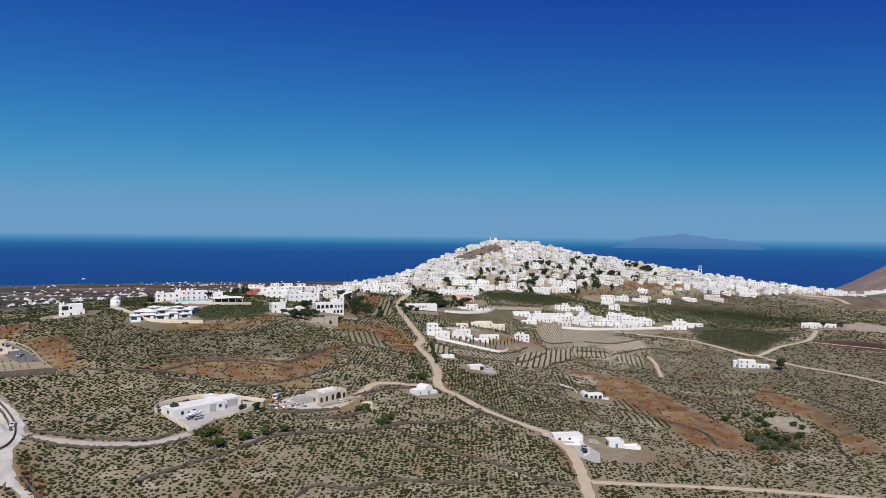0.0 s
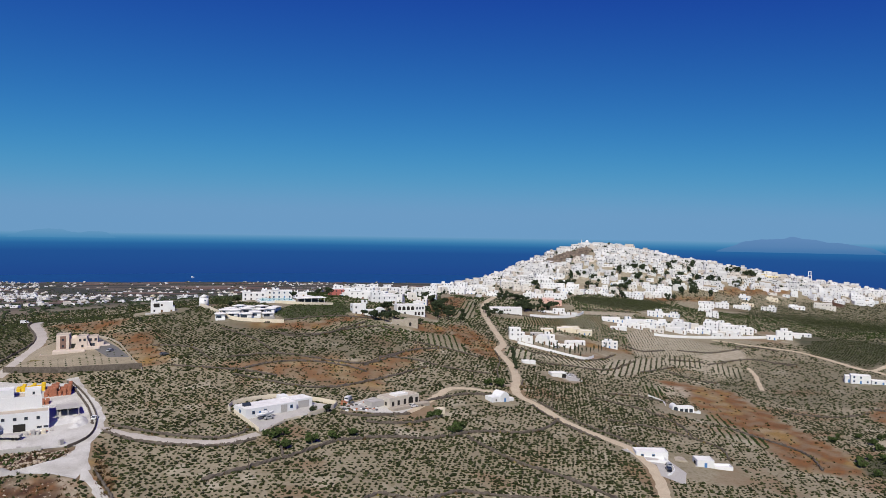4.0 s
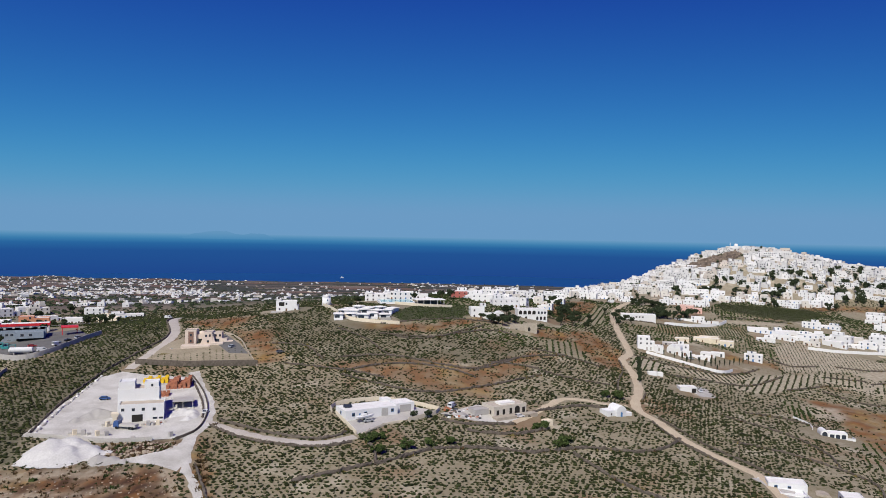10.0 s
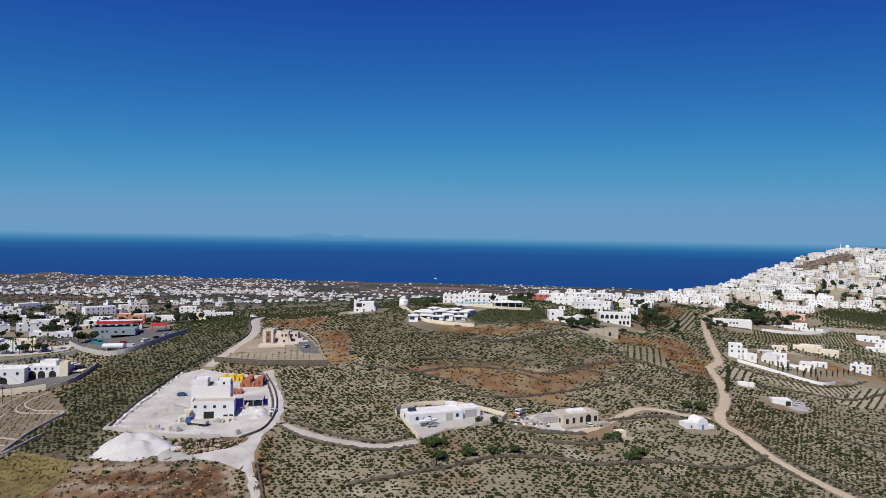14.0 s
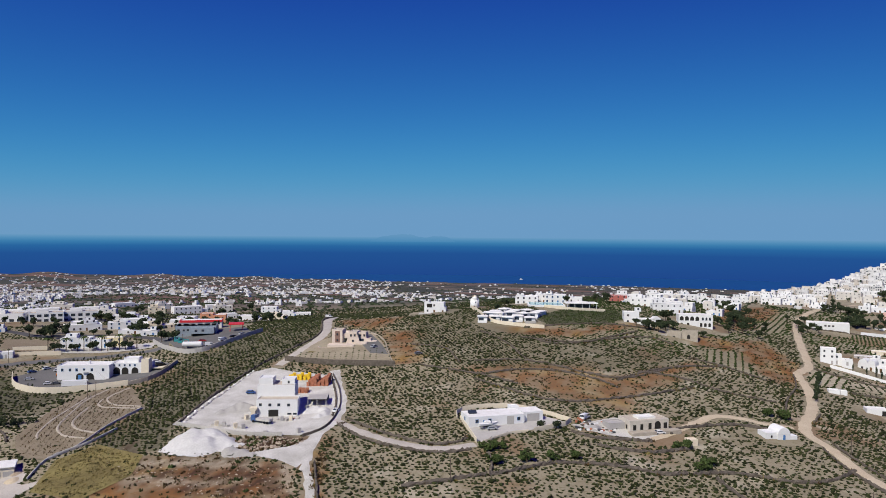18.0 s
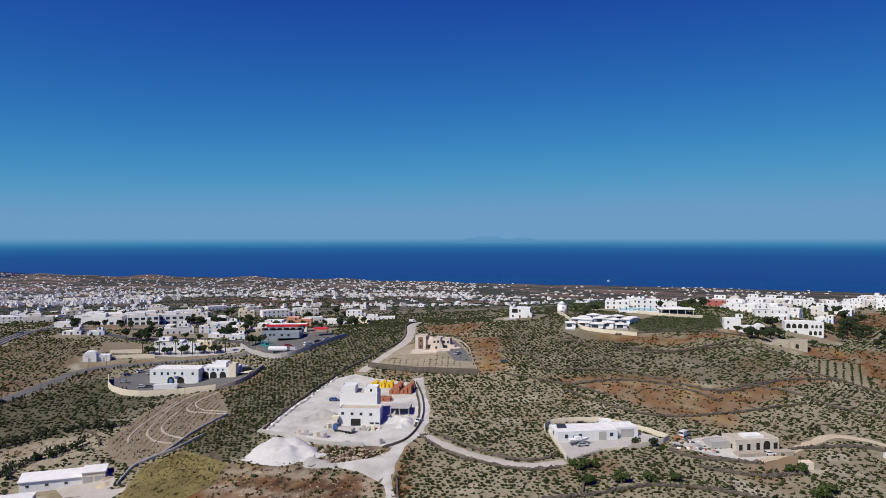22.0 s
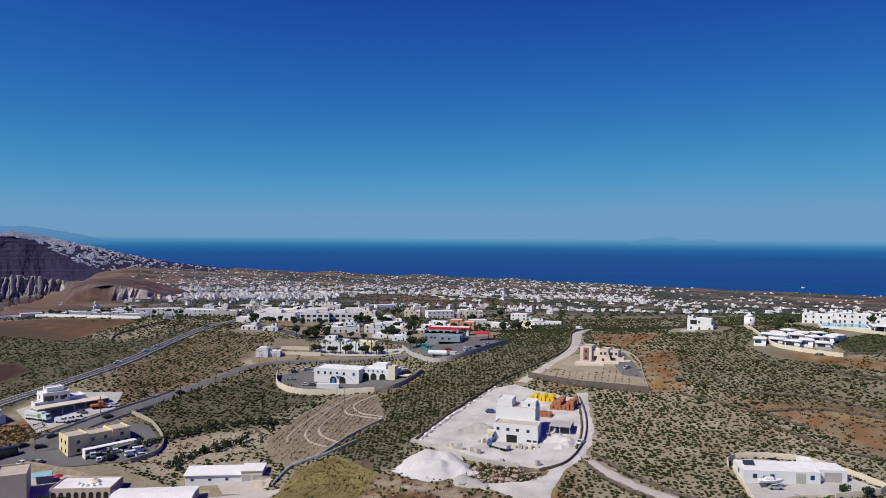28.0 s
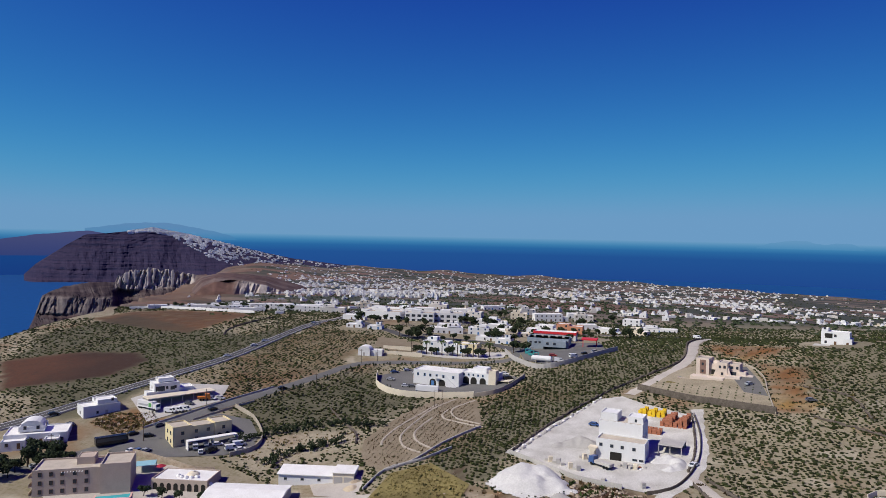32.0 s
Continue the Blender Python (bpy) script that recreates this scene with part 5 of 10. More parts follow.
def tuft_mesh(name, x, y, size, mat, blades=12, seed=1):
    """Ragged tufts of leaves and stalks, in one mesh."""
    g = np.random.RandomState(seed)
    n = len(x)
    a, lean = g.uniform(0, 6.283, (n, blades)), g.uniform(0.15, 1.0, (n, blades))
    s = np.asarray(size)[:, None] * g.uniform(0.6, 1.25, (n, blades))
    cx, cy = x[:, None] + 0.45 * s * g.standard_normal((n, blades)), y[:, None] + 0.45 * s * g.standard_normal((n, blades))
    z0 = surface_z(x, y)[:, None]
    wide = 0.42 * s
    tip = np.stack([cx + np.cos(a) * lean * s, cy + np.sin(a) * lean * s, z0 + s * (1.15 - 0.75 * lean)], -1)
    foot = [np.stack([cx - k * np.sin(a) * wide, cy + k * np.cos(a) * wide, z0 - 0.06 + 0 * cx], -1) for k in (-1, 1)]
    co = np.stack([foot[0], foot[1], tip], 2)
    me = bpy.data.meshes.new(name)
    me.vertices.add(n * blades * 3)
    me.vertices.foreach_set("co", co.reshape(-1))
    me.loops.add(n * blades * 3)
    me.loops.foreach_set("vertex_index", np.arange(n * blades * 3))
    me.polygons.add(n * blades)
    me.polygons.foreach_set("loop_start", np.arange(n * blades) * 3)
    me.update(calc_edges=True)
    me.materials.append(mat)
    return me


wall_rng = np.random.RandomState(52)
hedge = []
for pts in STONE_WALLS + TERRACES + LANE_WALLS[3:]:
    for x, y in curve(pts, 1.6):
        if wall_rng.uniform() < 0.55:
            hedge.append((x + wall_rng.normal(0, 0.7), y + wall_rng.normal(0, 0.7)))
hedge = np.array(hedge)
pick = wall_rng.uniform(0, 1, len(hedge))
for low, high, mat, text in ((0.0, 0.45, SCRUB, "dry brown weeds along the stone walls"), (0.45, 0.8, STRAW_TUFT, "yellow grass along the stone walls"), (0.8, 1.0, BUSH, "green shrubs along the stone walls")):
    h = hedge[(pick >= low) & (pick < high)]
    tagged(new("wall_weeds", tuft_mesh("wall_weeds", h[:, 0], h[:, 1], wall_rng.uniform(0.5, 1.2, len(h)), mat, 14, 5)), text, "weeds", kind="stuff")


def clear_of_works(x, y, gap=1.0):
    """Places free of roads, yards and buildings."""
    ok = np.ones(x.shape, bool)
    for pts, wid, _, _ in ROADS.values():
        near = (x > min(p[0] for p in pts) - 12) & (x < max(p[0] for p in pts) + 12) & (y > min(p[1] for p in pts) - 12) & (y < max(p[1] for p in pts) + 12) & ok
        i = np.where(near)[0]
        if len(i):
            ok[i] = edge_distance(x[i], y[i], curve(pts, 6)) > wid / 2 + gap
    for zone in KEEP_OUT:
        i = np.where(ok)[0]
        ok[i] = ~inside(x[i], y[i], zone)
    for zone in BROWN.values():
        i = np.where(ok)[0]
        ok[i] = ~inside(x[i], y[i], zone)
    return ok


HOUSE_SPOTS = [(-15, 489, 17), (10, 502, 9), (56, 535, 34), (70, 497, 20), (38, 452, 24), (113, 590, 18), (112, 478, 16), (152, 505, 22), (136, 462, 15), (262, 585, 24), (335, 640, 24), (308, 588, 26), (232, 466, 20),
               (272, 474, 42), (208, 378, 12), (200, 404, 7), (376, 566, 24), (408, 540, 34), (462, 533, 32), (438, 606, 24), (570, 690, 40), (510, 516, 30), (444, 378, 18), (650, 468, 24), (256, 328, 15),
               (202, 242, 17), (146, 322, 9), (-255, 225, 14), (-244, 195, 16), (-252, 252, 15), (-234, 372, 16), (-205, 406, 26), (-293, 420, 12), (-308, 474, 34), (-297, 508, 30), (-241, 454, 34), (-166, 476, 30), (-215, 585, 30), (-168, 535, 20),
               (-139, 245, 17), (-245, 447, 18), (-130, 292, 8)]
ROW_FIELDS = [
    ([(203, 446), (219, 439), (207, 413), (189, 412)], 62, VINE_GREEN), ([(246, 405), (289, 447), (344, 470), (330, 446), (282, 410), (256, 397)], 54, VINE),
    ([(350, 477), (376, 463), (359, 442), (338, 455)], 54, VINE), ([(251, 303), (267, 281), (256, 266), (242, 287)], 60, VINE_GREEN),
    ([(408, 729), (510, 728), (508, 690), (430, 626), (381, 664)], 75, VINE), ([(373, 551), (386, 552), (412, 510), (433, 489), (409, 482), (319, 468), (350, 531)], 64, VINE),
    ([(-148, 284), (-154, 312), (-150, 335), (-128, 318), (-117, 310), (-118, 284), (-126, 268)], 104, VINE), ([(49, 467), (68, 491), (101, 512), (107, 485), (95, 464), (58, 447)], 20, VINE_GREEN), ([(-165, 260), (-162, 278), (-146, 285), (-146, 276), (-159, 264)], 60, VINE_GREEN),
    ([(215, 425), (249, 411), (290, 451), (250, 433), (231, 441)], 82, VINE), ([(380, 457), (394, 439), (375, 418), (363, 436)], 54, VINE), ([(269, 384), (272, 364), (255, 351), (257, 368)], 60, VINE_GREEN),
    ([(192, 520), (218, 585), (243, 636), (258, 640), (226, 566), (218, 540)], 66, VINE_GREEN), ([(146, 444), (170, 452), (163, 414), (138, 410)], 76, VINE_GREEN),
    ([(557, 494), (569, 442), (488, 411), (474, 457), (520, 500)], 66, VINE), ([(587, 672), (711, 655), (758, 624), (640, 530), (560, 520), (607, 612)], 60, VINE), ([(266, 546), (274, 575), (300, 584), (330, 581), (366, 588), (341, 559)], 70, VINE_GREEN),
    ([(268, 388), (280, 386), (272, 364), (257, 358)], 62, VINE_GREEN), ([(262, 322), (278, 326), (262, 270), (255, 268)], 62, VINE_GREEN),
]
field_rng = np.random.RandomState(11)
EMPTY = [VILLAGE, EAST_RIDGE, [(84, 300), (115, 300), (115, 312), (84, 312)], [(-272, 160), (-180, 160), (-140, 235), (-200, 236), (-228, 272), (-266, 276), (-271, 230)], PALE["chalk_cut"], PALE["cream_low"], PALE["dirt_strip"], PALE["tan_east"], PALE["gully"]] + [r[0] for r in ROW_FIELDS]


def vine_grid(sp, r0, r1, b0, b1):
    """Vine places, loosely set out, between two distances and bearings."""
    n = int(2.2 * r1 / sp)
    ii, jj = np.meshgrid(np.arange(-n // 2, n // 2), np.arange(0, int(r1 / sp / 0.95) + 20))
    x, y = CX + (ii + 0.5 * (jj % 2)) * sp, CY + jj * sp * 0.95
    x, y = x.ravel() + field_rng.uniform(-0.25, 0.25, x.size) * sp, y.ravel() + field_rng.uniform(-0.25, 0.25, x.size) * sp
    r, b = np.hypot(x - CX, y - CY), np.degrees(np.arctan2(-(x - CX), y - CY))
    ok = (r > r0) & (r < r1) & (b > b0) & (b < b1)
    x, y = x[ok], y[ok]
    ok = clear_of_works(x, y)
    x, y = x[ok], y[ok]
    for hx, hy, hr in HOUSE_SPOTS:
        ok = np.hypot(x - hx, y - hy) > hr
        x, y = x[ok], y[ok]
    for zone in EMPTY:
        ok = ~inside(x, y, zone)
        x, y = x[ok], y[ok]
    return x, y


seeds = np.array(FIELD_SEEDS, float)
FIELD_TONE = np.random.RandomState(4).uniform(0.78, 1.12, len(FIELD_SEEDS))
for sp, r0, r1, b0, b1, sides, grow in ((1.95, 130, 310, -63, 73, 5, 0.84), (2.05, 310, 400, -63, 73, 4, 0.95), (2.25, 400, 500, -63, 73, 4, 1.08), (2.7, 500, 640, -63, 73, 3, 1.28), (3.2, 640, 1060, -63, -17, 3, 1.5), (3.0, 640, 760, 44, 60, 3, 1.35)):
    px, py = vine_grid(sp, r0, r1, b0, b1)
    which = np.argmin((px[:, None] - seeds[None, :, 0]) ** 2 + (py[:, None] - seeds[None, :, 1]) ** 2, 1)
    in_dry = np.zeros(px.shape, bool)
    for key, zone in DRY.items():
        if key != "west":
            in_dry |= inside(px, py, zone)
    bare = inside(px, py, DRY["slope"]) | inside(px, py, DRY["slope_far"])
    patchy = relief(px, py, 30, 21) * 0.5 + relief(px, py, 12, 22) * 0.4
    keep = field_rng.uniform(0, 1, px.size) < np.where(in_dry, np.where(bare, 0.10, 0.42), 0.94 * FIELD_TONE[which] + 0.55 * patchy)
    keep &= ~((px > 215) & (py < 480) & (field_rng.uniform(0, 1, px.size) < 0.22))
    px, py, which, in_dry, patchy = px[keep], py[keep], which[keep], in_dry[keep], patchy[keep]
    for k in range(len(FIELD_SEEDS)):
        i = np.where((which == k) & ~in_dry)[0]
        if len(i) < 20:
            continue
        size = (0.86 + 0.16 * patchy[i]) * DENSE.get(k, 0.95) * np.where(inside(px[i], py[i], GREEN["west_dense"]), 1.03, 1.0) * grow * field_rng.uniform(0.55, 1.3, len(i)) * np.where((px[i] > 215) & (py[i] < 480), 0.9, 1.0)
        mat = VINE_GREEN if GREEN_FIELDS.get(k) else VINE
        tagged(new("vineyard", vine_mesh("vineyard", px[i], py[i], size, mat, sides, k, 5 if r1 <= 310 else 3 if r1 <= 400 else 0)),
               "bright green low vine bushes on bare soil" if mat is VINE_GREEN else "dark green low vine bushes on grey soil", "vineyard", kind="stuff")
    i = np.where(in_dry)[0]
    if len(i) > 20:
        half = field_rng.uniform(0, 1, len(i)) < 0.35
        for pick, mat, text in ((i[half], SCRUB, "brown dry scrub tufts on the orange grass"), (i[~half], VINE, "dark green tufts scattered over dry grass")):
            tagged(new("scrub", tuft_mesh("scrub", px[pick], py[pick], grow * field_rng.uniform(0.4, 0.95, len(pick)), mat, 11, 99)), text, "scrub", kind="stuff")


def row_field(outline, turn, mat, gap=4.4, step=1.5, size=0.85):
    """Trained vines in straight rows inside an outline."""
    g2 = np.random.RandomState(int(abs(outline[0][0])))
    cx, cy = np.mean([p[0] for p in outline]), np.mean([p[1] for p in outline])
    u, v = np.meshgrid(np.arange(-130, 130, step), np.arange(-130, 130, gap))
    u, v = u.ravel() + g2.uniform(-0.3, 0.3, u.size), v.ravel() + g2.uniform(-0.25, 0.25, u.size)
    c, s = math.cos(radians(turn)), math.sin(radians(turn))
    x, y = cx + u * c - v * s, cy + u * s + v * c
    ok = inside(x, y, outline) & (g2.uniform(0, 1, u.size) < 0.93)
    return tagged(new("vine_rows", vine_mesh("vine_rows", x[ok], y[ok], size * g2.uniform(0.8, 1.15, int(ok.sum())), mat, 4, 7)), "vines trained in straight rows on pale soil", "vineyard", kind="stuff")


def stubble_rows(outline, turn, gap, step, size, seed):
    """Low dry stalks standing in lines on bare soil."""
    g2 = np.random.RandomState(seed)
    cx, cy = np.mean([p[0] for p in outline]), np.mean([p[1] for p in outline])
    u, v = np.meshgrid(np.arange(-70, 70, step), np.arange(-40, 40, gap))
    u, v = u.ravel() + g2.uniform(-0.3, 0.3, u.size), v.ravel() + 0.5 * np.sin(u.ravel() / 11) + g2.uniform(-0.15, 0.15, u.size)
    c, s = math.cos(radians(turn)), math.sin(radians(turn))
    x, y = cx + u * c - v * s, cy + u * s + v * c
    ok = inside(x, y, outline) & (g2.uniform(0, 1, u.size) < 0.8)
    tagged(new("stubble", tuft_mesh("stubble", x[ok], y[ok], size * g2.uniform(0.6, 1.2, int(ok.sum())), SCRUB, 4, seed)), "rows of dry brown stalks on the tan terraces", "stubble", kind="stuff")


stubble_rows([(-124, 263), (-134, 266), (-143, 274), (-149, 283), (-153, 300), (-157, 318), (-158, 338), (-152, 345), (-143, 345), (-119, 316), (-117, 310), (-118, 291), (-118, 270)], 108, 2.3, 0.7, 0.75, 5)
for k, (outline, turn, mat) in enumerate(ROW_FIELDS):
    row_field(outline, turn, mat, 2.4 if k in (4, 5, 7, 11, 14, 15, 16) else 3.4 if 3 < k < 9 else 3.6, 1.7 if k == 5 else 1.3, 0.45 if k in (5, 6, 8) else 0.7)


# ==== buildings near the flight line
# building-stone works: a low front hall and a taller block behind it
works = thing("workshop", "white flat-roofed stone works of two joined blocks", "workshop", pose(-52.0, 305.0, float(surface_z(-53, 306)) - 0.3, 0, 0, 11) @ Matrix.Diagonal((0.9, 0.9, 0.96, 1)))
part("wall", Geo().shell(-9.2, 9.2, 0, 8.6, -1.5, 7.6, 0.3, 0.5), WHITE, works, "white front hall wall")
part("roof", Geo().box(-8.85, 8.85, 0.35, 8.25, 6.9, 7.15), ROOF_BEIGE, works, "beige screed roof of the front hall")
part("wall", Geo().shell(-10.5, 6.6, 8.7, 19.5, -1.5, 12.2, 0.3, 0.5), WHITE, works, "white rear block wall")
part("roof", Geo().box(-10.15, 6.25, 9.05, 19.15, 11.5, 11.75), ROOF_BEIGE, works)
part("stair_hut", Geo().shell(-10.3, -3.8, 11.0, 18.8, 11.8, 14.8, 0.25, 0.35).box(-9.9, -4.2, 11.4, 18.4, 14.2, 14.5), WHITE, works, "white roof room with parapet")
part("stair_hut", Geo().shell(0.2, 6.2, 11.4, 18.8, 11.8, 14.2, 0.25, 0.35).box(0.6, 5.8, 11.8, 18.4, 13.6, 13.9), WHITE, works, "white roof room with parapet")
opening_at(works, -1.6, -0.03, 0.0, 4.4, 3.3, 0, False, "gateway", OPENING_SHADE, "dark open vehicle gateway")
for xx, zz, ww in ((-7.4, 4.9, 1.2), (-3.2, 4.8, 1.2), (0.8, 4.8, 1.2), (5.2, 4.7, 1.2), (5.6, 1.2, 1.8), (8.0, 1.2, 1.6)):
    window_at(works, xx, -0.02, zz, ww, 1.1 if zz > 2 else 0.7, 0, CONCRETE)
window_at(works, 3.4, 11.38, 12.4, 0.8, 1.0, 0, CONCRETE)
for yy in (11.0, 15.0):
    window_at(works, 6.62, yy, 6.5, 1.2, 1.2, 90, CONCRETE)
part("loading_hopper", Geo().box(-11.2, -9.4, -1.8, 1.5, -0.3, 3.2, 0.1).prism([(-11.4, 3.2), (-9.2, 3.2), (-8.6, 4.4), (-12.0, 4.4)], -1.9, 1.6), CREAM, works, "cream hopper at the corner of the hall")
carport = thing("carport", "open lean-to with a slab roof on posts, deep in shade", "carport", pose(-40.6, 321.5, float(surface_z(-41, 322)) - 0.2, 0, 0, 11))
part("roof", Geo().box(-3.6, 4.6, -3.5, 5.5, 3.3, 3.55, 0.04), CONCRETE, carport)
for xx in (-3.3, 0.5, 4.3):
    for yy in (-3.2, 5.2):
        part("post", shared("post|carport", lambda: Geo().box(-0.14, 0.14, -0.14, 0.14, -0.6, 3.3), CONCRETE), None, carport, "", pose(xx, yy, 0))
part("wall", Geo().box(-3.6, 4.6, 5.3, 5.6, -0.6, 3.3), DRY_STONE, carport)

def tipped(peaks, slope=0.62, cell=0.7, seed=1.0):
    """Loose stuff tipped from several loads: straight slopes under each load, run together and scuffed."""
    x0, x1 = min(p[0] - p[2] / slope for p in peaks) - 1, max(p[0] + p[2] / slope for p in peaks) + 1
    y0, y1 = min(p[1] - p[2] / slope for p in peaks) - 1, max(p[1] + p[2] / slope for p in peaks) + 1
    nx, ny = int((x1 - x0) / cell) + 1, int((y1 - y0) / cell) + 1
    v, z_at = [], {}
    for j in range(ny):
        for i in range(nx):
            x, y = x0 + i * cell, y0 + j * cell
            wave = 1.1 * fractal(Vector((x / 7, y / 7, seed)), 0.8, 2.1, 4)
            hs = [min(h * 0.84, h - slope * math.hypot(x - px + wave, (y - py) * 1.05 + wave)) for px, py, h in peaks]
            top = max(hs)
            z = top + 0.35 * math.log(sum(math.exp((q - top) / 0.35) for q in hs)) + 0.28 * fractal(Vector((x / 1.8, y / 1.8, seed + 5)), 0.7, 2.0, 3)
            z_at[i, j] = z
            v.append((x, y, max(z, -0.6)))
    g = Geo()
    return g.add(v, [(j * nx + i, j * nx + i + 1, (j + 1) * nx + i + 1, (j + 1) * nx + i) for j in range(ny - 1) for i in range(nx - 1) if max(z_at[i, j], z_at[i + 1, j], z_at[i, j + 1], z_at[i + 1, j + 1]) > -0.6])


solo("pumice_mound", tipped([(-3, 1, 6.4), (1.5, 3, 6.0), (-6, -3, 3.8), (5, 2, 4.8), (8.5, 0.5, 4.0), (3, -3, 4.6), (-1, -4, 4.4), (12, -1, 2.6), (16, 0, 1.8)], 0.62, 0.7, 1.0), PUMICE, "broad white heap of crushed pumice below the yard", "heap", seat(-70, 275.5, 0, 10, 10, 0.5), soft=True)
solo("pumice_mound", tipped([(-3.5, 2.5, 2.6), (0, 4, 3.4), (3.5, 2.5, 3.2), (4.5, -1, 2.6), (3, -4, 1.8)], 0.66, 0.6, 7.0), PUMICE, "crescent-shaped white heap of pumice beside the hall", "heap", seat(-38.0, 309.5, 0, 6, 6, 0.3), soft=True)
solo("sand_mound", tipped([(2, 2, 4.2), (-2, 0, 2.8), (5, 0.5, 3.2), (-6, -2, 1.8)], 0.62, 0.6, 3.0), GREY_SAND, "grey heap of sand in the yard", "heap", seat(-72, 311, 20, 6, 6, 0.2), soft=True)
solo("sand_mound", tipped([(-3, 1, 3.0), (1, 0, 2.6), (5, -1, 1.8)], 0.62, 0.6, 9.0), GREY_SAND, "grey heap of sand below the yard wall", "heap", seat(-52, 268, 0, 6, 6, 0.5), soft=True)


def pallet_stack(x, y, turn, mat, label, name, layers=3, seed=0):
    t = thing(name, label, "pallet", seat(x, y, turn, 2, 2, 0.02), "pallets in the works yard")
    g = random.Random(seed)
    part("pallet", shared("pallet", lambda: Geo().box(-0.75, 0.75, -0.65, 0.65, 0.1, 0.16).box(-0.75, -0.6, -0.65, 0.65, 0, 0.1).box(-0.08, 0.08, -0.65, 0.65, 0, 0.1).box(0.6, 0.75, -0.65, 0.65, 0, 0.1), WOOD), None, t)
    for k in range(layers):
        part("block", shared("block|" + mat.name, lambda: Geo().box(-0.7, 0.7, -0.6, 0.6, 0, 0.98, 0.06), mat), None, t, "", pose(g.uniform(-0.06, 0.06), g.uniform(-0.06, 0.06), 0.16 + k * 1.0, 0, 0, g.uniform(-4, 4)))
    return t


for k in range(12):
    pallet_stack(-64.5 + (k % 6) * 1.9 + rnd.uniform(-0.2, 0.2), 353.5 + (k // 6) * 2.0, 5, YELLOW_BALE, "yellow film-wrapped pallet of blocks", "wrapped_pallet", 2 + k % 2, k)
for k in range(26):
    pallet_stack(-52.5 + (k % 6) * 1.75 + rnd.uniform(-0.2, 0.2), 345.5 + (k // 6) * 1.75, 12, TERRACOTTA, "pallet of stacked terracotta hollow bricks", "brick_pallet", 2 + (k * 7) % 3, 50 + k)
for k in range(8):
    pallet_stack(-55.5 + (k % 4) * 1.7, 336.5 + (k // 4) * 1.8, 12, TERRACOTTA, "pallet of stacked terracotta hollow bricks", "brick_pallet", 2, 90 + k)
for k, (x, y) in enumerate(((-73.5, 292.5), (-71.8, 292.2), (-70.1, 291.8), (-68.4, 291.5), (-66.7, 291.2), (-63.2, 290.4), (-61.5, 290.1), (-59.8, 289.8), (-64.5, 300.5), (-62.8, 300.0), (-64.2, 302.4), (-48.0, 300.2), (-46.2, 300.6), (-44.6, 301), (-46.8, 302), (-36.5, 287.5), (-49.5, 286.5))):
    pallet_stack(x, y, rnd.uniform(0, 60), (CONCRETE, CREAM, CONCRETE, GREY_PLASTER)[k % 4], "pallet of cut building stone", "stone_pallet", 1 + k % 2, 120 + k)

for k in range(34):
    g = random.Random(900 + k)
    u = k / 33
    x, y = -86.6 - 2.6 * math.sin(min(u * 2.2, 1.57)) + 3.0 * max(0, u - 0.6) + g.uniform(-0.5, 0.5), 294 + 72 * u
    solo("stone_bag", Geo().box(-0.8, 0.8, -0.55, 0.55, -0.2, g.uniform(0.5, 1.1), 0.22), (ROOF_WHITE, CONCRETE, GREY_PLASTER)[k % 3], "bulging bag of crushed stone along the drive wall", "bag", seat(x, y, 80 + g.uniform(-25, 25), 1, 1, 0), "bags along the drive wall")
for k, (x, y) in enumerate(((-61, 300.5), (-59.6, 300.2), (-58.2, 300.8), (-62, 303), (-47.5, 302.2), (-45.8, 302.6), (-44, 303), (-42.4, 303.4), (-45, 301.2), (-43.2, 301.6), (-48.5, 301), (-50.2, 300.6))):
    solo("stone_sack", Geo().box(-0.6, 0.6, -0.5, 0.5, -0.1, 0.6 + 0.25 * (k % 3), 0.2), (CREAM, ROOF_WHITE, TERRACOTTA, CONCRETE)[k % 4], "stacked sacks of material before the hall", "sack", seat(x, y, 17 * k, 1, 1, 0), "sacks before the hall")

# long shed with roller doors
shed = thing("long_shed", "long white flat-roofed shed with roller doors", "shed", pose(39.0, 308.0, float(surface_z(39, 307)) - 0.1, 0, 0, 23.5))
part("wall", Geo().shell(-14.8, 8.0, -4.5, 6.0, -1.5, 3.6, 0.25, 0.2), WHITE, shed)
part("roof", Geo().box(-14.5, 7.7, -4.2, 5.7, 3.0, 3.45), ROOF_WHITE, shed)
part("wall", Geo().shell(8.05, 16.5, -3.0, 5.0, -1.5, 3.9, 0.25, 0.2), WHITE, shed, "lower white garage block")
part("roof", Geo().box(8.35, 16.2, -2.7, 4.7, 3.3, 3.75), ROOF_WHITE, shed)
part("wall", Geo().shell(6.0, 9.6, 5.1, 9.0, -1.5, 4.4, 0.25, 0.3), WHITE, shed, "small raised white stair block")
opening_at(shed, 2.2, -4.53, 0, 2.9, 3.1, 0, False, "roller_door", CONCRETE, "grey roller door")
opening_at(shed, 12.3, -3.03, 0, 5.2, 3.2, 0, False, "roller_door", GREY_PLASTER, "wide grey roller door")
for xx in (-11.5, -6.3, 5.6):
    window_at(shed, xx, -4.52, 1.3, 1.1, 1.2, 0, BLUE_PAINT)
window_at(shed, -14.82, 0.5, 1.4, 1.0, 1.2, -90, BLUE_PAINT)
opening_at(shed, -8.6, -4.53, 0, 1.0, 2.1, 0, False, "door", BLUE_PAINT)
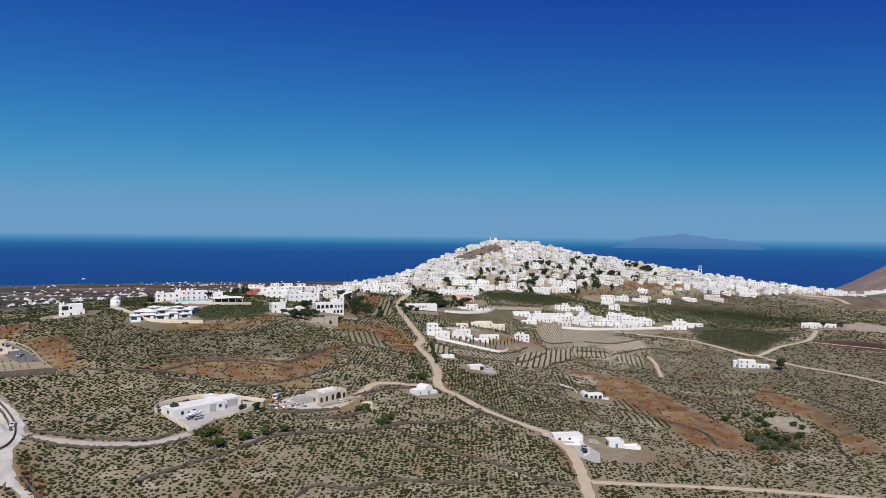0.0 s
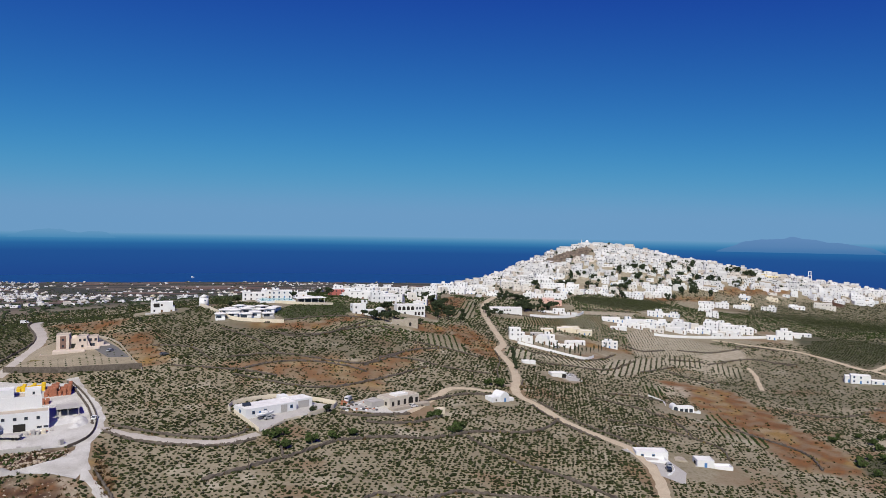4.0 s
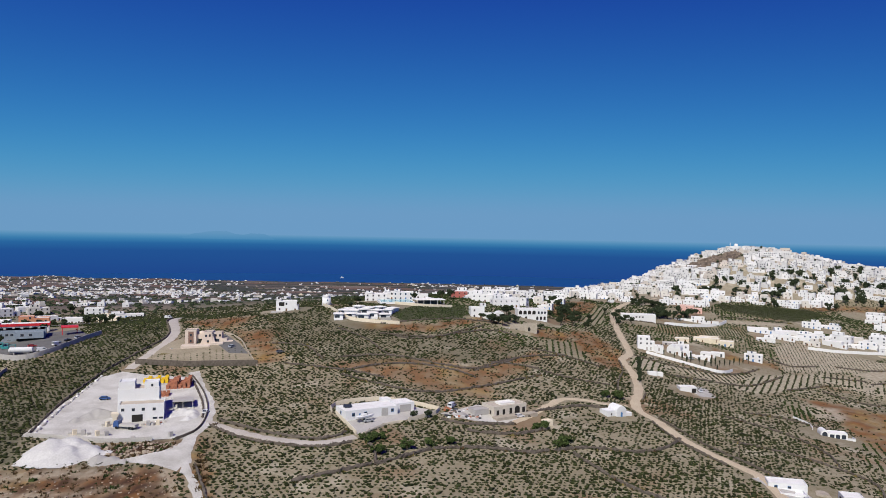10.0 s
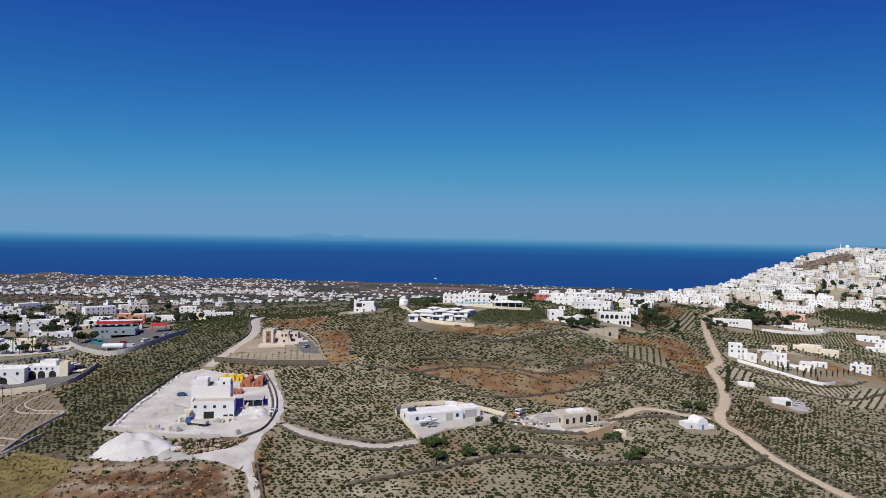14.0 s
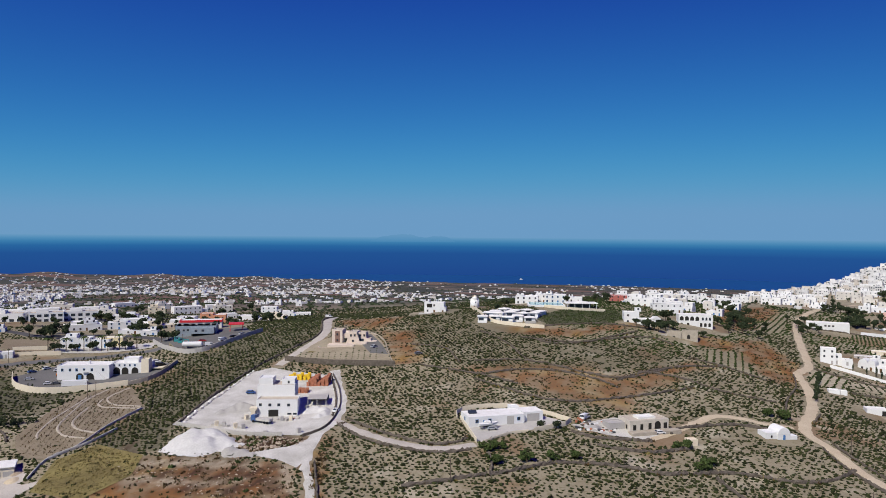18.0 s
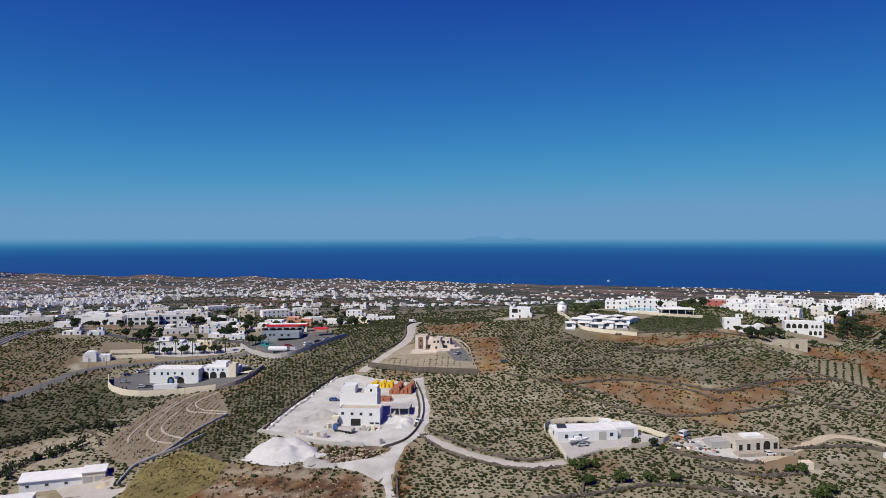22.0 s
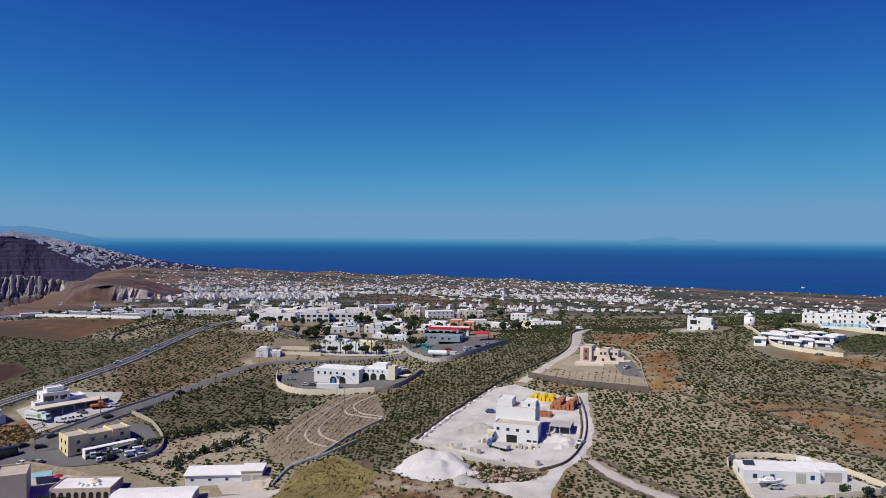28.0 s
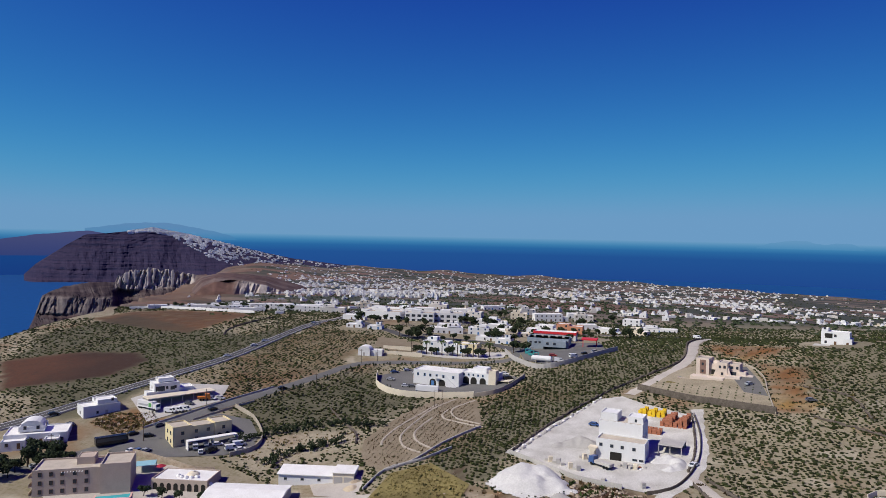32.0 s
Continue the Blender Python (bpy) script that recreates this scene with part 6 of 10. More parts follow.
panel = thing("solar_panel", "dark blue tilted solar panels on the shed roof", "solar panel", shed.matrix_basis @ pose(-11.5, 1.5, 3.45))
for k in range(3):
    part("panel", shared("panel", lambda: Geo().box(-0.55, 0.55, -0.9, 0.9, 0, 0.06), GLASS_DARK), None, panel, "", pose(k * 1.15 - 1.15, 0, 0.75, 30, 0, 0))
part("stand", Geo().box(-1.6, 1.6, 0.6, 0.7, 0, 1.1).box(-1.6, 1.6, -0.75, -0.65, 0, 0.3), STEEL_DARK, panel)
boat = thing("boat", "white motor boat resting on a trailer", "boat", shed.matrix_basis @ pose(-8.0, -7.6, 0.1, 0, 0, 2))
hull = Geo()
for k, (x, wd, keel, top) in enumerate(((-3.6, 1.15, 0.75, 1.7), (-1.5, 1.25, 0.65, 1.75), (1.2, 1.15, 0.65, 1.85), (3.0, 0.6, 0.95, 2.0), (3.9, 0.06, 1.6, 2.15))):
    hull.v += [(x, -wd, top), (x, -wd * 0.8, (keel + top) / 2 - 0.1), (x, 0, keel), (x, wd * 0.8, (keel + top) / 2 - 0.1), (x, wd, top)]
hull.f = [(k * 5 + j, k * 5 + j + 1, (k + 1) * 5 + j + 1, (k + 1) * 5 + j) for k in range(4) for j in range(4)] + [(0, 4, 3, 2, 1)] + [(k * 5, (k + 1) * 5, (k + 1) * 5 + 4, k * 5 + 4) for k in range(4)]
part("hull", hull, WHITE, boat)
part("cabin", Geo().box(-1.6, 1.0, -0.75, 0.75, 1.75, 2.6, 0.2), WHITE, boat)
part("windscreen", Geo().box(1.0, 1.08, -0.7, 0.7, 1.95, 2.5), GLASS_DARK, boat)
part("trailer", Geo().box(-3.4, 3.8, -0.1, 0.1, 0.45, 0.6).box(-3.4, -3.2, -1.0, 1.0, 0.45, 0.6).box(0.2, 0.4, -1.0, 1.0, 0.45, 0.6), STEEL_DARK, boat)
for sy in (-1.05, 1.05):
    part("wheel", Geo().drum(0, 0, 0.34, 0.34, -0.1, 0.1, 12).moved(pose(-1.2, sy, 0.34, 90, 0, 0)), TYRE, boat)

# unfinished stone house with arches
ruin = thing("unfinished_house", "unfinished cream stone house with arched openings", "house", pose(94.5, 316.5, float(surface_z(94, 316)) - 0.2, 0, 0, 24))
part("wall", Geo().shell(-8.5, 8.5, -4.5, 4.5, -2.0, 4.3, 0.35, 0.4), RUIN_STONE, ruin)
part("roof", Geo().box(-8.1, 8.1, -4.1, 4.1, 3.6, 3.95), ROOF_BEIGE, ruin)
part("roof_block", Geo().shell(-3.2, 4.2, -2.0, 2.6, 3.9, 4.8, 0.25, 0.3), ROOF_WHITE, ruin)
for xx, ww, hh, ar in ((-6.5, 1.3, 2.0, False), (-3.4, 1.2, 2.2, False), (0.2, 1.3, 2.4, False), (3.6, 2.6, 3.0, True), (7.0, 1.5, 2.2, False)):
    opening_at(ruin, xx, -4.53, 0.6, ww, hh, 0, ar, "opening", OPENING_SHADE)
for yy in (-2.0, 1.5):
    opening_at(ruin, 8.53, yy, 0.6, 1.4, 2.2, 90, False, "opening", OPENING_SHADE)
    opening_at(ruin, -8.53, yy, 0.8, 1.1, 1.6, -90, False, "opening", OPENING_SHADE)
part("terrace", Geo().box(-9.5, 12.0, -8.0, -4.55, -2.5, 0.5, 0.1), PALE_STONE, ruin, "rough stone terrace before the house")
part("wing", Geo().shell(-15.5, -8.55, -1.0, 4.5, -2.0, 3.0, 0.35, 0.3), GREY_PLASTER, ruin, "unroofed grey block wing")
for k in range(60):
    g = random.Random(700 + k)
    x, y = 68 + g.uniform(0, 17), 306 + g.uniform(0, 12)
    solo("rubble", Geo().box(-g.uniform(0.3, 0.9), g.uniform(0.3, 0.8), -g.uniform(0.3, 0.7), g.uniform(0.3, 0.7), -0.2, g.uniform(0.3, 1.1), 0.12), g.choice((GREY_PLASTER, WHITE, DRY_STONE, STEEL_DARK, TERRACOTTA)), "block of site rubble and scrap", "rubble", seat(x, y, g.uniform(0, 180), 1, 1, 0), "rubble on the building site")
solo("pump_house", Geo().shell(-1.9, 1.9, -1.6, 1.6, -1.0, 2.4, 0.2, 0.2).box(-1.7, 1.7, -1.4, 1.4, 1.8, 2.1), CREAM, "small cream pump hut by the lane", "hut", seat(110.5, 305, 20, 3, 3, 0.1))

# chapel with a vaulted roof
chapel = thing("chapel", "small whitewashed chapel with a pointed barrel roof", "chapel", seat(147.5, 323.5, 18, 6, 6, 0.2))
part("nave", Geo().box(-2.6, 2.6, -3.2, 3.2, -1.5, 2.4), WHITE, chapel)
part("vault", Geo().prism([(-2.7, 2.3), (2.7, 2.3), (2.45, 3.3), (1.6, 4.3), (0.0, 5.0), (-1.6, 4.3), (-2.45, 3.3)], -3.3, 3.3), WHITE, chapel)
part("annexe", Geo().shell(-7.4, -2.65, -2.6, 2.8, -1.5, 2.9, 0.25, 0.25).box(-7.1, -2.95, -2.3, 2.5, 2.2, 2.6), WHITE, chapel)
part("annexe", Geo().box(2.65, 6.2, -2.8, 0.4, -1.5, 1.3, 0.15), WHITE, chapel, "low white lean-to wall")
opening_at(chapel, 0, -3.33, 0, 1.0, 2.0, 0, True, "door", BLUE_PAINT)
opening_at(chapel, -5.0, -2.63, 0.9, 0.7, 0.9, 0, False, "window", OPENING_SHADE)

# house and out-house at the bend of the dirt track
near_house = thing("low_house", "low white house with a flat roof beside the track", "house", seat(186.5, 256, -20, 10, 8, 0.3))
part("wall", Geo().shell(-7.0, 6.0, -2.8, 3.6, -2.0, 3.0, 0.25, 0.3), WHITE, near_house)
part("roof", Geo().box(-6.7, 5.7, -2.5, 3.3, 2.3, 2.75), ROOF_WHITE, near_house)
part("wall", Geo().shell(-4.0, 4.5, -8.0, -2.85, -2.0, 1.2, 0.25, 0.8), WHITE, near_house, "white parapet of the forecourt")
part("car_bay", Geo().box(-3.6, 4.1, -7.6, -2.9, 0.15, 0.3), CONCRETE, near_house)
part("gate_post", Geo().box(-9.6, -9.0, 2.6, 3.2, -1.5, 2.4, 0.08), WHITE, near_house)
opening_at(near_house, 6.03, 0.5, 0, 1.6, 2.1, 90, False, "door", OPENING_SHADE)
for xx in (-4.5, 0.0):
    window_at(near_house, xx, -2.82, 1.1, 1.0, 0.9, 0)
out_house = thing("out_house", "white cube out-house with a walled terrace", "house", seat(205.5, 246.5, -20, 9, 6, 0.3))
part("wall", Geo().shell(-4.2, 2.6, -3.0, 3.2, -2.0, 3.4, 0.25, 0.25), WHITE, out_house)
part("roof", Geo().box(-3.9, 2.3, -2.7, 2.9, 2.7, 3.2), ROOF_WHITE, out_house)
part("terrace_wall", Geo().shell(2.65, 10.0, -3.4, 1.2, -2.0, 1.0, 0.25, 0.7), WHITE, out_house)
part("terrace_wall", Geo().shell(-13.5, -4.25, -3.0, -0.4, -2.0, 0.9, 0.25, 0.6), WHITE, out_house)
opening_at(out_house, -4.23, 0.2, 0, 2.2, 2.3, -90, False, "door", OPENING_SHADE)
opening_at(out_house, -0.8, -3.03, 0.2, 1.1, 2.1, 0, False, "door", BLUE_PAINT)
part("dome_shed", Geo().vault(-13.0, -6.0, 0.6, 5.0, 0.0, 2.4), PALE_STONE, out_house, "low stone vault half sunk in the slope")
plain_wall("yard_wall", [(180, 236), (186, 240), (190, 250)], 0.9, 0.35, WHITE, "low white wall before the low house")

# cave-like house under a vault
cave = thing("vaulted_house", "white house with a vaulted end and a glazed front", "house", seat(257, 330, -18, 12, 7, 0.3))
part("wall", Geo().shell(-3.5, 8.0, -3.6, 3.6, -2.0, 3.5, 0.25, 0.25), WHITE, cave)
part("roof", Geo().box(-3.2, 7.7, -3.3, 3.3, 2.9, 3.3), ROOF_WHITE, cave)
part("vault", Geo().vault(-8.6, -3.55, -3.2, 5.0, 2.6, 2.2).box(-8.6, -3.55, -3.2, 5.0, -2.0, 2.6), WHITE, cave)
opening_at(cave, -6.1, -3.23, 0.4, 3.4, 3.4, 0, True, "glazed_arch", GLASS_DARK)
for xx in (-1.6, 1.9, 5.6):
    opening_at(cave, xx, -3.63, 0.3, 2.7, 2.3, 0, False, "glazed_door", GLASS_DARK)
cave.matrix_basis = cave.matrix_basis @ Matrix.Diagonal((0.7, 0.7, 0.85, 1))
part("parapet", Geo().box(8.05, 13.0, -3.6, -3.3, -2.0, 1.0).box(12.7, 13.0, -3.3, 2.0, -2.0, 1.0), WHITE, cave)
plain_wall("garden_wall", [(254, 357), (256, 346), (252, 338)], 0.9, 0.4, WHITE, "low white wall below the vaulted house")
hut = block_house("small white field house with an open doorway", seat(208, 381, -8, 9, 6), [(0, 0, 9, 6, 0, 3.0)], name="field_house", windows=False)
opening_at(hut, 3.0, -3.03, 0, 2.4, 2.3, 0, False, "doorway")
yard("yard_field_house", [(211, 372), (222, 374), (224, 392), (212, 394)], CONCRETE, "pale paved yard of a field house")
block_house("little white pump house with a dark doorway", seat(200, 404.5, -8, 5, 4), [(-1.5, 0, 5, 4, 0, 2.3), (3.0, 0.3, 3, 3, 0, 2.0)], name="pump_house", windows=False)

# stone villa with a pool and garden
villa = thing("villa", "pale stone villa of stepped cubes with a pool", "house", pose(-50.5, 411.5, float(surface_z(-50, 410)) - 0.4, 0, 0, 3))
for x0, x1, y0, y1, h, text in ((-9.6, -3.8, -3.6, 4.6, 7.4, "tall pale cube with a dark recess"), (-3.75, 0.2, -2.2, 5.0, 5.2, "low set-back middle cube"), (0.25, 4.6, -5.4, 3.6, 6.6, "projecting pale cube"), (4.65, 9.2, -2.6, 4.0, 6.0, "pale end cube"), (9.25, 12.0, -3.4, 0.5, 3.0, "low end wing")):
    part("wall", Geo().shell(x0, x1, y0, y1, -2, h, 0.3, 0.4), VILLA_STONE, villa, text)
    part("roof", Geo().box(x0 + 0.35, x1 - 0.35, y0 + 0.35, y1 - 0.35, h - 0.6, h - 0.35), ROOF_BEIGE, villa)
part("panel", Geo().box(-7.9, -5.2, -3.7, -3.6, 0.3, 6.6), material("brown_stone_panel", (0.24, 0.15, 0.12), 0.9, 0.1, 0.5, 0.3, 4.0), villa, "dark brown stone panel")
part("dome", Geo().dome(-1.6, 1.4, 4.8, 1.9, 1.6), VILLA_STONE, villa, soft=True)
for outline in ([(4.65, -2), (7.2, -2), (4.65, 5.6)], [(0.2, -2), (-2.4, -2), (0.2, 4.8)]):
    part("buttress", Geo().prism(outline, -5.2, -4.4), VILLA_STONE, villa, "sloping pale buttress wall")
opening_at(villa, -1.8, -2.23, 0.1, 2.4, 2.4, 0, False, "door", OPENING_SHADE)
opening_at(villa, 6.6, -2.63, 0.1, 2.6, 2.4, 0, False, "glazed_door", GLASS_DARK)
for xx, yy, zz in ((1.4, -5.42, 4.0), (3.4, -5.42, 4.1), (2.4, -5.42, 1.0), (6.0, -2.62, 3.8), (8.2, -2.62, 3.8), (-6.6, -3.72, 1.0), (-6.6, -3.72, 4.2)):
    window_at(villa, xx, yy, zz, 0.9, 1.1, 0, WOOD)
part("terrace", Geo().box(-10.5, 4.0, -10.5, -5.5, -1.8, 0.1, 0.1), VILLA_STONE, villa, "pale paved pool terrace")
part("garden_stair", Geo().box(4.0, 10.5, -7.5, -3.85, -1.5, 1.2, 0.1).box(9.05, 15.0, -3.5, 0.5, -1.5, 1.6, 0.1), VILLA_STONE, villa)
pool = thing("swimming_pool", "small turquoise pool beside the villa", "pool", seat(-62, 402.5, 3, 8, 4, 0.05))
part("rim", Geo().shell(-4.2, 4.2, -2.2, 2.2, -0.4, 0.35, 0.5, 0.3), STONE_PLASTER, pool)
part("water", Geo().box(-3.7, 3.7, -1.7, 1.7, 0.0, 0.22), POOL, pool)
solo("lawn", Geo().box(-5, 5, -3, 3, -0.6, 0.16, 0.3), bpy.data.materials["yellow_green_grass"], "small green lawn by the villa pool", "lawn", seat(-64, 396, 3, 10, 6, 0), kind="structure")
for r in range(7):
    for c in range(15):
        x, y = -70 + c * 3.2 - r * 0.6, 381 + r * 2.9 - c * 0.15
        if x > -27 or (r > 4 and c < 9):
            continue
        plant("bush", x, y, rnd.uniform(0.18, 0.34), group="young shrubs in the villa garden")


# white house on the ridge, the windmill and the resort
ridge_house = block_house("white two-storey house alone among the vines", seat(-15, 489, 2, 15, 8, 0.2), [(0, 0, 13, 8, 0, 7.0), (-5, 0.5, 3.0, 6, 7.0, 1.3), (5.6, -0.5, 4.0, 8.4, 0, 4.0)], name="house", seed=3)
part("terrace", Geo().box(-9.5, 9.5, -10, -4.1, -3.0, 0.3, 0.2), CONCRETE, ridge_house)
opening_at(ridge_house, -3.0, -4.06, 3.7, 3.4, 2.4, 0, False, "loggia", OPENING_SHADE)
mill = thing("windmill", "round whitewashed windmill tower with a low cone roof", "windmill", seat(10, 502, 0, 6, 6, 0.3))
part("tower", Geo().drum(0, 0, 3.2, 2.9, -1.5, 6.2, 20), WHITE, mill, soft=True)
part("cap", Geo().drum(0, 0, 3.05, 0.2, 6.2, 8.0, 20), ROOF_WHITE, mill, soft=True)
opening_at(mill, 0, -3.16, 0, 1.0, 2.0, 0, False, "door", WOOD)
window_at(mill, 0.8, -2.9, 3.8, 0.6, 0.8, 14)
for k, (x, y, w, d, h, s) in enumerate(((44, 536, 16, 10, 7.5, 1), (64, 540, 15, 10, 7.8, 2), (56, 548, 12, 8, 8.2, 3), (78, 545, 10, 8, 5, 4))):
    block_house("white resort block with rows of balconies", seat(x, y, facing(x, y), w, d), [(0, 0, w, d, 0, h * 0.78), (-w * 0.3, 1, w * 0.3, d * 0.6, h * 0.78, 1.4)], name="hotel_block", group="resort blocks", seed=s, category="hotel")
rp = thing("swimming_pool", "large turquoise resort pool with white rim", "pool", seat(57, 511, 5, 18, 8, -0.9))
part("rim", Geo().shell(-12, 12, -10, 10, -2.5, 0.35, 0.9, 0.1), WHITE, rp)
part("water", Geo().box(-11.1, 11.1, -9.1, 9.1, 0.0, 0.31), POOL, rp)
can = thing("pool_bar", "white flat canopy bar on slim posts", "pavilion", seat(80, 507, 8, 18, 9))
part("roof", Geo().box(-10.5, 10.5, -5.5, 5.5, 3.4, 3.9, 0.15), ROOF_WHITE, can)
part("roof_ridge", Geo().prism([(-6, 3.9), (6, 3.9), (0, 4.9)], -4, 4), ROOF_WHITE, can)
for xx in (-9.5, -4.8, 0, 4.8, 9.5):
    for yy in (-4.8, 4.8):
        part("post", shared("post|bar", lambda: Geo().box(-0.15, 0.15, -0.15, 0.15, -1.5, 3.4), WHITE), None, can, "", pose(xx, yy, 0))
part("bar", Geo().box(-7, 7, 0.5, 4.0, -1.0, 3.3), STEEL_DARK, can)
for k in range(15):
    g = random.Random(60 + k)
    x, y = 20 + (k % 5) * 6.8 + (k // 5) * 2.6, 452 + (k // 5) * 9 + (k % 2) * 3 + (k % 5) * 0.6
    suite = thing("resort_suite", "white resort pavilion with a low hipped roof over dark glazing", "pavilion", seat(x + g.uniform(-1.2, 1.2), y + g.uniform(-1.5, 1.5), facing(x, y, g.choice((-32, -10, 0, 14, 38))), 6, 5), "resort suites")
    w, d, h = g.uniform(5.0, 7.2), g.uniform(4.6, 6.0), g.uniform(2.3, 3.0)
    part("wall", Geo().box(-w / 2, w / 2, -d / 2, d / 2, -2.0, h), WHITE, suite)
    roof = [(-w / 2 - 0.5, -d / 2 - 0.7), (w / 2 + 0.5, -d / 2 - 0.7), (w / 2 + 0.5, d / 2 + 0.5), (-w / 2 - 0.5, d / 2 + 0.5)]
    part("roof", Geo().add([(a, b, h) for a, b in roof] + [(a, b, h + 0.3) for a, b in roof] + [(a * 0.45, b * 0.45, h + 0.75) for a, b in roof], [(3, 2, 1, 0), (8, 9, 10, 11)] + [(i, (i + 1) % 4, 4 + (i + 1) % 4, 4 + i) for i in range(4)] + [(4 + i, 4 + (i + 1) % 4, 8 + (i + 1) % 4, 8 + i) for i in range(4)]), ROOF_WHITE, suite, "pale low hipped roof")
    opening_at(suite, -w * 0.15, -d / 2 - 0.02, 0.1, round(w * 0.55, 1), 2.1, 0, False, "glazing", GLASS_DARK)
    part("terrace_wall", Geo().shell(-w / 2, w / 2, -d / 2 - 2.6, -d / 2 - 0.1, -2.0, 0.7, 0.2, 0.5), CONCRETE if k % 3 else WHITE, suite)
plain_wall("resort_wall", [(8, 496), (20, 462), (28, 447), (44, 442), (56, 441)], 2.0, 0.4, CREAM, "cream terrace wall round the resort")
plain_wall("resort_wall", [(56, 500), (75, 493), (95, 498)], 1.8, 0.4, CREAM, "cream wall under the pool bar")
block_house("dusky red flat-roofed house on the ridge", seat(113, 590, facing(113, 590), 13, 8), [(0, 0, 13, 8, 0, 5.2)], wall=RED, name="house", seed=9)
wc = block_house("white stepped cubic house with outdoor stairs", seat(112, 479, facing(112, 479, 12), 12, 9), [(-3, 1, 9, 8, 0, 7.2), (1.5, 2.5, 3.5, 4, 7.2, 2.2), (6.5, -2.0, 9, 7, 0, 3.4), (10.0, 0.5, 5, 5, 0, 3.0)], name="house", seed=12, vaults=((9, 14, -5.5, 0.5, 3.2, 1.6),))
part("stair", Geo().prism([(0.0, -1), (8.0, -1), (8.0, 0.2), (0.0, 5.0)], -3.6, -2.4), WHITE, wc)
ah = thing("arcaded_house", "pale white house with two rows of arched loggias", "house", seat(152, 505, facing(152, 505, 14), 20, 10))
part("wall", Geo().shell(-10.5, 10.5, -4.5, 5.0, -3, 8.0, 0.3, 0.4), WHITE, ah)
part("roof", Geo().box(-10.1, 10.1, -4.1, 4.6, 7.2, 7.65), ROOF_WHITE, ah)
for xx in (-8.6, -5.4, -2.2, 1.0):
    opening_at(ah, xx, -4.53, 4.2, 2.3, 2.7, 0, True, "loggia", OPENING_SHADE)
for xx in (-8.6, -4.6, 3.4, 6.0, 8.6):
    opening_at(ah, xx, -4.53, 0.4, 1.5, 2.4, 0, True, "arched_door", OPENING_SHADE)
for xx in (4.4, 6.6, 8.8):
    opening_at(ah, xx, -4.53, 4.5, 1.2, 1.9, 0, True, "arched_window", GLASS_DARK)
for yy in (-2.5, 0.0, 2.5):
    for zz in (0.8, 4.5):
        opening_at(ah, 10.53, yy, zz, 1.2, 1.9, 90, True, "arched_window", GLASS_DARK)
rs = thing("ruined_house", "roofless ruin of pale rubble stone", "ruin", seat(136, 461, facing(136, 461), 14, 8))
part("wall", Geo().shell(-8, 0, -4, 4, -2, 4.2, 0.5, 3.5), PALE_STONE, rs)
part("wall", Geo().shell(0.05, 9, -3.2, 4.5, -2, 5.0, 0.6, 4.0), PALE_STONE, rs)
part("wall", Geo().shell(-11, -8.05, -5.0, 0, -2, 2.6, 0.4, 1.5), GREY_PLASTER, rs)
opening_at(rs, -4, -4.03, 0, 1.2, 2.0, 0, False, "doorway")
opening_at(rs, 4, -3.23, 0.6, 1.6, 2.4, 0, True, "doorway")


# ==== east side: houses under the village hill
lw = block_house("long plain white hall with three small windows", seat(264, 588, facing(264, 588, 4), 28, 11), [(0, 0, 28, 11, 0, 6.0)], name="hall", windows=False)
for xx in (-1.5, 1.0, 3.5):
    window_at(lw, xx, -5.52, 3.4, 1.2, 1.0, 0, WOOD)
block_house("pink plastered house with white trim", seat(338, 646, facing(338, 646), 20, 10), [(-3, 0, 12, 9, 0, 7.0), (6.5, 0.5, 8, 8, 0, 4.6)], wall=PINK, name="house", seed=21)
block_house("white low house with a long white terrace wall", seat(318, 604, facing(318, 604), 30, 10), [(6, 0, 11, 8, 0, 5.0), (-6, -1, 14, 6, 0, 2.6), (15, -3.5, 16, 2, 0, 2.0)], name="house", seed=22)
plain_wall("terrace_wall", [(283, 578), (310, 580), (337, 592), (352, 606)], 2.4, 0.5, WHITE, "long white terrace wall under the pink house")
block_house("white narrow three-storey house", seat(221, 472, facing(221, 472, 5), 8, 8), [(0, 0, 8, 8, 0, 9.0), (4.6, 1.0, 5, 6, 0, 5.6), (9.8, -1, 5.5, 6, 0, 3.4)], name="house", seed=23)
block_house("white vaulted house above a walled garden", seat(244, 474, facing(244, 474, -10), 10, 9), [(0, 0, 9, 8, 0, 4.4), (7.5, -2, 7, 6, 0, 3.0)], name="house", seed=24, vaults=((-4.2, 0.4, -4.0, 4.0, 4.3, 2.2), (0.5, 4.4, -4.0, 4.0, 4.3, 1.9)))
block_house("low white annexe beside the walled garden", seat(262, 470, facing(262, 470), 10, 6), [(0, 0, 10, 6, 0, 2.6), (-8, 2, 6, 5, 0, 2.8)], name="annexe", seed=25)
plain_wall("garden_wall", [(217, 458), (232, 450), (246, 441), (258, 437), (270, 446)], 1.8, 0.4, WHITE, "white wall of the walled garden")
for x, y in [(229, 458), (236, 457), (241, 456.5), (246, 455), (251, 453), (255, 452), (259, 453), (263, 455), (267, 457), (272, 460), (277, 462), (282, 466), (287, 468), (292, 472), (298, 476), (240, 448), (250, 444), (257, 441), (228, 466), (233, 470)]:
    plant("cypress", x, y, rnd.uniform(0.6, 1.0), group="cypresses in the walled garden")
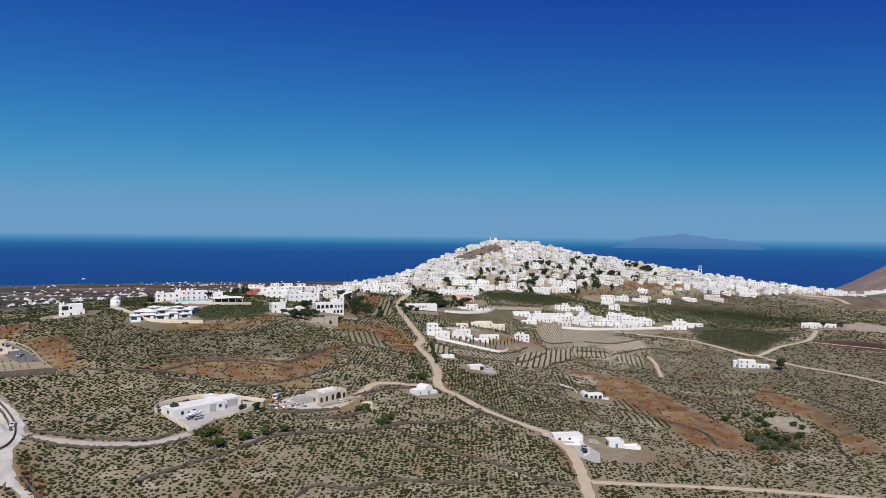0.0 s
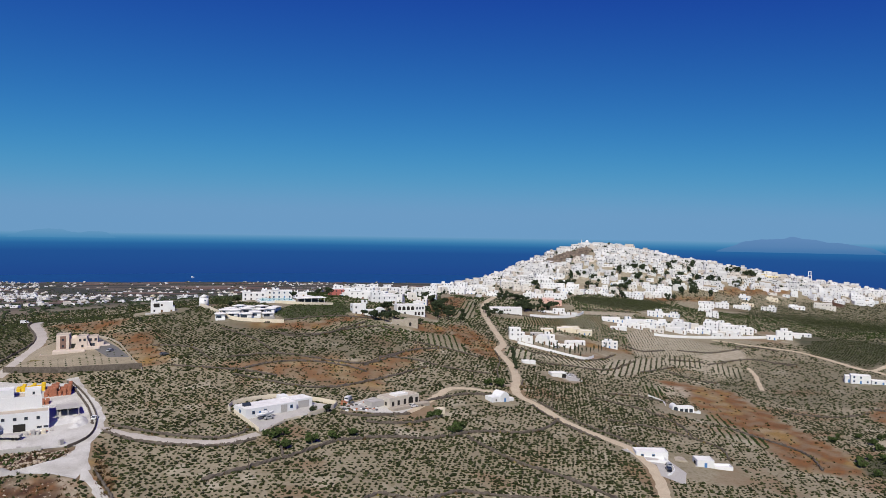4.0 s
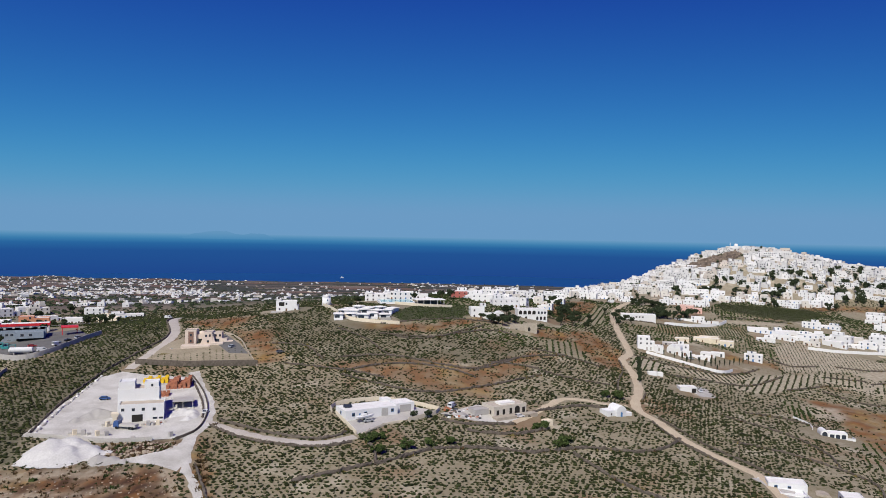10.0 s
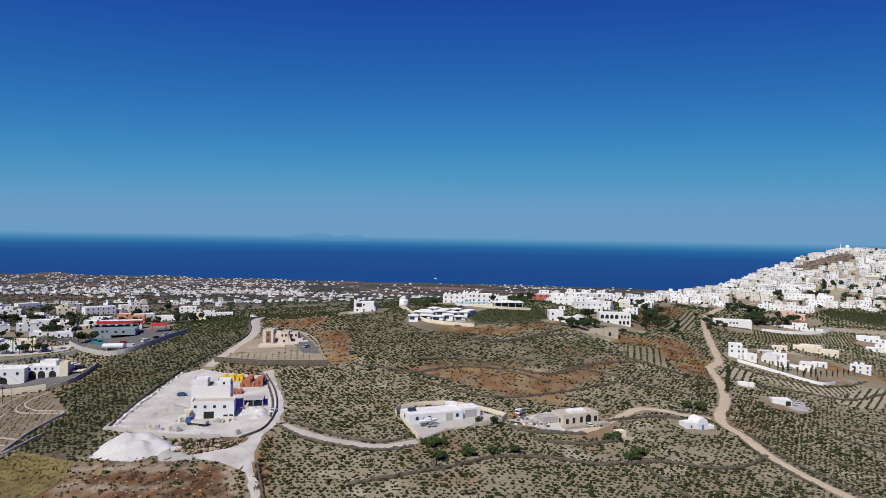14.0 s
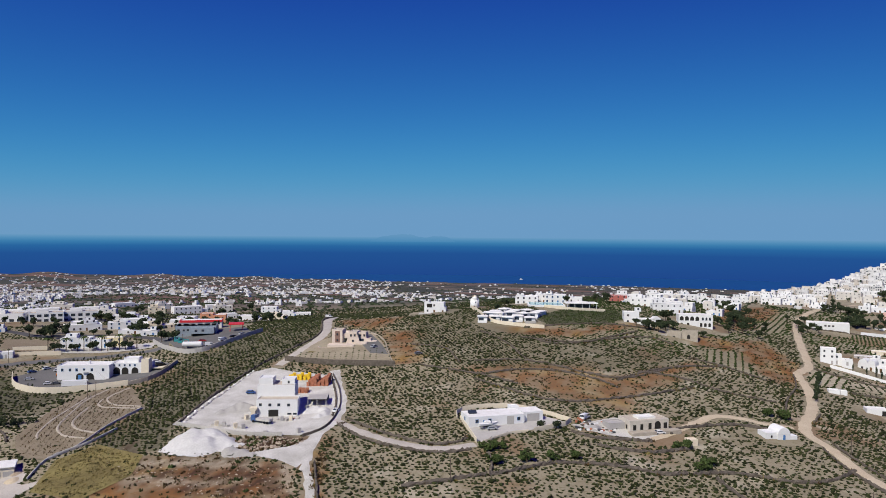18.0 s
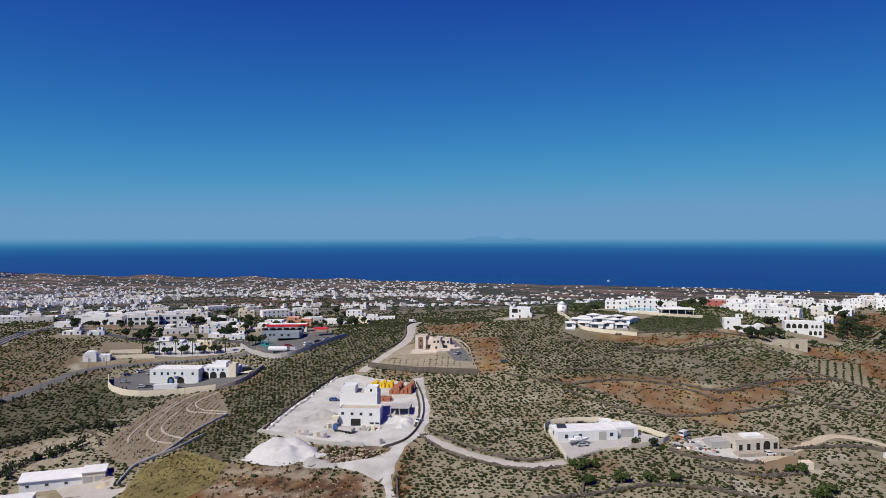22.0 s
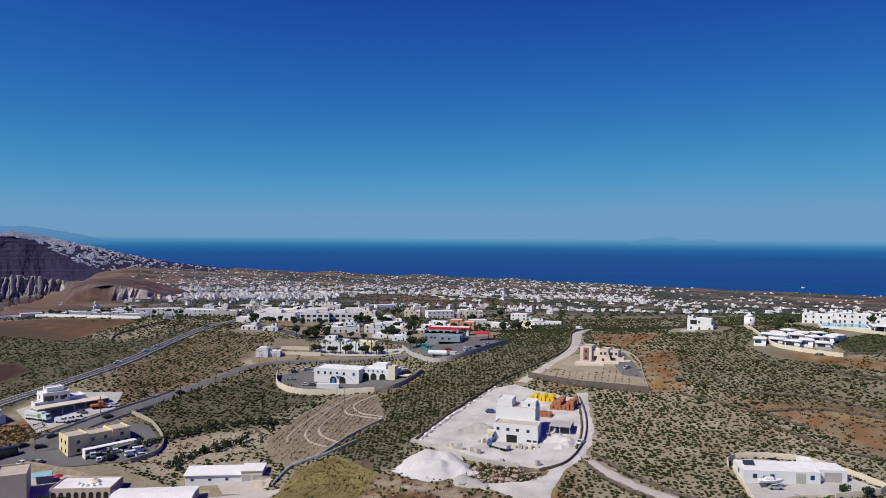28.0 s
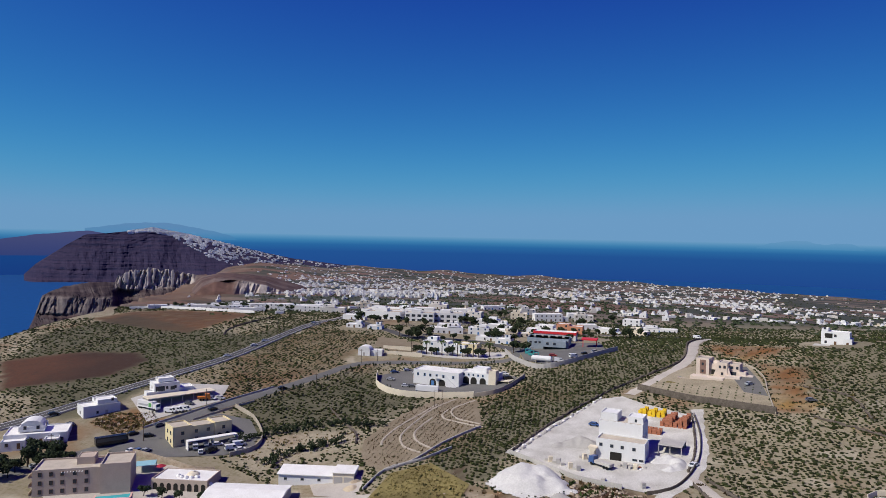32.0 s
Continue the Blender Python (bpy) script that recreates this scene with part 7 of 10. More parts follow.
ROW = [(366, 580, 16, 9, 4.2), (382, 572, 12, 9, 4.6), (376, 560, 12, 8, 3.6), (398, 560, 16, 9, 5.6), (412, 548, 14, 9, 4.4), (426, 556, 14, 9, 7.0), (440, 545, 13, 9, 5.0), (455, 552, 13, 10, 8.2), (470, 545, 15, 9, 7.4), (484, 540, 13, 9, 5.4), (462, 534, 12, 8, 3.8), (445, 532, 10, 7, 3.2), (492, 550, 12, 8, 4.0), (430, 566, 12, 8, 5.0), (404, 574, 12, 8, 4.0), (476, 560, 12, 8, 5.5)]
for k, (x, y, w, d, h) in enumerate(ROW):
    block_house("white stepped house in a row above the fallow field", seat(x, y, facing(x, y, rnd.uniform(-14, 14)), w, d), [(0, 0, w, d, 0, h), (-w * 0.2, 1.2, w * 0.45, d * 0.55, h, 2.3)] if k % 2 else [(0, 0, w, d, 0, h), (w * 0.62, -1.5, w * 0.3, d * 0.6, 0, h * 0.55)],
                name="house", group="row of white houses", seed=200 + k, vaults=((-w * 0.4, w * 0.1, -d * 0.4, d * 0.4, h - 0.3, 1.7),) if k % 5 == 2 else ())
LONG_ROW = [(356, 551, 14, 3.0), (376, 563, 16, 3.4), (391, 562, 13, 3.0), (393, 547, 12, 3.2), (422, 564, 15, 3.6), (430, 545, 12, 3.0), (452, 557, 13, 3.6), (459, 537, 14, 3.4), (480, 549, 14, 4.2), (414, 573, 13, 3.2), (392, 580, 14, 3.0), (440, 562, 14, 4.6), (466, 562, 13, 5.0)]
for k, (x, y, w, h) in enumerate(LONG_ROW):
    block_house("long low white house with a shaded terrace", seat(x, y, facing(x, y, rnd.uniform(-8, 8)), w, 7), [(0, 0, w, 7, 0, h), (-w * 0.25, -4.3, w * 0.5, 2.0, 0, 1.1)] + ([(w * 0.15, 1, w * 0.5, 4.5, h, 2.2)] if k % 3 == 0 else []), wall=OFF_WHITE if k % 4 == 3 else WHITE,
                name="house", group="row of white houses", seed=230 + k)
for k, (x, y, w, h, wall) in enumerate(((271, 521, 10, 3.0, CREAM), (302, 540, 14, 2.8, CREAM), (253, 482, 9, 5.6, WHITE), (272, 482, 10, 3.2, WHITE), (282, 488, 9, 2.8, WHITE), (252, 500, 10, 2.6, GREY_PLASTER))):
    block_house("low stone outbuilding with a flat roof" if wall is not WHITE else "white stepped house above the walled garden", seat(x, y, facing(x, y, rnd.uniform(-8, 8)), w, 7), [(0, 0, w, 7, 0, h)] + ([(-1, 0.5, 4, 4, h, 2.0)] if h > 5 else []), wall=wall, name="house", seed=260 + k)
plain_wall("retaining_wall", [(380, 533), (400, 527), (440, 524), (500, 520)], 2.2, 0.5, WHITE, "white retaining wall below the row of houses")
for x, y, w, h, s in ((432, 606, 15, 5.5, 31), (450, 607, 18, 3.2, 32), (505, 612, 12, 5, 33), (560, 690, 16, 5, 34), (585, 694, 14, 6.5, 35), (610, 690, 18, 4.6, 36), (640, 680, 16, 5, 37), (530, 655, 14, 4, 38)):
    block_house("white flat-roofed house on the slope", seat(x, y, facing(x, y, rnd.uniform(-12, 12)), w, 8), [(0, 0, w, 8, 0, h), (w * 0.2, 1, w * 0.4, 5, h, 2.0)], name="house", group="houses on the slope", seed=s)
block_house("cream stone house with a roof terrace", seat(292, 530, facing(292, 530), 14, 8), [(0, 0, 13, 8, 0, 3.6), (8, 2, 8, 6, 0, 3.2)], wall=CREAM, name="house", seed=41)
block_house("cream arched house on the lane", seat(307, 524, facing(307, 524), 12, 8), [(0, 0, 12, 8, 0, 4.2)], wall=CREAM, name="house", seed=42)
block_house("white two-storey house with glazed ground floor", seat(308, 487, facing(308, 487), 12, 8), [(0, 0, 12, 8, 0, 5.2), (-1, 0, 6, 6, 5.2, 1.4)], name="house", seed=43)
for k, (x, y, w, h) in enumerate(((505, 516, 13, 7.4), (519, 520, 12, 4.2), (532, 522, 14, 2.6), (493, 518, 8, 3.4))):
    block_house("tall white farmhouse with side wings" if h > 7 else "low white wing of a farmhouse", seat(x, y, facing(x, y, 6), w, 9), [(0, 0, w, 9, 0, h)] + ([(0, 1, 6, 6, h, 2.2)] if h > 7 else []), name="farmhouse", group="white farmstead", seed=300 + k)
block_house("white cubic house beside a lone dark tree", seat(443, 380, facing(443, 380, 8), 14, 8), [(-2, 0, 12, 8, 0, 5.6), (-9, 1, 5, 6, 0, 4.6), (9, -1, 9, 6, 0, 3.0)], name="house", seed=46)
for k, (x, y, w, h) in enumerate(((630, 470, 14, 4.6), (648, 474, 12, 4.0), (662, 470, 10, 3.4))):
    block_house("low white rounded house on the eastern slope", seat(x, y, facing(x, y), w, 8), [(0, 0, w, 8, 0, h)], name="house", group="eastern slope houses", seed=310 + k, domes=((0, 0, h - 0.4, 3.2, 1.4),) if k == 0 else ())
plant("tree", 453, 360, 1.9)
plant("tree", 640, 462, 1.4)

# ==== the village on the hill


def scatter(outline, gap, tries, seed, keep=None):
    """Places inside an outline that keep a gap from one another."""
    g = np.random.RandomState(seed)
    x0, x1 = min(p[0] for p in outline), max(p[0] for p in outline)
    y0, y1 = min(p[1] for p in outline), max(p[1] for p in outline)
    px_, py_ = g.uniform(x0, x1, tries), g.uniform(y0, y1, tries)
    ok_ = inside(px_, py_, outline)
    out, grid = [], {}
    for x, y in zip(px_[ok_], py_[ok_]):
        c = (int(x // gap), int(y // gap))
        if any((x - u) ** 2 + (y - v) ** 2 < gap * gap for a in (-1, 0, 1) for b in (-1, 0, 1) for u, v in grid.get((c[0] + a, c[1] + b), ())):
            continue
        grid.setdefault(c, []).append((x, y))
        out.append((x, y))
    return out


PROTO_BLOCKS = [
    [(0, 0, 9, 7, 0, 5.8), (1.5, 1, 5, 4.5, 5.8, 2.4)], [(0, 0, 17, 8, 0, 6.2), (-4, 1.5, 7, 5, 6.2, 2.6)], [(0, 0, 7, 7, 0, 6.0), (5.6, 0.5, 4, 6, 0, 3.2)], [(0, 0, 21, 8, 0, 6.2), (5, -5.2, 8, 2.4, 0, 2.6), (-5, 1, 8, 5, 6.2, 2.6)],
    [(0, 0, 8, 6, 0, 3.4), (5.5, 1, 4, 5, 0, 5.0)], [(0, 0, 13, 7, 0, 3.8), (0, -4.8, 12, 2.6, 0, 1.2)], [(0, 0, 6.5, 6, 0, 7.2), (5, 0.5, 4, 6, 0, 3.6)], [(0, 0, 15, 7, 0, 3.6), (4, 1, 6, 5, 3.6, 3.0), (-8.5, -2, 3, 3, 0, 2.4)],
]
WALLS = [WHITE, WHITE, OFF_WHITE, WHITE, WHITE, WHITE, OFF_WHITE, WHITE]
TEXT = ["white cubic house with a roof room", "long white two-storey house with an upper room", "white two-storey cube house with a low wing", "broad white two-storey house with a porch", "white stepped village house with a dome", "low white house with a front terrace", "narrow tall off-white house", "long low white house with an upper room"]
# the large houses of the lower slope
BIG_HOUSES = [
    (379, 838, 24, 9, 8.4, OFF_WHITE, "off-white three-storey house with many windows"), (424, 812, 30, 10, 8.6, WHITE, "large white hotel with rows of windows"), (448, 803, 16, 9, 6.0, WHITE, "white wing of a large hotel"), (443, 764, 19, 9, 5.6, WHITE, "white two-storey house on the slope"),
    (466, 750, 15, 8, 3.6, WHITE, "low white house with a terrace"), (494, 741, 26, 10, 7.0, WHITE, "large stepped white house above the vines"), (349, 857, 20, 9, 6.0, WHITE, "long white house at the edge of the village"), (300, 700, 18, 8, 4.0, WHITE, "low white house beside the lane"),
    (346, 700, 16, 9, 5.6, WHITE, "white house with a walled yard"), (276, 742, 18, 9, 5.4, WHITE, "white house at the foot of the village"), (650, 731, 13, 9, 6.0, WHITE, "white cube house alone on the slope"), (682, 720, 14, 8, 5.0, CREAM, "cream house on the brown slope"),
    (726, 684, 20, 10, 7.6, OFF_WHITE, "off-white stepped house below the ridge"), (690, 689, 18, 9, 4.6, WHITE, "low white house with outdoor stairs"), (806, 697, 22, 10, 6.5, WHITE, "white house with a stepped terrace"), (572, 706, 16, 9, 5.6, WHITE, "white cube house on the slope"), (634, 708, 14, 7, 3.6, CREAM, "low cream house on the slope"),
]
for k, (x, y, w, d, h, wall, text) in enumerate(BIG_HOUSES):
    block_house(text, seat(x, y, facing(x, y, (-10, 6, 0, 12, -5)[k % 5]), w, d, 0.4), [(0, 0, w, d, 0, h * 0.72), (-w * 0.18, d * 0.16, w * 0.5, d * 0.6, h * 0.72, h * 0.34), (w * 0.1, -d / 2 - 1.6, w * 0.7, 3.2, 0, 1.1)] if k % 3 else [(0, 0, w, d, 0, h), (w * 0.56, -1.0, w * 0.3, d * 0.7, 0, h * 0.55)],
                wall=wall, name="house", seed=430 + k, plain=True)
GREEN_GAPS = [(395, 725, 30), (330, 730, 24), (545, 800, 11), (600, 790, 9), (660, 770, 9), (410, 825, 12), (480, 815, 10)] + [(x, y, w * 0.55 + 3) for x, y, w, *_ in BIG_HOUSES]
LOWER = [(258, 690), (330, 690), (440, 778), (530, 758), (690, 778), (760, 768), (900, 755), (945, 770), (800, 815), (640, 822), (540, 845), (430, 845), (300, 800)]
thin = random.Random(77)


def off_road(x, y, gap):
    return edge_distance(np.array([x]), np.array([y]), ROADS["road_dirt"][0])[0] > gap


def sparse(places, keep):
    """Thins out what lies on the lower slope."""
    low = inside(np.array([p[0] for p in places]), np.array([p[1] for p in places]), LOWER)
    return [p for p, a in zip(places, low) if (not a or thin.random() < keep) and (p[0] > 400 or thin.random() < 0.5) and (p[1] > 700 or p[0] > 330) and not (-24 < p[0] - 497 < 40 and -20 < p[1] - 908 < 24) and off_road(*p, 7) and all(math.hypot(p[0] - a, p[1] - b) > c for a, b, c in GREEN_GAPS)]


spots = sparse(scatter(VILLAGE, 12.0, 30000, 5), 0.66)
spots.sort(key=lambda p: math.hypot(p[0] - CX, p[1] - CY))
protos = []
for k, blocks in enumerate(PROTO_BLOCKS):
    x, y = spots[k]
    protos.append(block_house(TEXT[k], seat(x, y, facing(x, y, rnd.uniform(-12, 12)), 9, 7, 0.4), blocks, wall=WALLS[k], group="hill village houses", seed=400 + k, plain=True,
                              vaults=((-3.4, 3.4, -3, 3, 5.8, 1.6),) if k == 2 else (), domes=((0, 0, 3.0, 2.6, 1.6),) if k == 4 else ()))
NEAR_COUNT = 64
for j, (x, y) in enumerate(spots[8:NEAR_COUNT]):
    copy_thing(protos[rnd.randrange(8)], seat(x, y, facing(x, y, rnd.choice((-16, -8, 0, 6, 14)) + rnd.uniform(-5, 5)), 9, 7, 0.4))
edge = math.hypot(spots[NEAR_COUNT][0] - CX, spots[NEAR_COUNT][1] - CY)
DENSER = [p for p in sparse(scatter(VILLAGE, 8.6, 60000, 15), 0.6) if math.hypot(p[0] - CX, p[1] - CY) > edge and all((p[0] - a) ** 2 + (p[1] - b) ** 2 > 50 for a, b in spots[:NEAR_COUNT])]


def hill_town(name, places, label, seed):
    """Crowded houses of a hill village: long and short fronts, roof rooms, terraces and vaults, in one mesh."""
    g = random.Random(seed)
    geo, mats = Geo(), []
    for x, y in places:
        t = radians(facing(x, y, g.choice((-14, -6, 0, 0, 8, 16)) + g.uniform(-5, 5)))
        w, d, h = g.choice((6, 8, 10, 12, 15, 19)) * g.uniform(0.9, 1.1), g.uniform(5.5, 8), g.choice((2.6, 2.9, 3.1, 3.4, 5.2, 5.6))
        m = Matrix.Translation((x, y, float(surface_z(x, y)))) @ Matrix.Rotation(t, 4, "Z")
        tone = 1 if g.random() < 0.13 else 0
        one = Geo().shell(-w / 2, w / 2, -d / 2, d / 2, -4.0, h, 0.3, 0.4)
        kind = g.random()
        if kind < 0.42:
            ww = w * g.uniform(0.35, 0.6)
            ox = g.uniform(-1, 1) * (w - ww) / 2
            one.shell(ox - ww / 2, ox + ww / 2, -d * 0.15, d * 0.45, h - 0.4, h + g.uniform(2.0, 2.8), 0.3, 0.3)
        elif kind < 0.56:
            one.vault(-w / 2 + 0.4, -w / 2 + min(w - 0.8, 5.0), -d / 2, d / 2, h - 0.4, g.uniform(1.2, 2.0))
        if g.random() < 0.5:
            ww = w * g.uniform(0.6, 1.1)
            one.shell(-ww / 2, ww / 2, -d / 2 - g.uniform(2, 4), -d / 2 + 0.1, -5.0, g.uniform(0.4, 1.3), 0.25, 0.8)
        marks = [tone] * len(one.f)
        for j in range(int(w // 2.1)):
            xx = -w / 2 + 1.05 + j * 2.1
            for zz in np.arange(0.9 if g.random() < 0.6 else 0.2, h - 1.2, 2.8):
                if g.random() < 0.62:
                    tall = g.choice((1.1, 1.3, 2.0))
                    half = g.choice((0.4, 0.5, 0.7))
                    one.box(xx - half, xx + half, -d / 2 - 0.06, -d / 2 + 0.02, zz, min(zz + tall, h - 0.6))
                    marks += [2] * 6
        for side in (-1, 1):
            if g.random() < 0.6:
                s = side * w / 2
                one.box(s - 0.06, s + 0.06, -0.5, 0.5, 1.0, 2.2)
                marks += [2] * 6
        one.moved(m)
        geo.add(one.v, one.f)
        mats += marks
    me = mesh_of(name, geo.v, geo.f, [HILL_WHITE, HILL_WARM, GLASS_DARK])
    me.polygons.foreach_set("material_index", mats)
    return tagged(new(name, me), label, "houses", kind="stuff")


def far_houses(name, places, label, seed, low=2.8, big=1.0, cream=0.12):
    """Many small flat-roofed houses with dark openings, in one mesh."""
    g = random.Random(seed)
    geo, mats = Geo(), []
    for x, y in places:
        t = radians(facing(x, y, g.choice((-35, -15, 0, 12, 30)) + g.uniform(-8, 8)))
        w, d, h = g.uniform(6, 12.5) * big, g.uniform(5, 8.5) * big, g.choice((low * 0.85, low, low * 1.1, low * 1.7)) * big
        z = float(land_height(x, y))
        m = Matrix.Translation((x, y, z)) @ Matrix.Rotation(t, 4, "Z")
        tone = g.choice((1, 1, 1, 1, 1, 3)) if g.random() < cream else 0
        one = Geo().shell(-w / 2, w / 2, -d / 2, d / 2, -3.0, h, 0.3, 0.4)
        marks = [tone] * len(one.f)
        if g.random() < 0.5:
            ww = w * g.uniform(0.3, 0.55)
            ox = g.uniform(-w / 4, w / 4)
            one.shell(ox - ww / 2, ox + ww / 2, -d * 0.2, d * 0.4, h - 0.4, h + 2.3, 0.3, 0.3)
            marks += [tone] * (len(one.f) - len(marks))
        for j in range(int(w // 2.6)):
            for zz in np.arange(0.9, h - 1.2, 2.9):
                if g.random() < 0.5:
                    xx = -w / 2 + 1.3 + j * 2.6
                    one.box(xx - 0.45, xx + 0.45, -d / 2 - 0.06, -d / 2 + 0.02, zz, zz + 1.2)
                    marks += [2] * 6
        if g.random() < 0.7:
            s = g.choice((-1, 1)) * w / 2
            one.box(s - 0.06, s + 0.06, -0.5, 0.5, 1.0, 2.2)
            marks += [2] * 6
        one.moved(m)
        geo.add(one.v, one.f)
        mats += marks
    me = mesh_of(name, geo.v, geo.f, [WHITE, OFF_WHITE, GLASS_DARK, CREAM])
    me.polygons.foreach_set("material_index", mats)
    return tagged(new(name, me), label, "houses", kind="stuff")


hill_town("hill_houses", DENSER, "crowded white houses on the upper village hill", 17)
GROVES = [(548, 831), (548, 805), (578, 781), (559, 783), (520, 791), (504, 786), (530, 834), (478, 839), (467, 843), (570, 826), (606, 830), (610, 808), (638, 806), (635, 790), (654, 792), (623, 795), (677, 779), (711, 827), (494, 819), (479, 870), (593, 757), (612, 774), (472, 734), (539, 735), (295, 608), (321, 615), (411, 835), (446, 818), (470, 800), (577, 813), (713, 813), (723, 809), (635, 837), (648, 842)]
grove, girth = [], []
for x, y in GROVES:
    for _ in range(rnd.choice((3, 5, 7))):
        grove.append((x + rnd.gauss(0, 7), y + rnd.gauss(0, 5)))
        girth.append(rnd.uniform(2.0, 4.4))
for x, y in scatter(VILLAGE, 23, 5000, 31):
    if off_road(x, y, 6):
        grove += [(x, y), (x + rnd.uniform(2, 5), y + rnd.uniform(-3, 3))]
        girth += [rnd.uniform(1.2, 2.8), rnd.uniform(1.0, 2.4)]
clump_trees("village_trees", grove, girth, TREE, "dark pines and garden trees among the village houses", 12)
church = thing("church", "white church with a dome and bell wall on the summit", "church", seat(548, 948, facing(548, 948), 12, 9, 0.5))
part("nave", Geo().shell(-7, 7, -4, 4, -3, 6.5, 0.3, 0.3).box(-6.7, 6.7, -3.7, 3.7, 5.8, 6.2), WHITE, church)
part("dome", Geo().drum(1.5, 0, 2.6, 2.6, 6.2, 7.6, 14).dome(1.5, 0, 7.6, 2.6, 2.4, 14), WHITE, church, soft=True)
part("bell_wall", Geo().box(-6.5, -5.7, -2.5, 2.5, 6.2, 9.4).box(-6.5, -5.7, -1.2, 1.2, 9.4, 11.0), WHITE, church)
opening_at(church, 0, -4.03, 0, 1.4, 2.6, 0, True, "door", BLUE_PAINT)
bell = thing("bell_tower", "slim white open bell tower with stepped arches", "tower", seat(818, 795, facing(818, 795), 5, 5, 0.4))
for k in range(3):
    s = 2.4 - 0.45 * k
    for sx in (-1, 1):
        part("pier", Geo().box(sx * s - 0.45, sx * s + 0.45, -0.7, 0.7, -2 + k * 5.6 if k == 0 else k * 5.4, (k + 1) * 5.4 - 0.8), WHITE, bell)
    part("lintel", Geo().box(-s - 0.5, s + 0.5, -0.75, 0.75, (k + 1) * 5.4 - 0.8, (k + 1) * 5.4), WHITE, bell)
ridge_spots = scatter(EAST_RIDGE, 13.0, 6000, 6)
for j, (x, y) in enumerate(ridge_spots[:22]):
    copy_thing(protos[rnd.randrange(8)], seat(x, y, facing(x, y, rnd.uniform(-25, 25)), 10, 8, 0.4))
far_houses("ridge_houses", ridge_spots[22:], "white houses strung along the eastern ridge", 19)
block_house("yellow plastered house on the ridge", seat(742, 790, facing(742, 790), 22, 9, 0.4), [(0, 0, 22, 9, 0, 7), (-6, 0, 7, 7, 7, 2.4)], wall=YELLOW, seed=51)
for k, (x, y) in enumerate(((1120, 806), (1140, 796), (1158, 786), (1196, 776), (1214, 766), (1230, 757), (1246, 748))):
    block_house("long low white house along the far eastern road", seat(x, y, facing(x, y, 6), 20, 9, 0.3), [(0, 0, 22, 9, 0, 5.0 + k % 2), (4, 1, 8, 6, 5.0 + k % 2, 2.0)], name="house", group="far eastern houses", windows=False, plain=True)
BEHIND = [(118, 556), (150, 540), (190, 585), (215, 660), (225, 715), (150, 700), (120, 640)]
for j, (x, y) in enumerate(scatter(BEHIND, 16.0, 4000, 9)[:24]):
    copy_thing(protos[rnd.randrange(8)], seat(x, y, facing(x, y, rnd.uniform(-20, 20)), 10, 8, 0.3))
for x, y, s in ((100, 548, 1.5), (94, 552, 1.3), (170, 520, 1.3), (176, 512, 1.2), (182, 506, 1.4), (190, 500, 1.2), (172, 500, 1.0), (118, 466, 1.2), (123, 463, 1.3), (128, 470, 1.2), (116, 470, 1.0), (134, 474, 1.2), (150, 470, 0.9), (200, 520, 1.1), (206, 540, 1.1), (240, 560, 1.0), (250, 566, 1.1), (288, 600, 1.2), (296, 604, 1.2), (306, 600, 1.0), (240, 600, 1.0), (237, 560, 1.2), (238, 572, 1.3), (240, 580, 1.1), (232, 548, 1.0), (212, 600, 1.2), (206, 590, 1.0), (196, 545, 1.3), (190, 540, 1.2), (203, 555, 1.1), (180, 528, 1.3), (186, 520, 1.2), (252, 600, 1.2), (290, 606, 1.5), (297, 610, 1.3), (322, 616, 1.6), (316, 612, 1.3), (30, 500, 1.2), (26, 480, 1.0), (72, 528, 1.0)):
    plant("tree", x, y, s)
for x, y in ((198, 647), (204, 640), (198, 607), (191, 556), (193, 541), (201, 574), (186, 548), (125, 478), (134, 497), (119, 469), (294, 664), (308, 661), (302, 626), (328, 631), (245, 583), (232, 545), (299, 668), (318, 664)):
    for _ in range(4):
        x1, y1 = x + rnd.gauss(0, 4.5), y + rnd.gauss(0, 5)
        if off_road(x1, y1, 5):
            plant("tree", x1, y1, rnd.uniform(0.8, 1.5), group="dark trees below the village")
CRAG = island_tint(material("brown_crag_rock", (0.24, 0.19, 0.15), 0.95, 0.25, 0.3, 0.7, 2.0, tint=(0.14, 0.11, 0.09)), 0.6, 1.2)
crag = [(470, 930), (501, 924), (538, 925), (531, 905), (500, 885), (462, 905)]
rx, ry = zip(*scatter([(p[0] * 1.0, p[1] * 1.0) for p in crag], 2.2, 4000, 41))
tagged(new("crag_rocks", vine_mesh("crag_rocks", np.array(rx), np.array(ry), np.random.RandomState(5).uniform(1.4, 4.2, len(rx)), CRAG, 5, 44)), "grey ruined walls and rock on the summit", "rocks", kind="stuff")


# ==== west side: buildings along the roads
hotel = thing("hotel", "grey-beige three-storey hotel with roof terraces", "hotel", pose(-199, 193.5, float(surface_z(-197, 192)) - 0.4, 0, 0, 53))
part("wall", Geo().shell(-15, 6.0, -6.5, 6.5, -3, 9.0, 0.3, 0.6), STONE_PLASTER, hotel)
part("roof", Geo().box(-14.6, 5.6, -6.1, 6.1, 8.0, 8.45), ROOF_BEIGE, hotel)
part("wall", Geo().shell(6.05, 15.5, -7.5, 5.5, -3, 10.2, 0.3, 0.6), STONE_PLASTER, hotel, "taller plain end block")
part("roof", Geo().box(6.4, 15.1, -7.1, 5.1, 9.2, 9.65), ROOF_BEIGE, hotel)
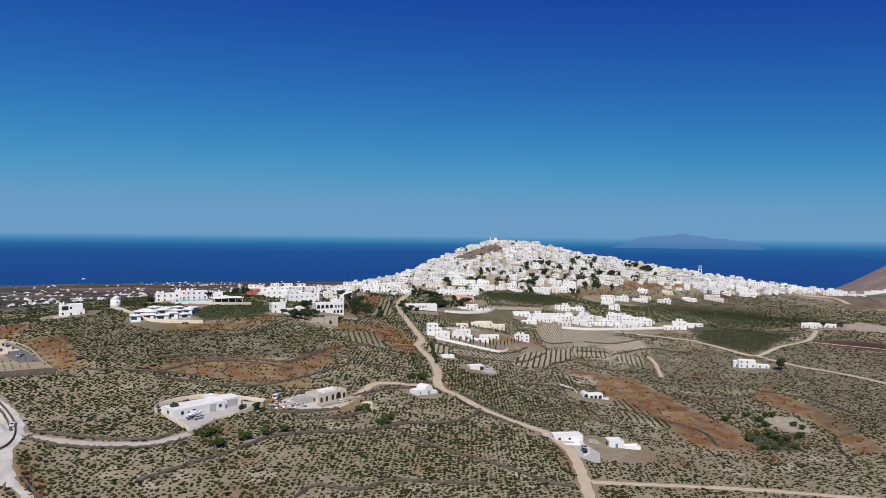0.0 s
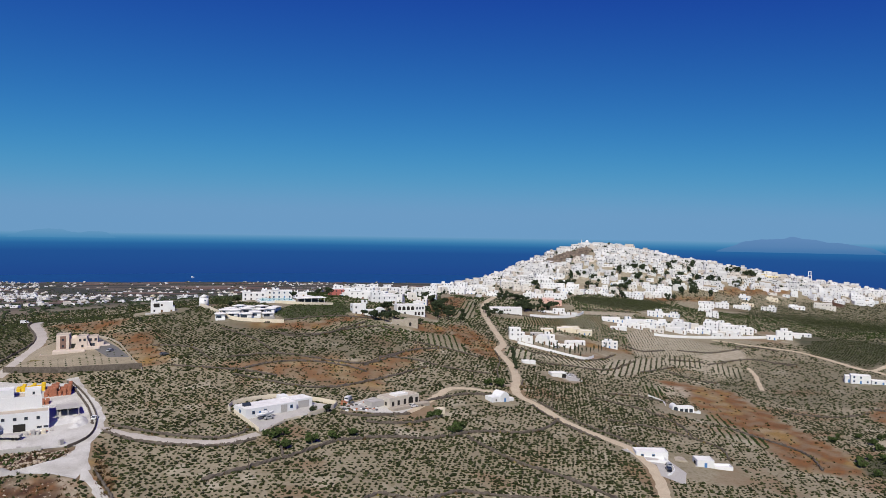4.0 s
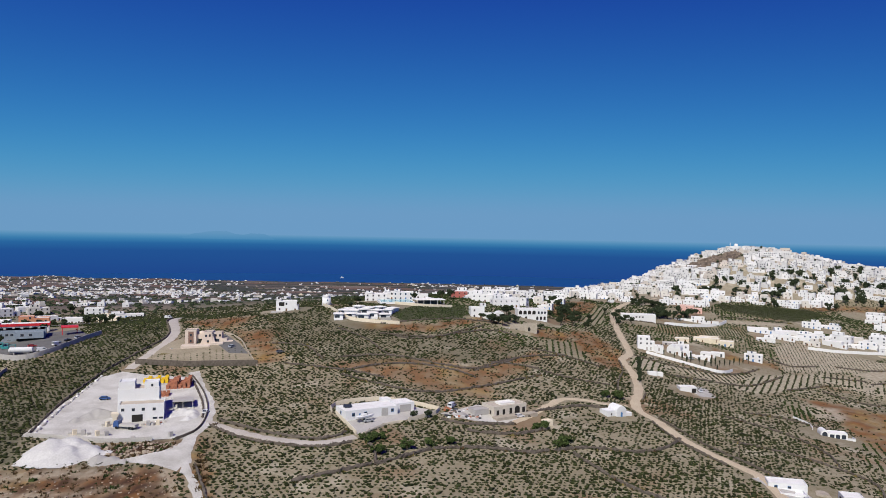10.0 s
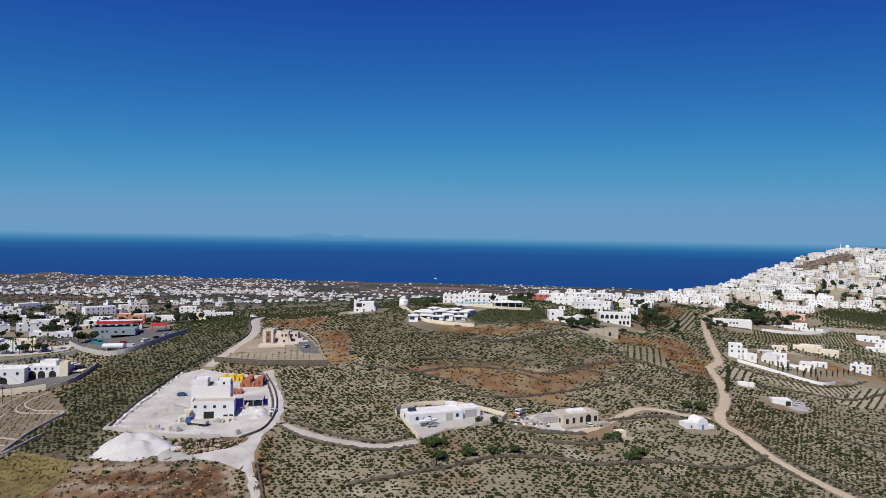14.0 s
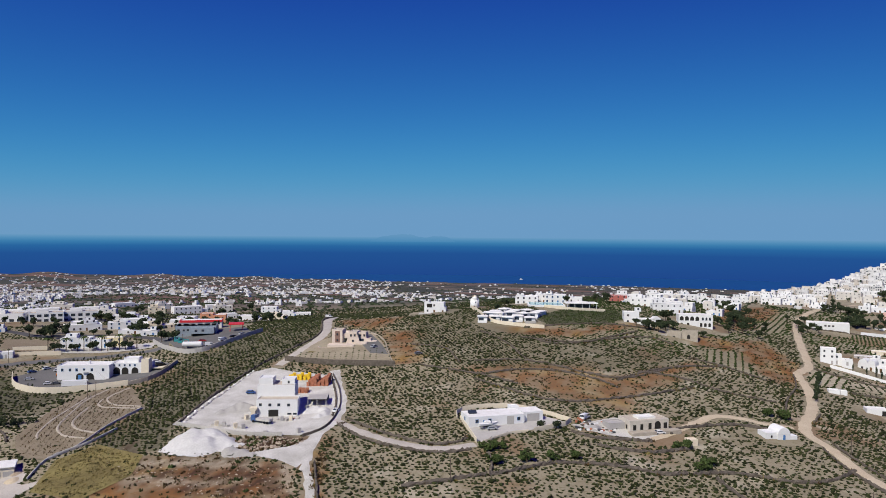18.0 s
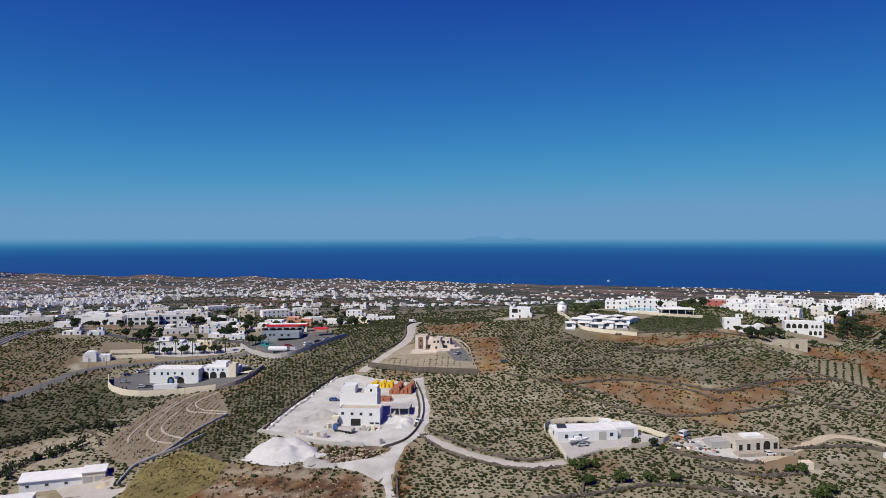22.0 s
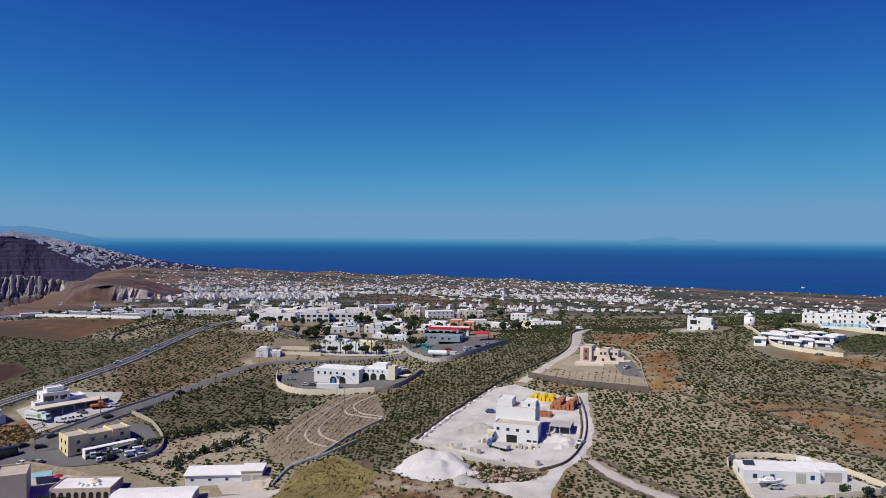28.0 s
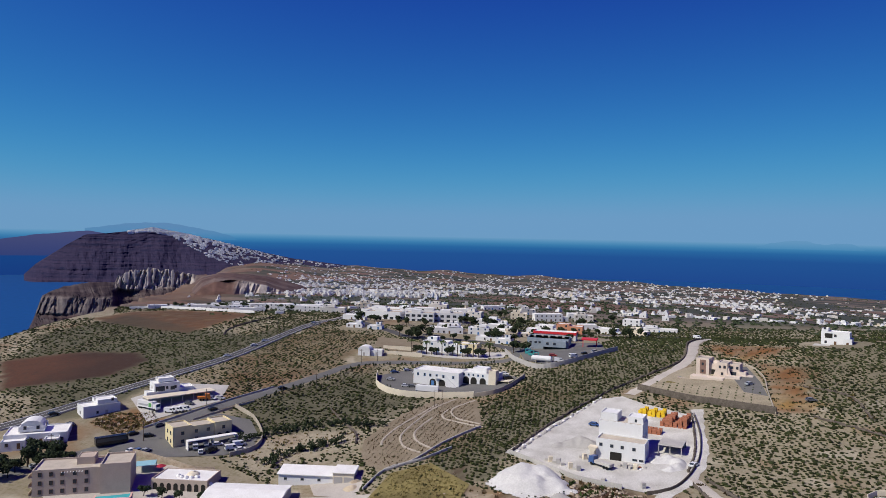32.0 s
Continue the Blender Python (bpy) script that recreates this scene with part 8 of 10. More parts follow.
part("roof_room", Geo().shell(-2.5, 3.0, -1.0, 5.5, 8.4, 11.0, 0.25, 0.3).box(-2.1, 2.6, -0.6, 5.1, 10.4, 10.75), STONE_PLASTER, hotel)
for fl in range(3):
    for xx in (-12.6, -9.2, -5.8, -2.0, 1.6):
        window_at(hotel, xx, -6.52, 1.0 + fl * 2.9, 1.0, 1.3, 0, WOOD)
    for yy in (-4.2, 0.0, 4.0):
        opening_at(hotel, -15.03, yy, 0.3 + fl * 2.9, 1.6, 2.1, -90, False, "balcony_door", OPENING_SHADE)
    part("balcony", Geo().box(-16.3, -15.02, -5.4, 5.2, 0.1 + fl * 2.9, 0.3 + fl * 2.9).box(-16.3, -16.2, -5.4, 5.2, 0.3 + fl * 2.9, 1.2 + fl * 2.9), STONE_PLASTER, hotel)
for k in range(8):
    part("pergola_slat", Geo().box(-6 + k * 0.9, -5.8 + k * 0.9, -7.8, -6.52, 8.0, 8.15), WHITE, hotel)
resto = thing("restaurant", "low white building with stone piers and roof domes", "restaurant", pose(-176, 218, float(surface_z(-174, 214)) - 0.3, 0, 0, 33))
part("wall", Geo().shell(-10, 10, -6, 6, -3, 4.2, 0.3, 0.4), STONE_PLASTER, resto)
part("roof", Geo().box(-9.6, 9.6, -5.6, 5.6, 3.4, 3.85), ROOF_WHITE, resto)
part("dome", Geo().dome(2, 1, 3.8, 2.2, 1.2), CREAM, resto, soft=True)
for k, (a, b) in enumerate(((-2.2, -1.6), (-0.6, -2.6), (1.2, -3.0), (3.0, -2.8), (4.6, -1.8))):
    part("dome", Geo().dome(a, b, 3.8, 0.9, 0.9, 10, 3), WHITE, resto, soft=True)
for k in range(8):
    opening_at(resto, -8.6 + k * 2.45, -6.03, 0.3, 1.5, 2.6, 0, True, "arched_opening", OPENING_SHADE)
part("stair", Geo().prism([(10.05, -2), (15, -2), (15, -1.5), (10.05, 3.0)], -4.5, -2.8), WHITE, resto)
par = thing("parasol", "wide red parasol on a terrace", "parasol", seat(-191, 217, 0, 2, 2, 0))
part("pole", Geo().drum(0, 0, 0.05, 0.05, -0.3, 2.6, 8), STEEL_DARK, par)
part("canopy", Geo().drum(0, 0, 2.0, 0.1, 2.3, 3.0, 8), CANVAS_RED, par)
rp2 = thing("swimming_pool", "small turquoise hotel pool", "pool", seat(-185, 196, 53, 8, 4, -0.1))
part("rim", Geo().shell(-6, 6, -3, 3, -0.6, 0.35, 0.6, 0.25), PINK, rp2)
part("water", Geo().box(-5.4, 5.4, -2.4, 2.4, 0, 0.25), POOL, rp2)
solo("awning", Geo().prism([(-3.5, 2.6), (3.5, 2.9), (3.5, 3.0), (-3.5, 2.7)], -3, 3).box(-3.4, -3.2, -2.9, -2.7, -0.5, 2.7).box(3.2, 3.4, 2.7, 2.9, -0.5, 2.9), material("pale_blue_canvas", (0.25, 0.45, 0.52), 0.8, 0.05, 1, 0.1, 4.0), "pale blue flat awning over a terrace", "awning", seat(-196, 214, 53, 4, 4, 0))
hall = thing("storage_hall", "broad white metal-roofed storage hall", "hall", pose(-146.5, 221.5, float(surface_z(-146, 224)) - 0.2, 0, 0, 35))
part("wall", Geo().box(-13, 13, -7, 7, -2, 4.6), GREY_PLASTER, hall)
part("roof", Geo().prism([(-7.5, 4.6), (7.5, 4.6), (0, 5.5)], -13.3, 13.3).moved(pose(0, 0, 0, 0, 0, 90)), ROOF_WHITE, hall, "white low-pitched sheet roof")
ls = thing("long_barn", "long white-roofed barn with a taller garage end", "barn", pose(-139.5, 246.5, float(surface_z(-139, 246)) - 0.2, 0, 0, 33.6))
part("wall", Geo().box(-13.5, 6.0, -2.2, 5.0, -2, 3.6), WHITE, ls)
part("roof", Geo().prism([(-2.7, 3.3), (5.4, 4.3), (5.4, 4.5), (-2.7, 3.5)], -14.0, 6.0).moved(pose(0, 0, 0, 0, 0, 90) @ Matrix.Diagonal((1, -1, 1, 1))), ROOF_WHITE, ls, "white sloping sheet roof")
ls_roof = [o for o in ls.children if o.name.startswith("roof")][0]
ls_roof.data.flip_normals()
part("garage", Geo().box(6.05, 13.5, -3.0, 5.0, -2, 4.8), CREAM, ls, "cream garage end")
part("garage_roof", Geo().box(5.7, 13.9, -3.4, 5.4, 4.8, 5.1, 0.1), ROOF_WHITE, ls)
for xx in (7.9, 11.6):
    opening_at(ls, xx, -3.03, 0, 3.0, 3.4, 0, False, "garage_door", GREY_PLASTER, "grey-blue garage door")
for xx in (-11, -5, 1):
    window_at(ls, xx, -2.22, 1.4, 1.0, 0.8, 0, CONCRETE)
yh = thing("yellow_house", "pale yellow two-storey building with stepped parapets", "house", pose(-207.5, 243.5, float(surface_z(-204, 241)) - 0.3, 0, 0, 76))
for x0, x1, y0, y1, h in ((-12, -4.5, -5, 4.5, 7.6), (-4.45, 5, -4, 4.5, 6.8), (5.05, 12, -4.6, 4.5, 7.2)):
    part("wall", Geo().shell(x0, x1, y0, y1, -2.5, h, 0.3, 0.5), YELLOW, yh)
    part("roof", Geo().box(x0 + 0.35, x1 - 0.35, y0 + 0.35, y1 - 0.35, h - 0.9, h - 0.45), ROOF_BEIGE, yh)
for xx, yy, zz in ((-8.2, -5.02, 4.2), (-8.2, -5.02, 1.0), (-2.4, -4.02, 4.0), (2.4, -4.02, 4.0), (8.6, -4.62, 4.2), (-2.4, -4.02, 1.0)):
    window_at(yh, xx, yy, zz, 1.1, 1.2, 0, WOOD)
for yy in (-2.5, 1.5):
    for zz in (1.0, 4.2):
        opening_at(yh, -12.03, yy, zz, 1.1, 1.6, -90, True, "arched_window", GLASS_DARK)
for xx in (6.8, 10.2):
    opening_at(yh, xx, -4.63, 0.1, 2.2, 2.6, 0, True, "arched_door", OPENING_SHADE)
part("shop_roof", Geo().box(-8, 12, -11.0, -8.0, 2.6, 2.85).box(-8, -7.8, -10.9, -8.1, -1, 2.6).box(11.8, 12, -10.9, -8.1, -1, 2.6).box(1.9, 2.1, -10.9, -8.1, -1, 2.6), ROOF_WHITE, yh, "long white canopy before the building")
bh = block_house("white house with a glazed upper floor", seat(-254, 256, 73, 14, 10, 0.3), [(0, 0, 11, 9, 0, 7.6), (0.5, 1.5, 7, 5.5, 7.6, 1.6), (-6.5, -3.0, 5, 5, 0, 4.2), (8.5, 1, 8, 8, 0, 4.6)], name="house", seed=61)
opening_at(bh, -3.0, -4.53, 4.0, 4.0, 2.2, 0, False, "balcony", GLASS_DARK)
opening_at(bh, 2.5, -4.53, 4.2, 2.0, 1.6, 0, False, "strip_window", GLASS_DARK)
cp = thing("depot_shelter", "long cream flat-roofed shelter open to the yard", "shelter", seat(-244.5, 258, 79, 30, 6, 0.1))
part("roof", Geo().box(-15.5, 15.5, -3.5, 3.5, 3.6, 4.0, 0.08), CREAM, cp)
part("wall", Geo().box(-15.4, 15.4, 3.1, 3.4, -1, 3.6), GREY_PLASTER, cp)
for k in range(7):
    part("post", shared("post|depot", lambda: Geo().box(-0.15, 0.15, -0.15, 0.15, -1, 3.6), CONCRETE), None, cp, "", pose(-15 + k * 5, -3.2, 0))
block_house("plain white two-block house beside the main road", seat(-259, 228, 80, 15, 9, 0.3), [(0, 0, 15, 9, 0, 4.6), (2.5, 0.5, 8, 8, 4.6, 1.9)], name="house", seed=62, frame_mat=GREY_PLASTER)
block_house("large white villa with a barrel-vaulted hall", seat(-251, 200, 58, 22, 16, 0.3), [(0, 0, 22, 14, 0, 4.2), (-2, 1, 9, 9, 4.2, 2.0), (-7, -9, 8, 5, 0, 3.0), (6, -9, 5, 4, 0, 2.8)], name="villa", seed=63, vaults=((-6, 2, -3, 5, 6.0, 2.4),))
ab = thing("arcaded_building", "long white building with arched ground-floor bays", "building", pose(-176.5, 365, float(surface_z(-176, 360)) - 0.3, 0, 0, 13))
part("wall", Geo().shell(-13, 12.5, -6, 6, -2.5, 7.8, 0.3, 0.4), WHITE, ab)
part("roof", Geo().box(-12.6, 12.1, -5.6, 5.6, 7.0, 7.45), ROOF_WHITE, ab)
for xx in (-10.4, -6.6, -3.4, 0.2, 4.0, 9.5):
    window_at(ab, xx, -6.02, 4.8, 1.0, 1.3, 0, BLUE_PAINT)
for xx in (-1.9, 3.2):
    opening_at(ab, xx, -6.03, 0.2, 3.6, 3.6, 0, True, "arched_bay", OPENING_SHADE)
opening_at(ab, -1.9, -6.1, 0.2, 1.6, 2.6, 0, False, "door", BLUE_PAINT)
part("balcony", Geo().box(-0.5, 2.2, -7.2, -6.02, 4.3, 4.5).box(-0.5, 2.2, -7.2, -7.1, 4.5, 5.3), WHITE, ab)
part("chimney", Geo().box(0, 0.8, 0, 0.8, 7.4, 9.0), WHITE, ab)
part("stair", Geo().prism([(6.0, -2), (12.0, -2), (12.0, 0.3), (6.0, 5.0)], -7.2, -6.02), WHITE, ab)
ab2 = thing("arcaded_building", "white arcaded wing with three dark arches and an ochre stair tower", "building", pose(-157, 373.5, float(surface_z(-157, 369)) - 0.3, 0, 0, 11))
part("wall", Geo().shell(-9.5, 9.5, -4.5, 5, -2.5, 6.2, 0.3, 0.4), WHITE, ab2)
part("roof", Geo().box(-9.1, 9.1, -4.1, 4.6, 5.4, 5.85), ROOF_WHITE, ab2)
part("tower", Geo().shell(6.0, 9.8, -5.2, -0.5, -2, 8.2, 0.3, 0.4), CREAM, ab2, "ochre stair tower")
part("roof_room", Geo().shell(-4, 3.5, -2, 4, 5.8, 8.4, 0.25, 0.3), WHITE, ab2)
for xx in (-6.6, -2.4, 2.6):
    opening_at(ab2, xx, -4.53, 0.2, 3.4, 3.7, 0, True, "arched_bay", OPENING_SHADE)
for k in range(5):
    window_at(ab2, -7.8 + k * 2.6, -4.52, 4.5, 0.7, 0.9, 0, BLUE_PAINT)
part("side_roof", Geo().box(9.9, 16.0, -3.0, 5.0, 3.0, 3.3).box(15.6, 15.9, -2.8, -2.5, -1.5, 3.0).box(15.6, 15.9, 4.5, 4.8, -1.5, 3.0), CREAM, ab2, "cream lean-to roof on posts")
block_house("small white house with blue shutters and a vaulted porch", seat(-238, 376, 30, 12, 8, 0.2), [(-2.5, 0, 7, 7, 0, 4.0), (4.5, 1, 6.5, 6, 0, 3.4)], name="house", seed=71, vaults=((-6, 1, -3.5, 3.5, 3.9, 1.8),))
for x, y, w, tt in ((-222, 388, 22, 24), (-232, 394, 18, 24)):
    solo("yard_wall", Geo().box(-w / 2, w / 2, -0.25, 0.25, -1.5, 2.2), CREAM, "cream boundary wall beside the side road", "wall", seat(x, y, tt, 2, 2, 0))
block_house("long white arcade shop with palms before it", seat(-209, 411, 18, 26, 10, 0.2), [(-5, 0, 16, 9, 0, 6.0), (8.5, 0, 10, 9, 0, 5.0), (-8, 1, 6, 6, 6.0, 2.0)], name="shop", seed=72)
block_house("ochre arcade shop beside the bend", seat(-196, 417, 18, 12, 8, 0.2), [(0, 0, 12, 8, 0, 5.4)], wall=YELLOW, name="shop", seed=73)
for k in range(16):
    plant("palm" if k % 3 == 0 else "tree", -222 + k * 3.0, 395 + k * 1.0, 1.1 if k % 3 else 1.3, group="street trees by the shops")
def glazed_block(x, y, w, d, h, tt, label):
    """A large plain building with bands of wide windows and a stepped roof."""
    b0 = thing("commercial_building", label, "building", seat(x, y, tt, w, d, 0.3), "buildings by the junction")
    part("wall", Geo().shell(-w / 2, w / 2, -d / 2, d / 2, -2.5, h, 0.3, 0.6), WHITE, b0)
    part("roof", Geo().box(-w / 2 + 0.35, w / 2 - 0.35, -d / 2 + 0.35, d / 2 - 0.35, h - 1.0, h - 0.55), ROOF_BEIGE, b0)
    part("roof_room", Geo().shell(-w * 0.3, w * 0.05, -d * 0.1, d * 0.4, h - 0.6, h + 1.8, 0.25, 0.3), WHITE, b0)
    for fl in range(max(1, int(h / 3.6))):
        n = int(w / 4.4)
        for j in range(n):
            window_at(b0, -w / 2 + (j + 0.5) * w / n, -d / 2 - 0.02, 0.9 + fl * 3.5, 2.6, 1.7, 0, STEEL_DARK)
        for side in (-1, 1):
            for yy in (-d / 4, d / 4):
                window_at(b0, side * (w / 2 + 0.02), yy, 0.9 + fl * 3.5, 2.6, 1.7, 90 * side, STEEL_DARK)
    return b0


for x, y, w, d, h, tt in ((-322, 482, 28, 14, 6.6, 24), (-299, 496, 22, 14, 7.4, 34), (-288, 518, 24, 13, 7.8, 34), (-345, 505, 34, 14, 5.6, 22), (-318, 512, 26, 12, 6.0, 28)):
    glazed_block(x, y, w, d, h, tt, "large white two-storey building with wide windows")
for x, y, w, d, h, tt, s in ((-243, 456, 22, 10, 5.5, 40, 85), (-226, 470, 14, 9, 6.5, 30, 86), (-255, 475, 16, 10, 5, 30, 87), (-205, 452, 16, 10, 3.6, 20, 88), (-190, 446, 10, 7, 4.4, 20, 89), (-296, 423, 11, 8, 3.4, 30, 90), (-281, 427, 10, 7, 3.6, 30, 91), (-212, 480, 14, 9, 5.5, 25, 92), (-300, 540, 20, 10, 6.5, 25, 93), (-262, 535, 18, 10, 6.5, 25, 94), (-236, 510, 16, 9, 6, 25, 95), (-205, 512, 14, 9, 5.5, 22, 96), (-350, 530, 24, 11, 6.5, 25, 97)):
    block_house("white commercial building with a flat roof" if w > 15 else "small white flat-roofed house", seat(x, y, tt, w, d, 0.3), [(0, 0, w, d, 0, h * 0.78), (w * 0.2, 1, w * 0.35, d * 0.6, h * 0.78, 1.8)], name="building", group="buildings by the junction", seed=s)
ind = thing("factory", "grey sheet-metal factory with a projecting front bay", "factory", seat(-157.5, 443.5, 21, 24, 16, 0.3))
part("wall", Geo().shell(-12, 12, -5, 9, -2, 6.8, 0.3, 0.3), METAL_GREY, ind)
part("roof", Geo().box(-11.6, 11.6, -4.6, 8.6, 6.1, 6.5), METAL_GREY, ind)
for k in range(5):
    part("roof_vent", shared("roof_vent", lambda: Geo().box(-0.7, 0.7, -0.7, 0.7, 0, 0.9, 0.08), CONCRETE), None, ind, "", pose(-8.5 + k * 4.2, 2.0 + (k % 2) * 3, 6.5))
for xx in (-10, -7, -4.6):
    window_at(ind, xx, -5.02, 3.6, 1.4, 1.2, 0, CONCRETE)
part("bay", Geo().shell(-3, 11, -9, -5.05, 2.4, 6.0, 0.3, 0.3).box(-2.6, 10.6, -8.6, -5.1, 5.2, 5.6), METAL_GREY, ind, "projecting grey front bay")
opening_at(ind, 4, -5.06, 0, 13, 2.5, 0, False, "open_bay", OPENING_SHADE)
for xx in (0.5, 4.5):
    window_at(ind, xx, -9.02, 3.6, 1.6, 1.4, 0, CONCRETE)
red_hall = block_house("long white hall with a bright red fascia", seat(-168, 471, 21, 24, 10, 0.3), [(0, 0, 26, 10, 0, 6.4)], name="hall", windows=False)
part("fascia", Geo().box(-13.3, 13.3, -5.35, -5.02, 5.2, 6.7).box(13.02, 13.35, -5.0, 5.0, 5.2, 6.7).box(-13.35, -13.02, -5.0, 5.0, 5.2, 6.7), RED_SIGN, red_hall, "bright red fascia band")
part("shop_front", Geo().box(-11, 11, -5.1, -4.9, 0, 3.4), GLASS_DARK, red_hall)
canopy = solo("canopy", Geo().box(-4.5, 4.5, -3.5, 3.5, 4.6, 5.4, 0.1).box(-4, -3.6, -0.2, 0.2, -1, 4.6).box(3.6, 4, -0.2, 0.2, -1, 4.6), RED_SIGN, "red flat forecourt canopy on two posts", "canopy", seat(-134, 449, 21, 8, 6, 0.1))
block_house("orange plastered house with arched loggias", seat(-186, 522, 18, 16, 9, 0.3), [(-3, 0, 9, 8, 0, 8.6), (6, 0, 9, 8, 0, 7.4)], wall=ORANGE, name="house", seed=101)
block_house("long low white building behind the vineyard", seat(-151, 603, facing(-151, 603), 26, 9, 0.3), [(0, 0, 26, 9, 0, 3.2), (-6, 1, 9, 6, 3.2, 1.6)], name="building", seed=104, plain=True)

TOWN_EDGE = [(-331, 456, 14, 8, 4.0), (-384, 486, 20, 10, 4.6), (-412, 492, 18, 9, 5.0), (-273, 598, 14, 9, 6.0), (-253, 612, 24, 10, 6.6), (-229, 632, 16, 9, 6.0), (-176, 566, 14, 9, 4.6), (-203, 480, 18, 8, 2.8), (-185, 632, 14, 9, 5.6), (-226, 472, 12, 8, 3.6),
             (-347, 560, 18, 9, 4.6), (-400, 544, 20, 9, 5.0), (-330, 590, 16, 9, 4.2), (-300, 570, 14, 9, 5.4), (-225, 560, 14, 9, 4.2), (-260, 545, 16, 9, 3.6), (-205, 590, 14, 8, 4.4), (-370, 610, 18, 9, 4.6), (-430, 570, 16, 9, 4.4), (-150, 560, 14, 8, 4.0), (-245, 650, 16, 9, 4.6), (-290, 640, 14, 9, 5.0), (-340, 655, 18, 9, 4.2)]
for k, (x, y, w, d, h) in enumerate(TOWN_EDGE):
    block_house("white flat-roofed town house" if w < 17 else "long white workshop with a flat roof", seat(x, y, facing(x, y, rnd.uniform(-22, 22)), w, d, 0.3), [(0, 0, w, d, 0, h)] + ([(-w * 0.15, 0.5, w * 0.45, d * 0.6, h, 2.2)] if k % 2 else [(w * 0.58, -1, w * 0.3, d * 0.6, 0, h * 0.6)]), wall=(WHITE, OFF_WHITE, WHITE, CREAM)[k % 4], name="house", group="houses at the edge of the town", seed=500 + k)
for x, y in ((-314, 464), (-311, 448), (-227, 499), (-205, 476), (-247, 423), (-242, 425), (-240, 431), (-404, 501), (-218, 432), (-164, 423), (-214, 603), (-252, 566), (-290, 593), (-258, 525), (-268, 515), (-199, 629), (-196, 505), (-222, 520), (-276, 470), (-330, 480), (-342, 520), (-180, 540), (-150, 530), (-140, 500), (-190, 455), (-205, 455)):
    for _ in range(3):
        plant("tree", x + rnd.uniform(-7, 7), y + rnd.uniform(-6, 6), rnd.uniform(0.8, 1.5), group="trees at the edge of the town")
# trees of the near fields and along the roads
for x, y, s in ((40, 268.5, 1.5), (50, 272.5, 1.45), (59, 276.5, 1.35), (67, 279.5, 1.3)):
    plant("bush", x, y, s * 1.15, group="round shrubs below the shed")
for x, y, s in ((105, 298.5, 1.3), (108, 301, 1.2), (111, 285, 1.5), (114, 287, 1.3), (109, 283, 1.1), (36, 278, 1.1), (38.5, 280, 1.2), (41, 282, 1.0), (34, 281, 0.8), (155, 345, 1.5), (151, 347, 1.3), (158, 349, 1.2), (153, 330, 0.8)):
    plant("bush", x, y, s * 1.25, group="bushes among the vines")
for x, y, s in ((54.5, 303, 1.0), (60.5, 305, 1.0)):
    plant("olive", x, y, s)
for k in range(14):
    u = k / 13
    plant("tree", 182 + 26 * u * 0.8, 382 + 52 * u, 0.6, group="hedge trees along the dirt track")
GULLY_EDGE = [(-190, 252), (-188, 262), (-184, 273), (-177, 282), (-171, 289), (-162, 293), (-155, 298)]
GULLY_BED = [(-168, 246), (-167, 253), (-165, 260), (-162, 267), (-157, 273)]
ROADSIDE = [(-168, 402), (-203, 381), (-220, 366), (-226, 352), (-224, 336), (-222, 305), (-221, 284)]
for name, line, step, spread, low, high, label in (("gully_scrub", GULLY_EDGE, 0.9, 1.6, 0.7, 1.7, "dense dark scrub along the brow of the gully"), ("gully_scrub", GULLY_BED, 0.7, 1.7, 0.8, 1.9, "dark green thicket above the barn"), ("roadside_scrub", ROADSIDE, 1.5, 0.7, 0.4, 1.0, "low dark scrub along the side road")):
    places = [(x + rnd.gauss(0, spread), y + rnd.gauss(0, spread * 0.7)) for x, y in curve(line, step)]
    clump_trees(name, places, [rnd.uniform(low, high) for _ in places], TREE, label, len(places), 22)
for k in range(16):
    plant("tree", -226 + rnd.uniform(-7, 7), 185 + rnd.uniform(-12, 14), rnd.uniform(0.9, 1.5), group="trees beside the hotel")
for x, y in ((-178, 203), (-172, 206), (-166, 209), (-187, 201), (-160, 214)):
    plant("tree", x, y, 0.8, group="shrubs before the restaurant")
for x, y in ((-189.5, 338), (-187, 337.5)):
    plant("cypress", x, y, 0.55)
for k in range(60):
    x, y = -330 + 330 * rnd.random(), 455 + 95 * rnd.random()
    if clear_of_works(np.array([x]), np.array([y]))[0] and x < -100 - 0.4 * (y - 455):
        plant("tree", x, y, rnd.uniform(0.7, 1.3), group="trees by the junction")
for k in range(110):
    x, y = 255 + 130 * rnd.random(), 205 + 110 * rnd.random()
    if inside(np.array([x]), np.array([y]), [(273, 232), (295, 222), (330, 246), (345, 262), (335, 290), (310, 290), (295, 255)])[0]:
        plant("bush", x, y, rnd.uniform(0.9, 1.7), group="thicket on the dry slope")


# ==== towns of the plain, the cliff town and what lies beyond
def polar(b, r):
    return CX - r * math.sin(radians(b)), CY + r * math.cos(radians(b))


